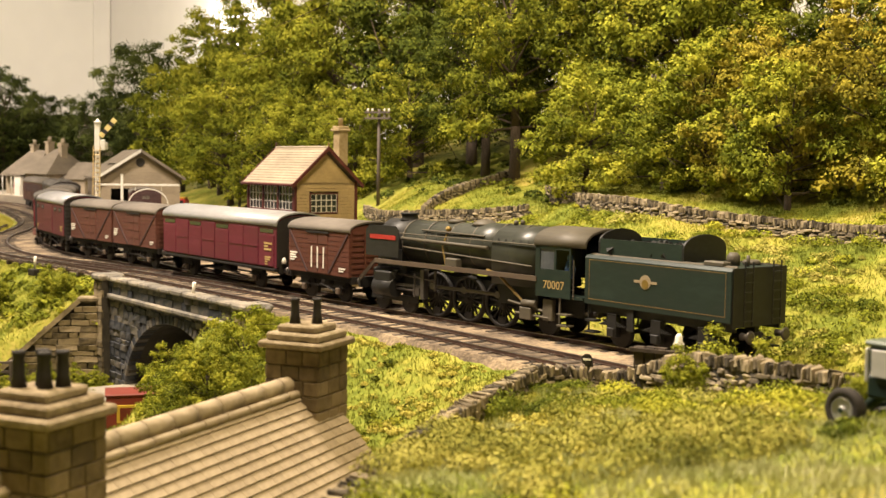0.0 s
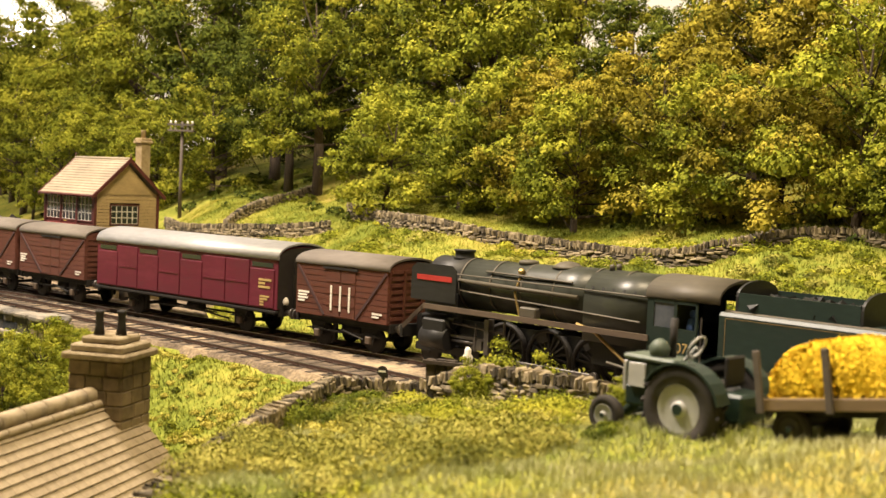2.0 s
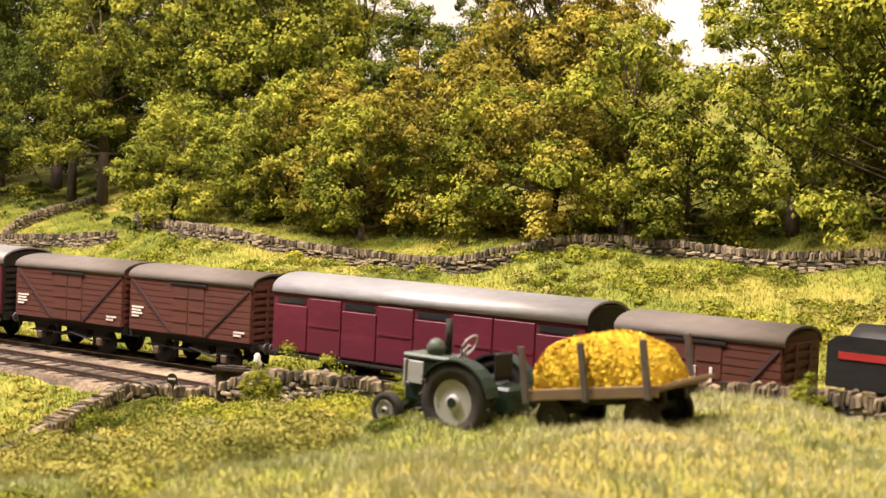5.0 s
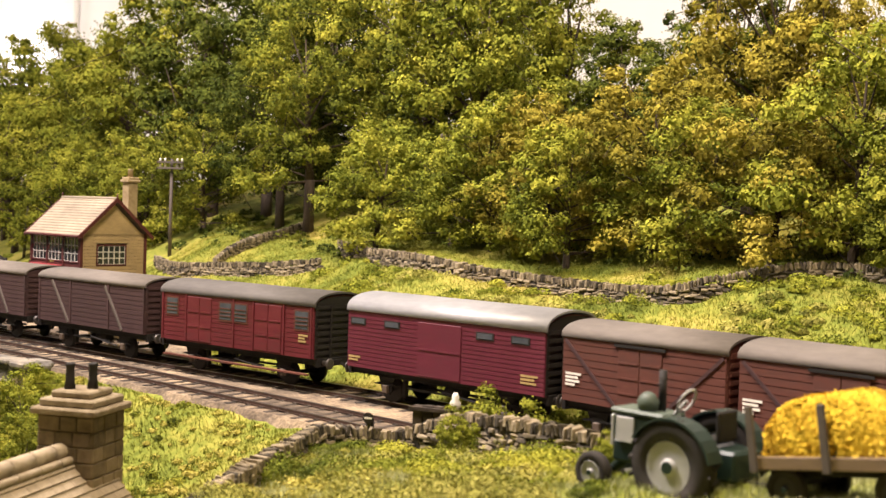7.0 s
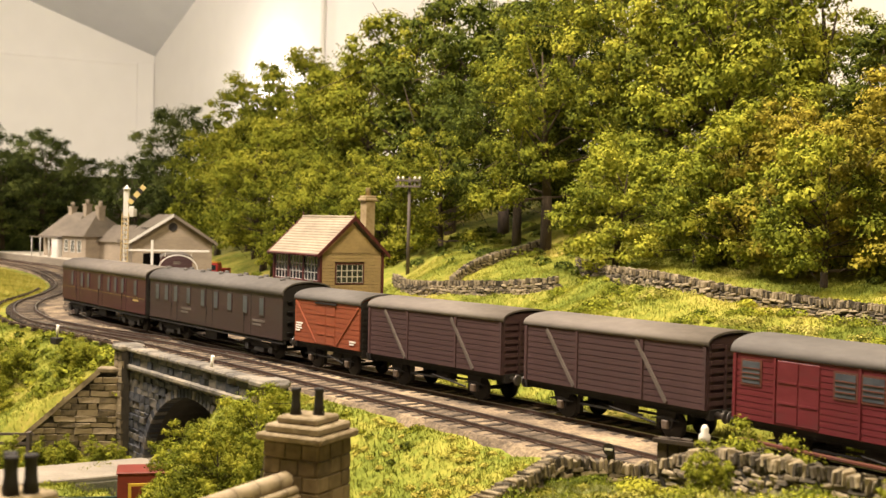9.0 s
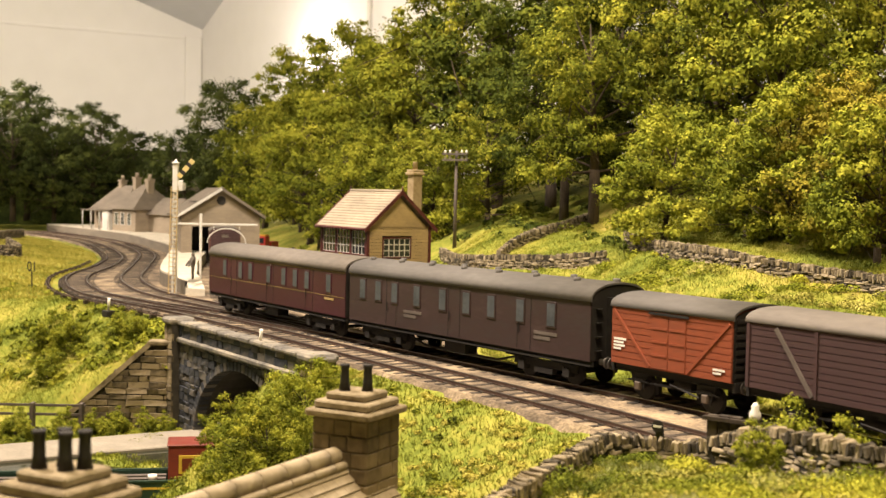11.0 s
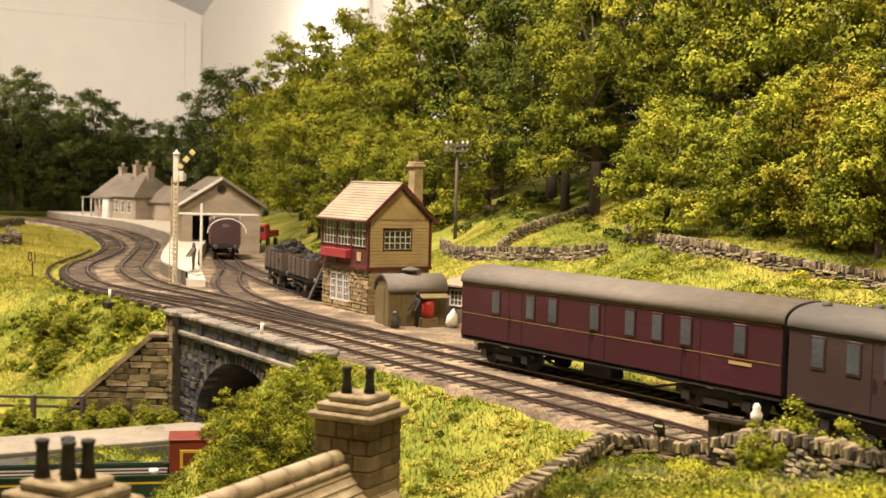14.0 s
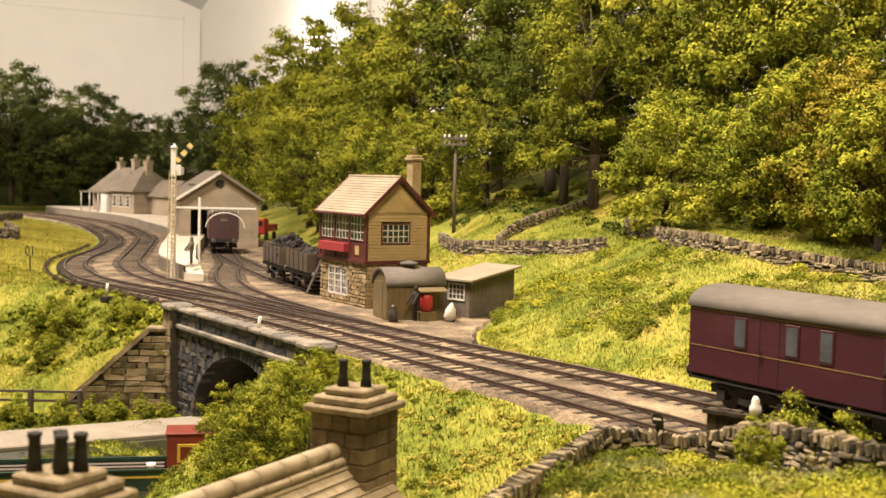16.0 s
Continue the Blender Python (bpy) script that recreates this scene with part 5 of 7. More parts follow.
def put_stone(name, me, mat, parent, m):
    o = part_of(name, me, mat, parent)
    o.matrix_local = Matrix.Translation(m.translation * K) @ m.to_3x3().to_4x4()
    return o


drystone_wall("low dry stone wall along the field edge by the track", [(-7.0, -20.1, 1.2), (-11.2, -15.2, 1.25), (-13.4, -12.6, 1.2), (-15.7, -9.7, 1.05), (-17.5, -7.7, 0.85), (-17.3, -6.5, 0.75), (-16.2, -5.7, 0.75), (-14.6, -5.6, 1.35), (-12.5, -6.2, 1.75), (-10, -6.6, 1.95), (-6, -6.2, 2.0), (-2, -5.8, 2.65), (1.5, -6.0, 3.1), (6, -7, 3.2), (14, -9, 3.1)], (-19, -11))


def over(points, h):
    return [(x, y, float(ground(x, y)) + h) for x, y in points]


drystone_wall("weathered dry stone wall winding across the hillside", over([(-48.5, 17), (-46.5, 16.2), (-42, 14.2), (-36.5, 12.3), (-31.6, 11.4), (-28.0, 11.7), (-23.5, 11.9), (-20.4, 11.7), (-18.2, 12.6), (-15.8, 14.6), (-11.5, 15.4), (-7, 14.6), (-2, 14.8), (5, 14), (14, 13)], 0.68), (-40, -24))
drystone_wall("mossy dry stone wall behind the signal box", over([(-66, 14.5), (-60, 12.3), (-55, 12.2), (-50, 13.3), (-47, 14.5)], 0.75), (-58, -48))
drystone_wall("dry stone wall climbing into the wood", over([(-55.6, 12.7), (-56.6, 14.6), (-57.0, 16.6), (-57.4, 18.8), (-57.6, 21.2)], 0.72), (-60, -54))
drystone_wall("low dry stone wall round the far meadow", over([(-118, -6), (-112, -6.5), (-106, -7), (-104, -9.5), (-106, -13), (-112, -15)], 1.1), (-118, -104))
drystone_wall("low dry stone wall round the far meadow", over([(-150, 1), (-138, -3), (-128, -6), (-120, -10)], 1.1), (-150, -120))

# ---- road bridge ----
def coursed(parent, x0, x1, z0, z1, y, hole, mat, seed, course=0.34, lo=0.45, hi=0.95, top=None, name="stone", proud=0.05):
    """Courses of squared stones on a face towards -y; hole(x, z) leaves them out; top(x) cuts them off."""
    rnd = random.Random(seed)
    cache = {}
    z = z0
    n = 0
    while z < z1 - 0.08:
        h = min(course * rnd.uniform(0.8, 1.2), z1 - z)
        x = x0
        while x < x1 - 0.02:
            w = min(rnd.uniform(lo, hi), x1 - x)
            if x1 - x - w < 0.2:
                w = x1 - x
            cx, cz = x + w / 2, z + h / 2
            if not hole(cx, cz) and (top is None or z + h < top(cx)):
                key = (round(w / 0.15), round(h / 0.08), rnd.randrange(2))
                if key not in cache:
                    bm = bmesh.new()
                    kw, kh = key[0] * 0.15 - 0.02, key[1] * 0.08 - 0.015
                    box(bm, -kw / 2, -proud, -kh / 2, kw / 2, 0.1, kh / 2)
                    for v in bm.verts:
                        v.co += Vector((rnd.uniform(-0.03, 0.03), rnd.uniform(-0.5, 0.5) * proud, rnd.uniform(-0.03, 0.03)))
                    bmesh.ops.bevel(bm, geom=list(bm.edges), offset=0.025, segments=1, affect="EDGES")
                    me = bpy.data.meshes.new(name)
                    bm.to_mesh(me)
                    bm.free()
                    cache[key] = me
                if n < 290:
                    put_stone(name, cache[key], mat, parent, at(cx, y + rnd.uniform(-0.03, 0.02), cz))
                n += 1
            x += w
        z += h


def bridge():
    t = thing("road_bridge", at(-51.8, -8.35, 0, 4.5), "sooty stone arch bridge carrying the tracks over a canal", "bridge")
    cx, rx, r, spring = 7.3, 5.35, 4.05, -5.4
    # body with the opening through it
    bm = bmesh.new()
    n = 18
    pts = [(0, -5.6), (cx - rx, -5.6), (cx - rx, spring)] + [(cx - rx * math.cos(math.pi * i / n), spring + r * math.sin(math.pi * i / n)) for i in range(1, n)] + [(cx + rx, spring), (cx + rx, -5.6), (14.4, -5.6), (14.4, -0.75), (0, -0.75)]
    extrude(bm, pts, "y", 0.0, 11.0)
    part("abutment", bm, "mortar", t)
    hole = lambda x, z: (abs(x - cx) < rx + 0.42 and z < spring) or math.hypot((x - cx) / (rx + 0.42), (z - spring) / (r + 0.42)) < 1
    coursed(t, 0, 14.4, -5.5, -0.8, 0.0, hole, "bridge", 5, proud=0.09)
    for i in range(43):
        a = math.pi * (i + 0.5) / 43
        bm = bmesh.new()
        box(bm, -0.155, -0.1, 0, 0.155, 0.5, 0.4, 0.025)
        o = part("voussoir", bm, "bridge", t)
        m = at(cx - math.cos(a) * (rx - 0.02), 0, spring + math.sin(a) * (r - 0.02)) @ Matrix.Rotation(math.atan2(math.sin(a) * rx, math.cos(a) * r) - math.pi / 2, 4, "Y")
        o.matrix_local = Matrix.Translation(m.translation * K) @ m.to_3x3().to_4x4()
    part("string_course", boxes((-0.6, -0.28, -0.82, 14.8, 0.4, -0.56), bevel=0.07), "cap", t, "pale worn string course")
    part("parapet", boxes((-0.4, -0.1, -0.56, 14.6, 0.35, 0.06)), "mortar", t)
    coursed(t, -0.4, 14.6, -0.56, 0.06, -0.1, lambda x, z: False, "bridge", 9, 0.38, 0.6, 1.2, name="parapet_stone", proud=0.04)
    rnd = random.Random(2)
    x = -0.9
    while x < 14.6:
        w = rnd.uniform(0.9, 1.4)
        bm = bmesh.new()
        box(bm, x, -0.28, 0.06, x + w - 0.03, 0.5, 0.3 + rnd.uniform(-0.03, 0.03), 0.07)
        part("coping_stone", bm, "cap", t)
        x += w
    for x in (-0.9, 14.2):
        p = part("pilaster", boxes((x, -0.5, -5.6, x + 1.0, 0.6, 0.08)), "mortar", t)
        coursed(p, x, x + 1.0, -5.5, 0.06, -0.5, lambda a, b: False, "wing", int(20 + x), 0.36, 0.4, 0.6, name="quoin")
        part("pilaster_cap", boxes((x - 0.12, -0.65, 0.08, x + 1.12, 0.7, 0.4), bevel=0.1), "cap", p)
    # wing wall running down towards the towpath
    w = thing("wing_wall", at(-52.2, -8.9, 0, 64), "sloping sandstone wing wall with raked coping beside the bridge", "wing wall")
    L = 5.2
    top = lambda x: -4.9 + 3.9 * min(1, (x + L) / (L - 0.9))
    bm = extrude(bmesh.new(), [(-L, -5.8), (0, -5.8), (0, -1.05), (-0.9, -1.05), (-L, -4.95)], "y", 0.06, 0.6)
    part("wall_core", bm, "mortar", w)
    coursed(w, -L, 0, -5.6, -1.0, 0.06, lambda x, z: False, "wing", 12, 0.3, 0.45, 1.1, top, proud=0.13)
    bm = brace(bmesh.new(), -L - 0.1, -4.95, -0.9, -0.98, 0.0, 0.24)
    for v in bm.verts:
        v.co.y = -0.15 if v.co.y < 0 else 0.7
    bmesh.ops.remove_doubles(bm, verts=bm.verts, dist=0.001)
    part("raked_coping", bm, "wing", w)
    part("top_stone", boxes((-1.0, -0.15, -1.05, 0.1, 0.7, -0.8), bevel=0.06), "wing", w)


bridge()

# canal, towpath and boat
M["water"] = mottled("canal_water", ((0.015, 0.018, 0.012), (0.03, 0.032, 0.02)), 0.3, 0.08)
M["path"] = mottled("towpath_grit", ((0.2, 0.175, 0.14), (0.31, 0.275, 0.22)), 0.5, 0.95, bump=0.6, fine=14)
part("canal", boxes((-46.6, -30, -5.3, -36, 2, -5.1)), "water")
tagged(bpy.data.objects["canal"], "dark still canal water", "water", kind="structure")
bm = boxes((-50.0, -30, -5.3, -46.6, 2, -4.95), bevel=0.05)
tagged(part("towpath", bm, "path"), "pale gritty towpath beside the canal", "path", kind="structure")


def narrowboat():
    t = thing("narrowboat", at(-39.0, -13.7, -5.1, 72), "working narrowboat with red cabin and dark green hull", "boat")
    paint("boat_green", (0.02, 0.045, 0.03), 0.5, 0.5)
    paint("boat_red", (0.15, 0.024, 0.014), 0.5, 0.6)
    out = [(-9, 0.25), (-8, 0.85), (-6.5, 1.05), (3.4, 1.05), (4.2, 0.7)]
    rim = out + [(x, -y) for x, y in out[::-1]]
    bm = bmesh.new()
    inner = [(x * 0.985, y * 0.9) for x, y in rim]
    rings = [[bm.verts.new((x, y, z)) for x, y in ring] for ring, z in ((rim, -0.1), (rim, 0.75), (inner, 0.75), (inner, 0.15))]
    for a, b in zip(rings, rings[1:]):
        for i in range(len(a)):
            j = (i + 1) % len(a)
            bm.faces.new((a[i], a[j], b[j], b[i]))
    bm.faces.new(rings[-1])
    hull = part("hull", bm, "boat_green", t)
    part("gunwale", boxes((-6.5, -1.1, 0.72, 3.4, -0.98, 0.8), (-6.5, 0.98, 0.72, 3.4, 1.1, 0.8)), "boat_green", hull)
    part("stripe", boxes((-6.5, -1.07, 0.45, 3.4, -1.045, 0.53)), "yellow_paint", hull, "yellow line along the hull")
    for y in (-0.55, 0, 0.55):
        part("plank", boxes((-7.5, y - 0.14, 0.6, 0.9, y + 0.14, 0.66)), "wagon_grey", t, "grey weathered top plank")
    bm = extrude(bmesh.new(), [(0.95, 0.7), (0.75, 2.05), (-0.75, 2.05), (-0.95, 0.7)], "x", 1.0, 3.6)
    cabin = part("cabin", bm, "boat_red", t, "red wooden cabin")
    part("cabin_roof", boxes((0.95, -0.82, 2.03, 3.65, 0.82, 2.1), bevel=0.02), "boat_red", cabin)
    part("cabin_panel", boxes((1.4, -0.93, 1.0, 2.2, -0.85, 1.7)), "yellow_paint", cabin, "yellow painted panel")
    part("panel_centre", boxes((1.52, -0.95, 1.1, 2.08, -0.87, 1.6)), "boat_red", cabin)
    part("stove_pipe", tube(bmesh.new(), (2.9, 0.3, 2.1), (2.9, 0.3, 2.75), 0.1, n=10), "steel", cabin)
    part("tiller", tube(bmesh.new(), (3.3, -0.2, 2.1), (2.6, -0.5, 2.5), 0.04, n=6), "white_paint", t)
    part("bollard", tube(bmesh.new(), (0.4, -0.3, 0.66), (0.4, -0.3, 0.85), 0.18, n=12), "white_paint", t)


narrowboat()


def rail_fence():
    t = thing("rail_fence", at(-52.6, -13.0, -4.9, 62), "weathered grey two-rail timber fence by the towpath", "fence")
    for i in range(5):
        part("post", boxes((-2.4 * i - 0.08, -0.4, -0.2, -2.4 * i + 0.08, 0.08, 1.15), bevel=0.01), "wagon_grey", t)
    for z in (0.5, 0.95):
        part("rail", boxes((-9.9, -0.12, z, 0.2, -0.06, z + 0.13), bevel=0.01), "wagon_grey", t)


rail_fence()

M["stone_slate_i"] = mottled("stone_slate_joined", ((0.24, 0.19, 0.12), (0.34, 0.275, 0.18), (0.42, 0.35, 0.24)), 0.7, 0.9, bump=0.4, random_amount=0.12, island=True)

# ---- cottage in the foreground ----
def chimney_stack(t, m, pots, seed):
    """A squared stone stack with three stepped caps."""
    rnd = random.Random(seed)
    bm = boxes((-0.66, -0.66, -4.2, 0.66, 0.66, 0.0))
    me_ob = part("chimney", bm, "stack", t)
    me_ob.matrix_local = Matrix.Translation(m.translation * K) @ m.to_3x3().to_4x4()
    z = -4.1
    while z < -0.1:
        h = 0.34
        for side in range(4):
            x = -0.68
            while x < 0.66:
                w = min(rnd.uniform(0.35, 0.6), 0.68 - x)
                bm = bmesh.new()
                box(bm, x + 0.012, -0.7, z + 0.012, x + w - 0.012, -0.6, z + h - 0.012, 0.02)
                bmesh.ops.transform(bm, matrix=Matrix.Rotation(math.pi / 2 * side, 4, "Z"), verts=bm.verts)
                part("block", bm, "stack", me_ob)
                x += w
        z += h
    for k, (w, z0, h) in enumerate(((0.82, 0.0, 0.16), (0.68, 0.16, 0.18), (0.5, 0.34, 0.16))):
        part("cap_stone", boxes((-w, -w, z0, w, w, z0 + h), bevel=0.04), "stack_cap", me_ob)
    for x, y in pots:
        bm = lathe(bmesh.new(), [(0.13, 0), (0.1, 0.2), (0.09, 0.48), (0.11, 0.53), (0.11, 0.58), (0.06, 0.58), (0.06, 0.3)], (x, y, 0.5), n=12)
        part("chimney_pot", bm, "end_black", me_ob, "sooty dark chimney pot")


def cottage():
    # ridge runs along local x, from the far gable at 0 towards the camera
    t = thing("cottage", at(-16.75, -14.95, 1.25, -56.7), "sandstone cottage with stone-slate roof and two stepped chimneys", "house")
    L, run, fall = 10.5, 4.4, 1.08
    for s in (-1, 1):
        slope = part("roof_slope", extrude(bmesh.new(), [(0, -0.12), (s * run, -0.12 - run * fall), (s * run, -0.3 - run * fall), (0, -0.32)], "x", -0.2, L), "mortar", t)
        n = 30
        a = math.atan(fall)
        length = run / math.cos(a)
        rnd = random.Random(6)
        bank = []
        for w in (0.36, 0.46, 0.55):
            bm = bmesh.new()
            box(bm, -w / 2 + 0.003, -0.13, 0, w / 2 - 0.003, 0.13, 0.09, 0.008)
            me = bpy.data.meshes.new("slate")
            bm.to_mesh(me)
            bm.free()
            bank.append((w, me))
        made = 0
        rest = ([], [])
        for k in range(n):
            d = (k + 0.5) * length / n
            x = -0.22
            while x < L:
                w, me = rnd.choice(bank)
                m = at(x + w / 2, s * d * math.cos(a), -d * math.sin(a) - 0.08, 0, -s * (math.degrees(a) - 11) if s > 0 else (math.degrees(a) - 11))
                if s > 0 and made < 295 and k < 12:
                    put_stone("slate", me, "tile", slope, m)
                    made += 1
                else:
                    if me.get("scaled"):
                        m = m @ Matrix.Scale(1 / K, 4)
                    join(rest, me, m)
                x += w
        tagged(part_of("slates", mesh_from("slates", *rest), "stone_slate_i", slope), kind="stuff")
    x = -0.2
    while x < L:
        bm = tube(bmesh.new(), (x, 0, -0.02), (x + 0.78, 0, -0.02), 0.2, n=12)
        tube(bm, (x, 0.24, -0.2), (x + 0.78, 0.24, -0.2), 0.1, n=8)
        part("ridge_tile", bm, "tile", t)
        x += 0.8
    bm = extrude(bmesh.new(), [(run - 0.3, -6.3), (run - 0.3, -0.3 - (run - 0.3) * fall), (0, -0.35), (-run + 0.3, -0.3 - (run - 0.3) * fall), (-run + 0.3, -6.3)], "x", 0.05, L - 0.2)
    part("wall", bm, "sand", t)
    chimney_stack(t, at(0.28, 0.1, 0.8), ((0.13, -0.24), (-0.1, 0.2)), 3)
    chimney_stack(t, at(9.15, 0.4, 0.85), ((0.2, -0.32), (-0.1, -0.1), (0.1, 0.12), (-0.15, 0.26)), 4)


cottage()

# ---- signal box, huts and yard ----
paint("box_cream", (0.42, 0.31, 0.15), 0.65, 0.5)
paint("box_maroon", (0.09, 0.022, 0.02), 0.55, 0.4)
paint("box_roof", (0.3, 0.25, 0.185), 0.8, 0.5)
paint("window_white", (0.6, 0.58, 0.54), 0.5, 0.3)
paint("sign_red", (0.3, 0.035, 0.045), 0.5, 0.3)
paint("hut_timber", (0.16, 0.12, 0.055), 0.8, 0.6)
paint("hut_grey", (0.14, 0.12, 0.1), 0.85, 0.7)
paint("box_dark_fill", (0.05, 0.045, 0.04), 0.8, 0.3)


def sash(t, m, w, h, nx, ny, frame="box_maroon", bar="window_white"):
    """A framed window with glazing bars, facing -y."""
    f = part("window", boxes((-w / 2, -0.05, 0, -w / 2 + 0.07, 0.05, h), (w / 2 - 0.07, -0.05, 0, w / 2, 0.05, h), (-w / 2 + 0.07, -0.05, 0, w / 2 - 0.07, 0.05, 0.07), (-w / 2 + 0.07, -0.05, h - 0.07, w / 2 - 0.07, 0.05, h)), frame, t)
    f.matrix_local = Matrix.Translation(m.translation * K) @ m.to_3x3().to_4x4()
    bm = bmesh.new()
    for i in range(nx + 1):
        x = -w / 2 + 0.07 + (w - 0.14) * i / nx
        box(bm, x - 0.025, -0.03, 0.07, x + 0.025, 0.02, h - 0.07)
    for i in range(ny + 1):
        z = 0.07 + (h - 0.14) * i / ny
        box(bm, -w / 2 + 0.07, -0.028, z - 0.025, w / 2 - 0.07, 0.018, z + 0.025)
    part("glazing", bm, bar, f, "white glazing bars")
    part("pane", boxes((-w / 2 + 0.07, 0.0, 0.07, w / 2 - 0.07, 0.012, h - 0.07)), "window", f)
    return f


def signal_box():
    # front towards the track is local -y; local x along the track
    L, D = 5.6, 3.9
    t = thing("signal_box", at(-57.3, 1.66, -0.05, 2.5), "cream boarded signal box with maroon trim on a stone base", "signal box")
    base = part("base", boxes((0.06, 0.06, -0.2, L - 0.06, D, 2.4)), "mortar", t)
    gap = lambda x, z: 1.0 < x < 3.5 and 0.35 < z < 2.0
    coursed(base, 0, L, -0.1, 2.4, 0.04, gap, "sand", 31, 0.22, 0.25, 0.5, name="base_stone")
    side = part("base_side", boxes((L - 0.05, 0.05, -0.2, L, D, 2.4)), "mortar", t)
    rnd = random.Random(3)
    for k in range(11):
        y = 0.05
        while y < D:
            w = min(rnd.uniform(0.25, 0.5), D - y)
            part("base_stone", boxes((L, y + 0.01, -0.1 + 0.225 * k, L + 0.06, y + w - 0.01, 0.11 + 0.225 * k), bevel=0.02), "sand", side)
            y += w
    # Dark sheet behind the lower sashes stands in for the shaded room.
    part("lever_window_dark_sheet", boxes((1.05, 0.1, 0.3, 3.45, 0.16, 2.0)), "box_dark_fill", base)
    for i in range(3):
        sash(t, at(1.45 + 0.8 * i, 0.04, 0.35), 0.76, 1.6, 3, 4, "window_white")
    floor_z = 2.45
    # upper storey
    bm = bmesh.new()
    z = floor_z
    while z < 5.05:
        for (y0, y1, lo, hi) in ((0.0, 0.9, floor_z, 6), (0.9, 2.75, floor_z, 3.35), (0.9, 2.75, 4.55, 6), (2.75, D, floor_z, 6)):
            if lo - 0.01 <= z < hi - 0.1:
                box(bm, L - 0.03, y0, z, L + 0.02, y1, z + 0.165)
                box(bm, -0.02, y0, z, 0.03, y1, z + 0.165)
        box(bm, 0, D - 0.03, z, L, D + 0.02, z + 0.165)
        z += 0.18
    extrude(bm, [(0.05, 5.0), (D / 2, 6.75), (D - 0.05, 5.0)], "x", L - 0.03, L + 0.02)
    extrude(bm, [(0.05, 5.0), (D / 2, 6.75), (D - 0.05, 5.0)], "x", -0.02, 0.03)
    part("boarding", bm, "box_cream", t, "cream lapped boarding")
    part("gable_board", boxes(*[(L + 0.02, 0.25 + k * 0.21 * 1.1, 5.08 + 0.19 * k, L + 0.035, D - 0.25 - k * 0.21 * 1.1, 5.1 + 0.19 * k) for k in range(7)]), "box_cream", t)
    part("front_panel", boxes((0, -0.02, floor_z, L, 0.04, 3.45)), "box_maroon", t, "dark maroon front panelling")
    part("name_board", boxes((0.5, -0.4, 2.85, 3.7, -0.025, 3.32), bevel=0.01), "sign_red", t, "red name board without readable letters")
    part("name_bar", boxes((1.3, -0.1, 3.05, 2.9, -0.082, 3.15)), "cream_line", t)
    part("notice", boxes((4.4, -0.06, 2.75, 4.85, -0.025, 3.25)), "box_cream", t)
    for i in range(3):
        sash(t, at(0.98 + 1.8 * i, 0.0, 3.5), 1.7, 1.45, 4, 3)
    # Solid dark block added for the dim upper room.
    part("interior", boxes((0.3, 1.2, floor_z, L - 0.3, D - 0.3, 4.4)), "box_dark_fill", t)
    sash(t, at(L, 1.82, 3.38, 90), 1.8, 1.15, 5, 3)
    for x, y in ((0, 0), (L, 0), (L, D), (0, D), (1.88, 0), (3.72, 0)):
        part("corner_post", boxes((x - 0.08, y - 0.08, 2.3, x + 0.08, y + 0.08, 5.15)), "box_maroon", t)
    part("sill_beam", boxes((-0.12, -0.14, 2.3, L + 0.12, 0.0, 2.48), (L, -0.1, 2.3, L + 0.14, D + 0.1, 2.48), (-0.1, -0.12, 4.98, L + 0.1, 0.0, 5.14)), "box_maroon", t)
    # roof with courses of slates
    for s in (-1, 1):
        y0, ridge, zr, ze = D / 2, D / 2, 7.05, 5.0
        run = D / 2 + 0.27
        a = math.atan2(zr - ze, run)
        slope = part("roof_slope", extrude(bmesh.new(), [(D / 2, zr), (D / 2 + s * run, ze), (D / 2 + s * run, ze - 0.07), (D / 2, zr - 0.08)], "x", -0.28, L + 0.28), "box_roof", t, "buff slated roof")
        n = 14
        bm = bmesh.new()
        for k in range(n):
            f0, f1 = k / n, (k + 1) / n
            ya, za = D / 2 + s * run * f0, zr - (zr - ze) * f0
            yb, zb = D / 2 + s * run * f1, zr - (zr - ze) * f1
            extrude(bm, [(ya, za + 0.012), (yb, zb + 0.055), (yb, zb), (ya, za)], "x", -0.26, L + 0.26)
        tagged(part("slate_course", bm, "box_roof", slope), kind="stuff")
        for x in (-0.3, L + 0.3):
            part("bargeboard", extrude(bmesh.new(), [(D / 2, zr + 0.08), (D / 2 + s * (run + 0.05), ze + 0.03), (D / 2 + s * (run + 0.05), ze - 0.2), (D / 2, zr - 0.17)], "x", x - 0.04, x + 0.04), "box_maroon", t, "maroon bargeboard")
        part("gutter", tube(bmesh.new(), (-0.28, D / 2 + s * (run + 0.06), ze - 0.04), (L + 0.28, D / 2 + s * (run + 0.06), ze - 0.04), 0.07, n=8), "box_maroon", t)
    part("ridge_cap", tube(bmesh.new(), (-0.28, D / 2, 7.07), (L + 0.28, D / 2, 7.07), 0.09, n=10), "box_roof", t)
    for x in (-0.3, L + 0.3):
        part("finial", tube(bmesh.new(), (x, D / 2, 7.0), (x, D / 2, 7.35), 0.05, 0.02, 8), "box_maroon", t)
    bm = boxes((L - 1.1, D - 0.85, 4.5, L - 0.45, D - 0.25, 8.0), (L - 1.2, D - 0.95, 8.0, L - 0.35, D - 0.15, 8.15), (L - 1.14, D - 0.89, 8.15, L - 0.41, D - 0.21, 8.3), bevel=0.03)
    stack = part("chimney", bm, "sand", t, "pale stone chimney")
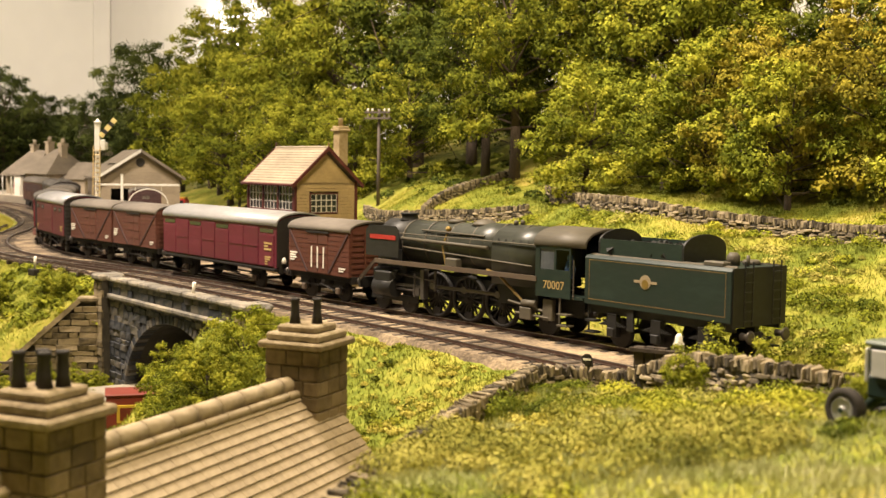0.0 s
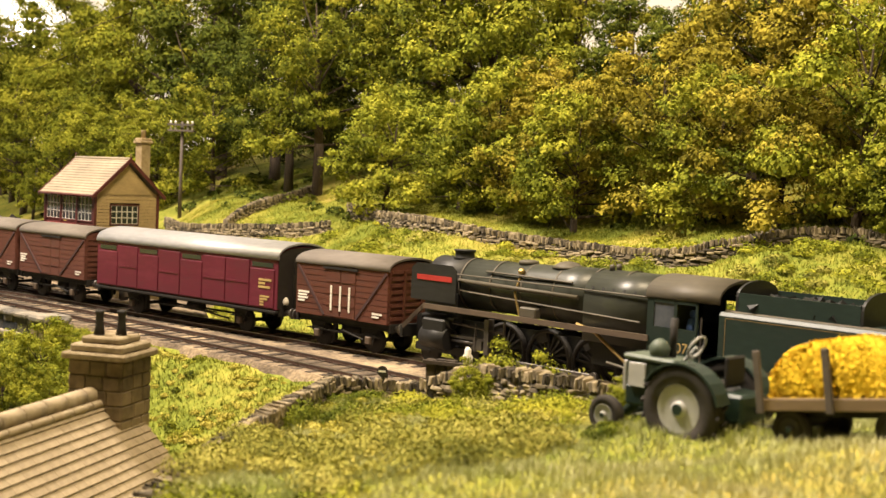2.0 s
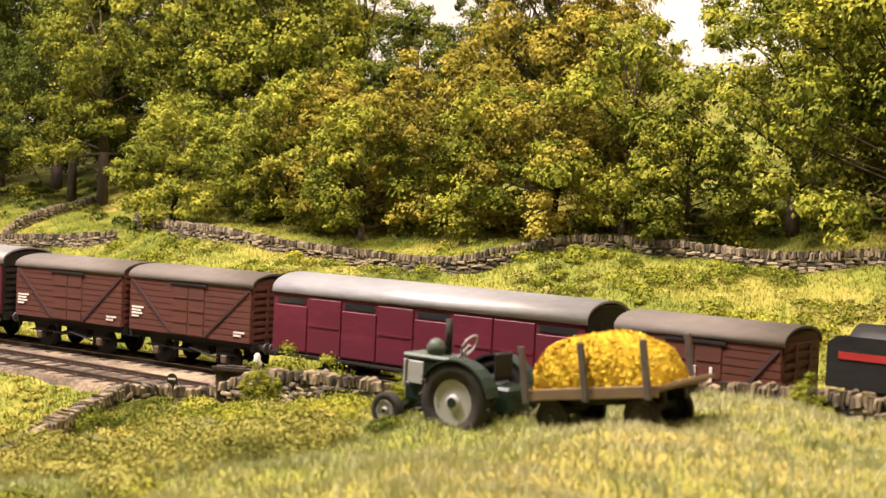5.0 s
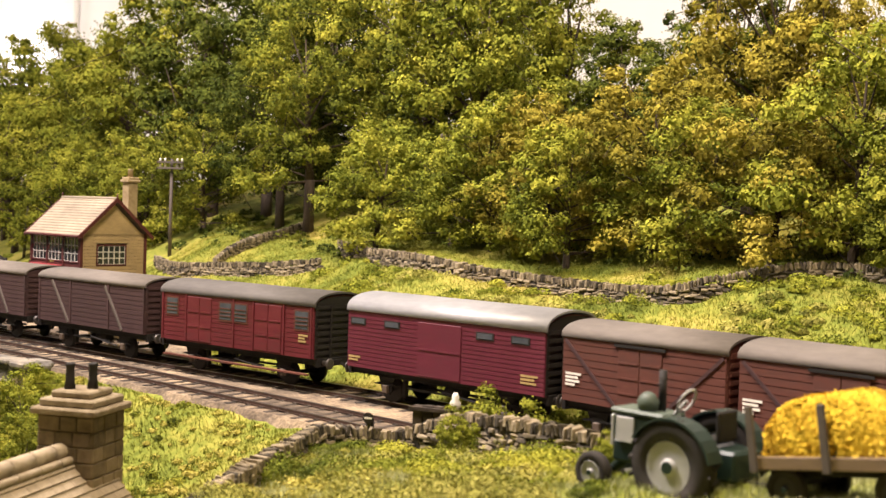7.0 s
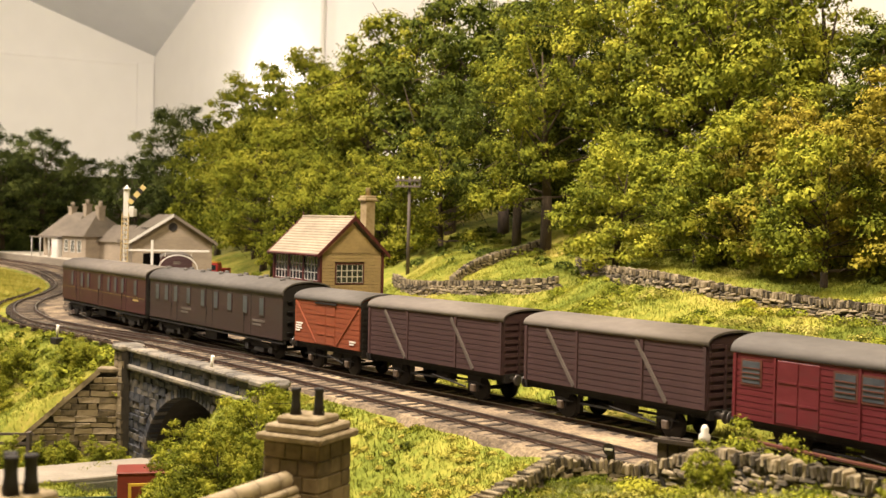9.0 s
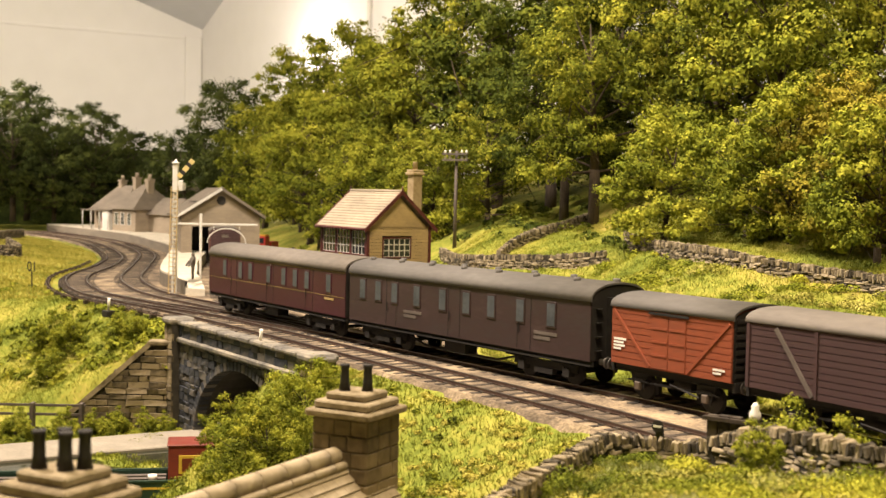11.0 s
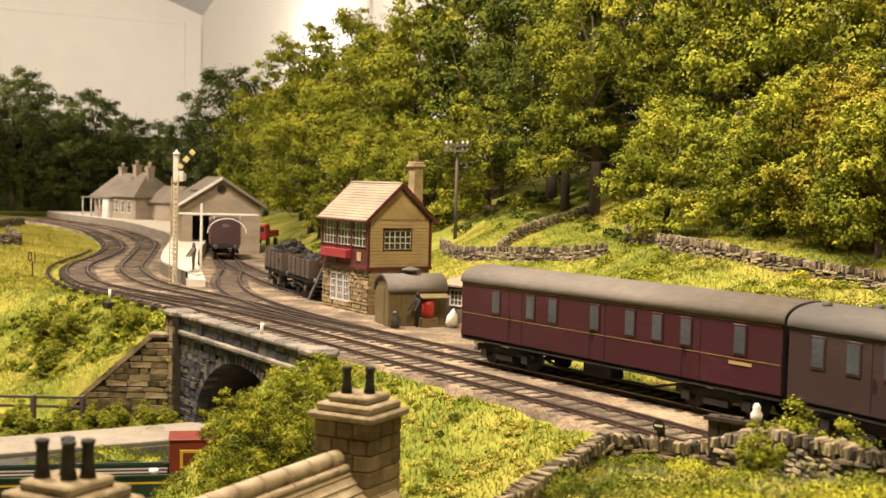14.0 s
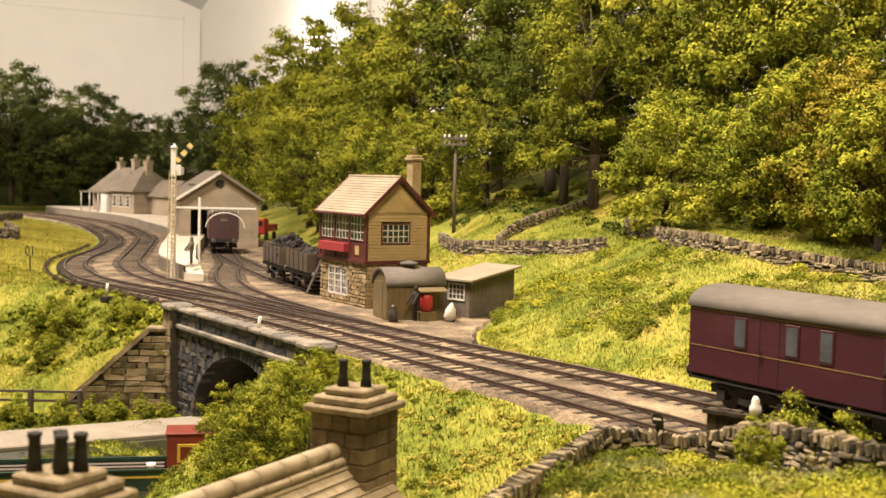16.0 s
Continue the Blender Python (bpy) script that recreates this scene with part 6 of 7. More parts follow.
    part("chimney_pot", lathe(bmesh.new(), [(0.15, 0), (0.13, 0.4), (0.15, 0.45)], (L - 0.78, D - 0.55, 8.3), n=12), "sand", stack)
    # outside steps at the far end
    st = part("stair_string", brace(bmesh.new(), -2.3, 0.0, -0.1, 2.4, 0.45, 0.2), "hut_grey", t)
    st.location = Vector((0, 0.7, 0)) * K
    for i in range(9):
        part("tread", boxes((-2.2 + 0.24 * i, 0.25, 0.2 + 0.26 * i, -1.95 + 0.24 * i, 1.15, 0.25 + 0.26 * i)), "hut_grey", t)


signal_box()


def arched_hut():
    t = thing("lamp_hut", at(-46.6, 0.7, -0.15, 84), "timber hut with curved grey roof beside the signal box", "hut")
    L, D = 3.05, 2.0
    out = [(0, 0), (0, 1.75)] + [(D / 2 - D / 2 * math.cos(math.pi * i / 10), 1.75 + 0.75 * math.sin(math.pi * i / 10)) for i in range(1, 10)] + [(D, 1.75), (D, 0)]
    part("body", extrude(bmesh.new(), out, "x", 0, L), "hut_timber", t)
    for i in range(10):
        part("board", boxes((0.03 + 0.305 * i, -0.03, 0, 0.305 + 0.3 * i, 0.02, 1.78)), "hut_timber", t)
    for i in range(8):
        part("board", boxes((-0.03, 0.03 + 0.245 * i, 0, 0.02, 0.265 + 0.245 * i, 1.85)), "hut_timber", t)
    part("door", boxes((-0.07, 0.6, 0, -0.02, 1.4, 1.9), bevel=0.01), "hut_timber", t, "plain weathered plank door")
    arcs = [(D / 2 - (D / 2 + 0.12) * math.cos(math.pi * i / 14), 1.72 + 0.87 * math.sin(math.pi * i / 14)) for i in range(15)]
    inn = [(D / 2 - (D / 2 + 0.05) * math.cos(math.pi * i / 14), 1.68 + 0.8 * math.sin(math.pi * i / 14)) for i in range(15)]
    part("roof", extrude(bmesh.new(), arcs + inn[::-1], "x", -0.12, L + 0.12, True), "roof_grey", t, "curved grey roof")
    part("vent", lathe(bmesh.new(), [(0.3, 0), (0.3, 0.2), (0.5, 0.24), (0.45, 0.32), (0.1, 0.42)], (L / 2, D / 2, 2.5), n=16), "roof_dark", t)
    part("canopy", extrude(bmesh.new(), [(-0.7, 1.42), (0.0, 1.6), (0.0, 1.66), (-0.7, 1.48)], "x", 1.5, L), "hut_timber", t)


def lean_to_hut():
    t = thing("platelayers_hut", at(-48.0, 4.5, -0.15, 20), "grey timber platelayers hut with flat pale roof", "hut")
    L, D = 2.05, 3.7
    part("body", extrude(bmesh.new(), [(0, 0), (0, 1.95), (D, 2.5), (D, 0)], "x", 0, L), "hut_grey", t)
    for i in range(7):
        part("board", boxes((0.02 + 0.29 * i, -0.03, 0, 0.29 + 0.29 * i, 0.02, 1.9)), "hut_grey", t)
    for i in range(12):
        part("board", boxes((L - 0.02, 0.02 + 0.3 * i, 0, L + 0.03, 0.3 + 0.3 * i, 1.95)), "hut_grey", t)
    sash(t, at(1.15, -0.03, 0.85), 1.15, 0.9, 4, 3, "window_white")
    part("roof", extrude(bmesh.new(), [(-0.3, 1.98), (D + 0.2, 2.58), (D + 0.2, 2.48), (-0.3, 1.88)], "x", -0.25, L + 0.35), "box_roof", t, "flat pale felt roof")
    part("downpipe", tube(bmesh.new(), (-0.1, -0.1, 0), (-0.1, -0.1, 1.95), 0.05, n=8), "window_white", t)


arched_hut()
lean_to_hut()


def figure(x, y, z, rz, coat, label, h=1.75):
    """A small painted railway figurine, as one plain mesh."""
    bm = bmesh.new()
    k = h / 1.75
    lathe(bm, [(0.07, 0), (0.11, 0.8), (0.15, 0.95), (0.18, 1.35), (0.1, 1.48), (0.07, 1.5), (0.11, 1.56), (0.11, 1.68), (0.06, 1.75)], n=10)
    tube(bm, (-0.2, 0, 1.38), (-0.28, -0.4, 0.85), 0.06, n=6)
    tube(bm, (0.2, 0, 1.38), (0.28, -0.4, 0.85), 0.06, n=6)
    bmesh.ops.scale(bm, vec=(k, k, k), verts=bm.verts)
    o = part("figurine", bm, coat)
    o.matrix_world = Matrix.Translation(Vector((x, y, z)) * K) @ pose(0, 0, 0, 0, 0, rz)
    return tagged(o, label, "figurine", "small painted figurines")


figure(-45.9, 1.95, -0.15, 10, "end_black", "dark painted figurine standing before the huts")
figure(-71.5, -1.6, 0.9, 0, "end_black", "dark painted figurine at the platform end")
figure(-70.6, -1.9, 0.9, 0, "hut_grey", "grey painted figurine at the platform end")


def clutter():
    t = thing("sleeper_fence", at(-16.0, -3.7, -0.3, 24), "short fence of dark upright old sleepers beside the track", "fence")
    rnd = random.Random(12)
    for i in range(9):
        part("sleeper_post", boxes((-1.5 + 0.33 * i, -0.1, 0, -1.2 + 0.33 * i, 0.1, 1.45 + rnd.uniform(-0.06, 0.06)), bevel=0.02), "sleeper", t)
    part("fence_rail", boxes((-1.6, -0.18, 1.3, 1.6, -0.1, 1.42), bevel=0.01), "sleeper", t)
    g = thing("signal_lamp", at(-16.1, -3.85, 1.12), "small white lamp casing on the sleeper fence", "lamp")
    part("lamp_body", lathe(bmesh.new(), [(0.1, 0), (0.16, 0.08), (0.16, 0.22), (0.1, 0.3), (0.11, 0.4), (0.05, 0.5)], n=12), "white_paint", g)
    g = thing("ground_signal", at(-18.95, -4.65, -0.25, 30), "dark ground disc signal with small white disc beside the track", "ground signal")
    part("signal_body", boxes((-0.1, -0.1, 0, 0.1, 0.1, 0.75), bevel=0.03), "end_black", g)
    part("signal_disc", lathe(bmesh.new(), [(0.17, 0), (0.17, 0.03)], (0, -0.16, 0.82), (0, -1, 0), 16), "end_black", g)
    part("signal_plate", boxes((-0.12, -0.2, 0.79, 0.12, -0.19, 0.85)), "white_paint", g)
    part("signal_stem", tube(bmesh.new(), (0, -0.1, 0.5), (0, -0.1, 0.9), 0.06, n=8), "end_black", g)
    churn = tagged(part("milk_churn", lathe(bmesh.new(), [(0.22, 0), (0.24, 0.5), (0.14, 0.7), (0.18, 0.78), (0.05, 0.84)], n=14), "steel"), "small grey milk churn beside the hut", "milk churn")
    churn.location = Vector((-46.0, 0.75, -0.15)) * K
    barrel = tagged(part("oil_drum", lathe(bmesh.new(), [(0.3, 0), (0.33, 0.3), (0.33, 0.6), (0.3, 0.85)], n=16), "red_plate"), "red oil drum under the hut canopy", "drum")
    barrel.location = Vector((-46.0, 2.6, 0.3)) * K
    crate = thing("crate", at(-46.0, 2.6, -0.15, 84), "weathered wooden crate carrying a red drum", "crate")
    for i in range(4):
        part("slat", boxes((-0.45, -0.3, 0.11 * i, 0.45, 0.3, 0.1 + 0.11 * i)), "hut_timber", crate)
    sack = lathe(bmesh.new(), [(0.2, 0), (0.32, 0.2), (0.26, 0.6), (0.1, 0.85), (0.04, 0.95)], n=12)
    for v in sack.verts:
        v.co.x += 0.25 * v.co.z
    s = tagged(part("sack", sack, "white_paint"), "full white sack leaning by the hut", "sack")
    s.location = Vector((-45.4, 3.6, -0.15)) * K
    for x, y, w in ((-42.6, -7.6, 0.5), (-59.2, -10.2, 0.5)):
        g = thing("ground_lever", at(x, y, -0.25, 15), "point lever with white handle beside the track", "point lever")
        part("lever_base", boxes((-0.3, -0.25, 0, 0.3, 0.25, 0.35), bevel=0.03), "end_black", g)
        part("lever_handle", tube(bmesh.new(), (0, 0, 0.3), (0.25, -0.1, 1.05), 0.06, 0.08, 8), "white_paint", g)


clutter()

# ---- station, goods shed and signal ----
paint("platform_top", (0.55, 0.5, 0.41), 0.9, 0.3)
paint("platform_face", (0.2, 0.17, 0.13), 0.9, 0.6)
paint("slate_grey", (0.17, 0.142, 0.11), 0.8, 0.6)
paint("shed_stone", (0.27, 0.22, 0.16), 0.85, 0.5)
paint("lorry_yellow", (0.5, 0.26, 0.03), 0.5, 0.3)


def platform():
    edge = Line([(-190, 11.6), (-165, 14.2), (-150, 14.4), (-135, 12.9), (-118, 10.5), (-100, 4.9), (-90, 1.6), (-80, -1.35), (-75, -1.9), (-70.5, -2.4)])
    back = Line([(-190, 19), (-165, 22), (-150, 21), (-135, 18.5), (-118, 14.6), (-100, 8.3), (-90, 4.6), (-80, 1.4), (-75, -0.2), (-69.5, -1.4)])
    v, q = [], []
    n = 80
    for i in range(n + 1):
        a, b = edge.at(edge.s[-1] * i / n), back.at(back.s[-1] * i / n)
        top = 0.9 if i < n - 2 else 0.9 - 0.3 * (i - n + 2)
        for p, z in ((a, -0.3), (a, top), (a + (b - a) * 0.08, top + 0.004), (b, top), (b, -0.3)):
            v.append((p[0], p[1], z))
    for i in range(n):
        for k in range(4):
            j = 5 * i + k
            q.append((j, j + 5, j + 6, j + 1))
    q.append(tuple(range(5 * n, 5 * n + 5)))
    o = part_of("platform", mesh_from("platform", v, q), "platform_top")
    tagged(o, "pale paved station platform curving along the line", "platform", kind="structure")
    v, q = [], []
    for i in range(n + 1):
        a = edge.at(edge.s[-1] * i / n)
        for z, o in ((-0.3, -0.06), (0.78, -0.06), (0.78, 0.1), (-0.3, 0.1)):
            v.append((a[0], a[1] + o, z))
    for i in range(n):
        for k in range(3):
            j = 4 * i + k
            q.append((j, j + 4, j + 5, j + 1))
    o = part_of("platform_edge_wall", mesh_from("platform_edge_wall", v, q), "platform_face")
    tagged(o, "dark stone platform face", "wall", kind="structure")


platform()


def hipped(bm, x0, y0, x1, y1, z0, z1, inset):
    a = [bm.verts.new(p) for p in ((x0, y0, z0), (x1, y0, z0), (x1, y1, z0), (x0, y1, z0))]
    ym = (y0 + y1) / 2
    r = [bm.verts.new((x0 + inset, ym, z1)), bm.verts.new((x1 - inset, ym, z1))]
    for f in ((a[0], a[1], r[1], r[0]), (a[1], a[2], r[1]), (a[2], a[3], r[0], r[1]), (a[3], a[0], r[0])):
        bm.faces.new(f)
    bm.faces.new(a[::-1])
    return bm


def station():
    t = thing("station_building", at(-163.5, 16.8, 0.85, 12), "stone station building with slate roofs and tall chimneys", "station building")
    part("wall", boxes((-9, 0, 0, 0, 6, 3.0), (0, -1.5, 0, 7, 5, 3.2), (7, 0.5, 0, 13, 5, 2.6)), "shed_stone", t)
    bm = hipped(bmesh.new(), -0.5, -2.1, 7.5, 5.6, 3.1, 6.6, 3.2)
    hipped(bm, -9.6, -0.6, 0.4, 6.5, 2.9, 6.4, 2.5)
    hipped(bm, 6.8, 0.0, 13.6, 5.5, 2.5, 4.8, 0.3)
    part("roof", bm, "slate_grey", t, "grey slate roof")
    for x, y, h in ((-6, 3, 7.0), (-1.5, 3, 7.4), (0.5, 4, 7.2), (5.0, 1.6, 6.9)):
        c = part("chimney", boxes((x - 0.5, y - 0.45, 4, x + 0.5, y + 0.45, h), (x - 0.6, y - 0.55, h, x + 0.6, y + 0.55, h + 0.25), bevel=0.03), "shed_stone", t)
        for dx in (-0.25, 0.25):
            part("chimney_pot", tube(bmesh.new(), (x + dx, y, h + 0.2), (x + dx, y, h + 0.9), 0.16, 0.13, 10), "shed_stone", c)
    for x in (1.3, 3.2, 5.2):
        sash(t, at(x, -1.52, 0.9), 1.1, 1.7, 2, 3, "window_white")
    for x in (-7, -5, -3):
        sash(t, at(x, -0.02, 0.9), 1.0, 1.6, 2, 3, "window_white")
    part("awning", boxes((-9, -2.2, 2.7, 0, 0.0, 2.85), bevel=0.02), "slate_grey", t)
    for x in (-8.6, -5.8, -3.0, -0.4):
        part("awning_post", tube(bmesh.new(), (x, -2.0, 0), (x, -2.0, 2.7), 0.09, n=8), "window_white", t)
    part("end_bay", boxes((-2.2, -2.0, 0, -0.2, -0.02, 2.65), bevel=0.02), "window_white", t, "white boarded bay")
    part("poster_board", boxes((-6.4, -0.12, 0.6, -4.2, -0.04, 2.2)), "sign_red", t, "red poster board")
    f = thing("platform_fence", at(0, 0, 0.85), "brown timber fence curving along the back of the platform", "fence")
    back = Line([(-150, 21), (-135, 18.5), (-118, 14.6), (-104, 9.8)])
    me = bpy.data.meshes.new("panel")
    bm = boxes((-0.82, -0.04, 0.1, 0.82, 0.04, 1.35), (-0.85, -0.1, 0, -0.72, 0.1, 1.5), (-0.82, -0.08, 0.4, 0.82, -0.04, 0.52), (-0.82, -0.08, 1.0, 0.82, -0.04, 1.12), bevel=0.015)
    bm.to_mesh(me)
    bm.free()
    for s in np.arange(1, back.s[-1] - 1, 1.7):
        q = back.at(s)
        o = part_of("panel", me, "hut_timber", f)
        m = at(q[0], q[1] - 0.35, 0, back.turn(s))
        o.matrix_local = Matrix.Translation(m.translation * K) @ m.to_3x3().to_4x4()
    h = thing("far_house", at(-214, 36, 4.2, 25), "distant grey stone house with white windows", "house")
    part("wall", boxes((-5, 0, 0, 5, 6, 5.2)), "platform_face", h)
    part("roof", hipped(bmesh.new(), -5.4, -0.4, 5.4, 6.4, 5.2, 8.2, 1.0), "slate_grey", h)
    for x in (-3.6, -1.2, 1.2, 3.6):
        for z in (0.8, 3.2):
            sash(h, at(x, -0.02, z), 0.9, 1.3, 2, 2, "window_white")


station()


def goods_shed():
    t = thing("goods_shed", at(-103.4, 7.2, -0.2, 78), "grey stone goods shed with slated roof and open door", "goods shed")
    # local -y faces the yard end; gable seen end on
    W, L, ze, zr = 7.4, 13.0, 4.8, 7.3
    for y in (0.0, L - 0.4):
        bm = bmesh.new()
        pts = [(0, 0), (1.0, 0), (1.0, 3.6), (4.4, 3.6), (4.4, 0), (W, 0), (W, ze), (W / 2, zr - 0.1), (0, ze)]
        extrude(bm, pts, "y", y, y + 0.4)
        part("gable_wall", bm, "shed_stone", t)
    for x in (0.0, W - 0.4):
        part("side_wall", boxes((x, 0.4, 0, x + 0.4, L - 0.4, ze)), "shed_stone", t)
    for s in (-1, 1):
        run = W / 2 + 0.4
        bm = extrude(bmesh.new(), [(W / 2, zr), (W / 2 + s * run, ze - 0.2), (W / 2 + s * run, ze - 0.38), (W / 2, zr - 0.2)], "y", -0.5, L + 0.4)
        part("roof_slope", bm, "slate_grey", t)
        bm = extrude(bmesh.new(), [(W / 2, zr + 0.06), (W / 2 + s * (run + 0.05), ze - 0.14), (W / 2 + s * (run + 0.05), ze - 0.42), (W / 2, zr - 0.25)], "y", -0.62, -0.5)
        part("bargeboard", bm, "window_white" if s < 0 else "slate_grey", t)
    part("skylight", boxes((1.4, 2, 5.9, 3.0, 8, 5.98)), "window", t).rotation_euler = (0, 0, 0)
    part("round_window", lathe(bmesh.new(), [(0.42, 0), (0.42, 0.05)], (W / 2, -0.02, 6.1), (0, -1, 0), 18), "end_black", t, "round dark gable window")
    part("panel", boxes((5.0, -0.05, 0, 6.9, 0.0, 3.4)), "shed_stone", t)
    # Black sheet added across the shed in place of its dim depth.
    part("inside", boxes((0.5, 4, 0, W - 0.5, 4.1, ze)), "end_black", t)


goods_shed()


def stabled_van():
    t = thing("stabled_van", at(-96.3, 9.0, 0, -17), "dark brown van standing at the goods shed", "goods van")
    keep = len(AXLES)
    chassis(t, 6, 3.2)
    del AXLES[keep:]
    body_part(t, -3, 3, 1.3, 1.18, 3.2, 3.6, "bauxite", 9, "soot_brown")
    roof_part(t, -3, 3, 1.3, 3.2, 3.63, "roof_grey")
    part("end_label", boxes((3.03, -0.3, 2.75, 3.06, 0.3, 3.0)), "hut_grey", t)


stabled_van()


def coal_wagon(x, y, rz, label, load):
    t = thing("coal_wagon", at(x, y, 0, rz), label, "coal wagon", "coal wagons in the siding")
    keep = len(AXLES)
    chassis(t, 4.9, 2.8)
    del AXLES[keep:]
    h, w = 2.4, 1.2
    for s in (-1, 1):
        for i in range(5):
            part("plank", boxes((-h, s * w - 0.04, 1.2 + 0.22 * i, h, s * w + 0.04, 1.405 + 0.22 * i), bevel=0.01), "loco_brown", t)
        for i in range(5):
            part("end_plank", boxes((s * h - 0.04, -w + 0.04, 1.2 + 0.22 * i, s * h + 0.04, w - 0.04, 1.405 + 0.22 * i)), "loco_brown", t)
    part("floor", boxes((-h, -w, 1.15, h, w, 1.2)), "loco_brown", t)
    for x0 in (-1.6, -0.6, 0.6, 1.6):
        irons("strap", t, "frame_black", x0, 1.15, x0, 2.32, w + 0.04, 0.1)
    rnd = np.random.default_rng(int(abs(x)))
    bm = bmesh.new()
    for i in range(170):
        a, b = rnd.uniform(-h + 0.15, h - 0.15), rnd.uniform(-w + 0.15, w - 0.15)
        z = 1.75 + load * (1 - (b / w) ** 2) * (1 - (a / h) ** 2) + rnd.uniform(-0.08, 0.08)
        r = rnd.uniform(0.1, 0.2)
        box(bm, -r, -r, -r, r, r, r, m=Matrix.Translation((a, b, z)) @ Euler(rnd.uniform(0, 3, 3)).to_matrix().to_4x4())
    part("coal", bm, "end_black", t, "heaped black coal")


coal_wagon(-61.5, 3.15, -7, "brown planked coal wagon with heaped coal", 0.6)
coal_wagon(-67.2, 3.7, -8, "brown planked coal wagon heaped high with coal", 1.1)


def lorry():
    t = thing("lorry", at(-114.5, 18.9, -0.2, 142), "small red and yellow lorry beside the goods shed", "lorry")
    part("cab", boxes((0, -0.9, 0.6, 1.6, 0.9, 2.2), bevel=0.1), "red_plate", t)
    part("cab_roof", boxes((0.1, -0.85, 2.2, 1.5, 0.85, 2.4), bevel=0.08), "lorry_yellow", t)
    part("windscreen", boxes((-0.02, -0.7, 1.5, 0.05, 0.7, 2.05)), "window", t)
    part("body", boxes((1.7, -1.0, 0.9, 4.6, 1.0, 1.6), bevel=0.04), "red_plate", t)
    for x in (0.8, 3.6):
        for y in (-0.9, 0.9):
            part("wheel", lathe(bmesh.new(), [(0.42, -0.12), (0.42, 0.12)], (x, y, 0.42), (0, 1, 0), 14), "end_black", t)


lorry()


paint("arm_yellow", (0.55, 0.44, 0.18), 0.5, 0.4)


def signal():
    t = thing("semaphore_signal", at(-71.4, -2.9, 0.35, 60), "white lattice-post semaphore signal with yellow arm raised", "railway signal")
    H = 8.3
    bm = bmesh.new()
    for x in (-0.12, 0.12):
        for y in (-0.12, 0.12):
            box(bm, x - 0.03, y - 0.03, -0.4, x + 0.03, y + 0.03, H - 2.0)
    z = 0.1
    while z < H - 2.1:
        for a, b in (((-0.12, -0.12), (0.12, -0.12)), ((-0.12, 0.12), (0.12, 0.12)), ((-0.12, -0.12), (-0.12, 0.12)), ((0.12, -0.12), (0.12, 0.12))):
            tube(bm, (*a, z), (*b, z + 0.32), 0.018, n=4)
            tube(bm, (*b, z), (*a, z + 0.32), 0.018, n=4)
        z += 0.32
    part("lattice_post", bm, "window_white", t, "white lattice post")
    part("post_head", boxes((-0.18, -0.17, H - 2.0, 0.18, 0.17, H - 0.1), bevel=0.03), "window_white", t)
    part("post_cap", lathe(bmesh.new(), [(0.26, 0), (0.26, 0.08), (0.1, 0.16), (0.04, 0.3)], (0, 0, H - 0.1), n=12), "window_white", t)
    bm = boxes((0.25, -0.26, -0.14, 1.75, -0.2, 0.2), bevel=0.01)
    arm = part("arm", bm, "arm_yellow", t, "yellow arm with black chevron")
    arm.matrix_local = Matrix.Translation(Vector((0.1, 0, H - 1.2)) * K) @ pose(0, 0, 0, 0, -50, 0)
    for x in (0.55, 1.2):
        part("arm_band", boxes((x, -0.275, -0.145, x + 0.26, -0.185, 0.205)), "end_black", arm)
    part("spectacle", boxes((0.2, -0.25, H - 1.9, 0.55, -0.15, H - 1.2), bevel=0.03), "window_white", t)
    part("lamp", boxes((0.35, -0.1, H - 1.85, 0.65, 0.2, H - 1.35), bevel=0.04), "window_white", t)
    bm = bmesh.new()
    for x in (-0.22, 0.22):
        tube(bm, (x, -0.75, -0.4), (x, -0.3, H - 1.6), 0.03, n=5)
    for i in range(24):
        f = i / 24
        tube(bm, (-0.22, -0.75 + 0.45 * f, -0.4 + (H - 1.2) * f), (0.22, -0.75 + 0.45 * f, -0.4 + (H - 1.2) * f), 0.025, n=4)
    part("ladder", bm, "cream_line", t)


signal()


def loading_gauge():
    t = thing("loading_gauge", at(-84.3, 3.0, -0.2, -22), "white post loading gauge arching over the siding", "loading gauge")
    part("post", boxes((-0.1, -0.1, 0, 0.1, 0.1, 5.2), bevel=0.02), "window_white", t)
    part("arm", boxes((-0.08, -2.0, 4.3, 0.08, 4.4, 4.45), bevel=0.02), "window_white", t)
    bm = bmesh.new()
    pts = [(0, 2.0 - 1.5 * math.cos(math.pi * i / 12), 2.9 + 1.15 * math.sin(math.pi * i / 12)) for i in range(13)]
    for a, b in zip(pts, pts[1:]):
        tube(bm, a, b, 0.05, n=6)
    for y in (1.0, 3.0):
        tube(bm, (0, y, 3.9), (0, y, 4.35), 0.02, n=4)
    part("hoop", bm, "window_white", t)


loading_gauge()


def speed_sign():
    t = thing("speed_sign", at(-77.3, -11.0, -0.3, 210), "black cut-out speed sign on a thin post, seen from behind", "sign")
    part("post", tube(bmesh.new(), (0, 0, 0), (0, 0, 1.4), 0.045, n=6), "end_black", t)
    lettering("10", 1.0, t, pose(0, 0, 1.35, 90, 0, 0), "end_black")


speed_sign()


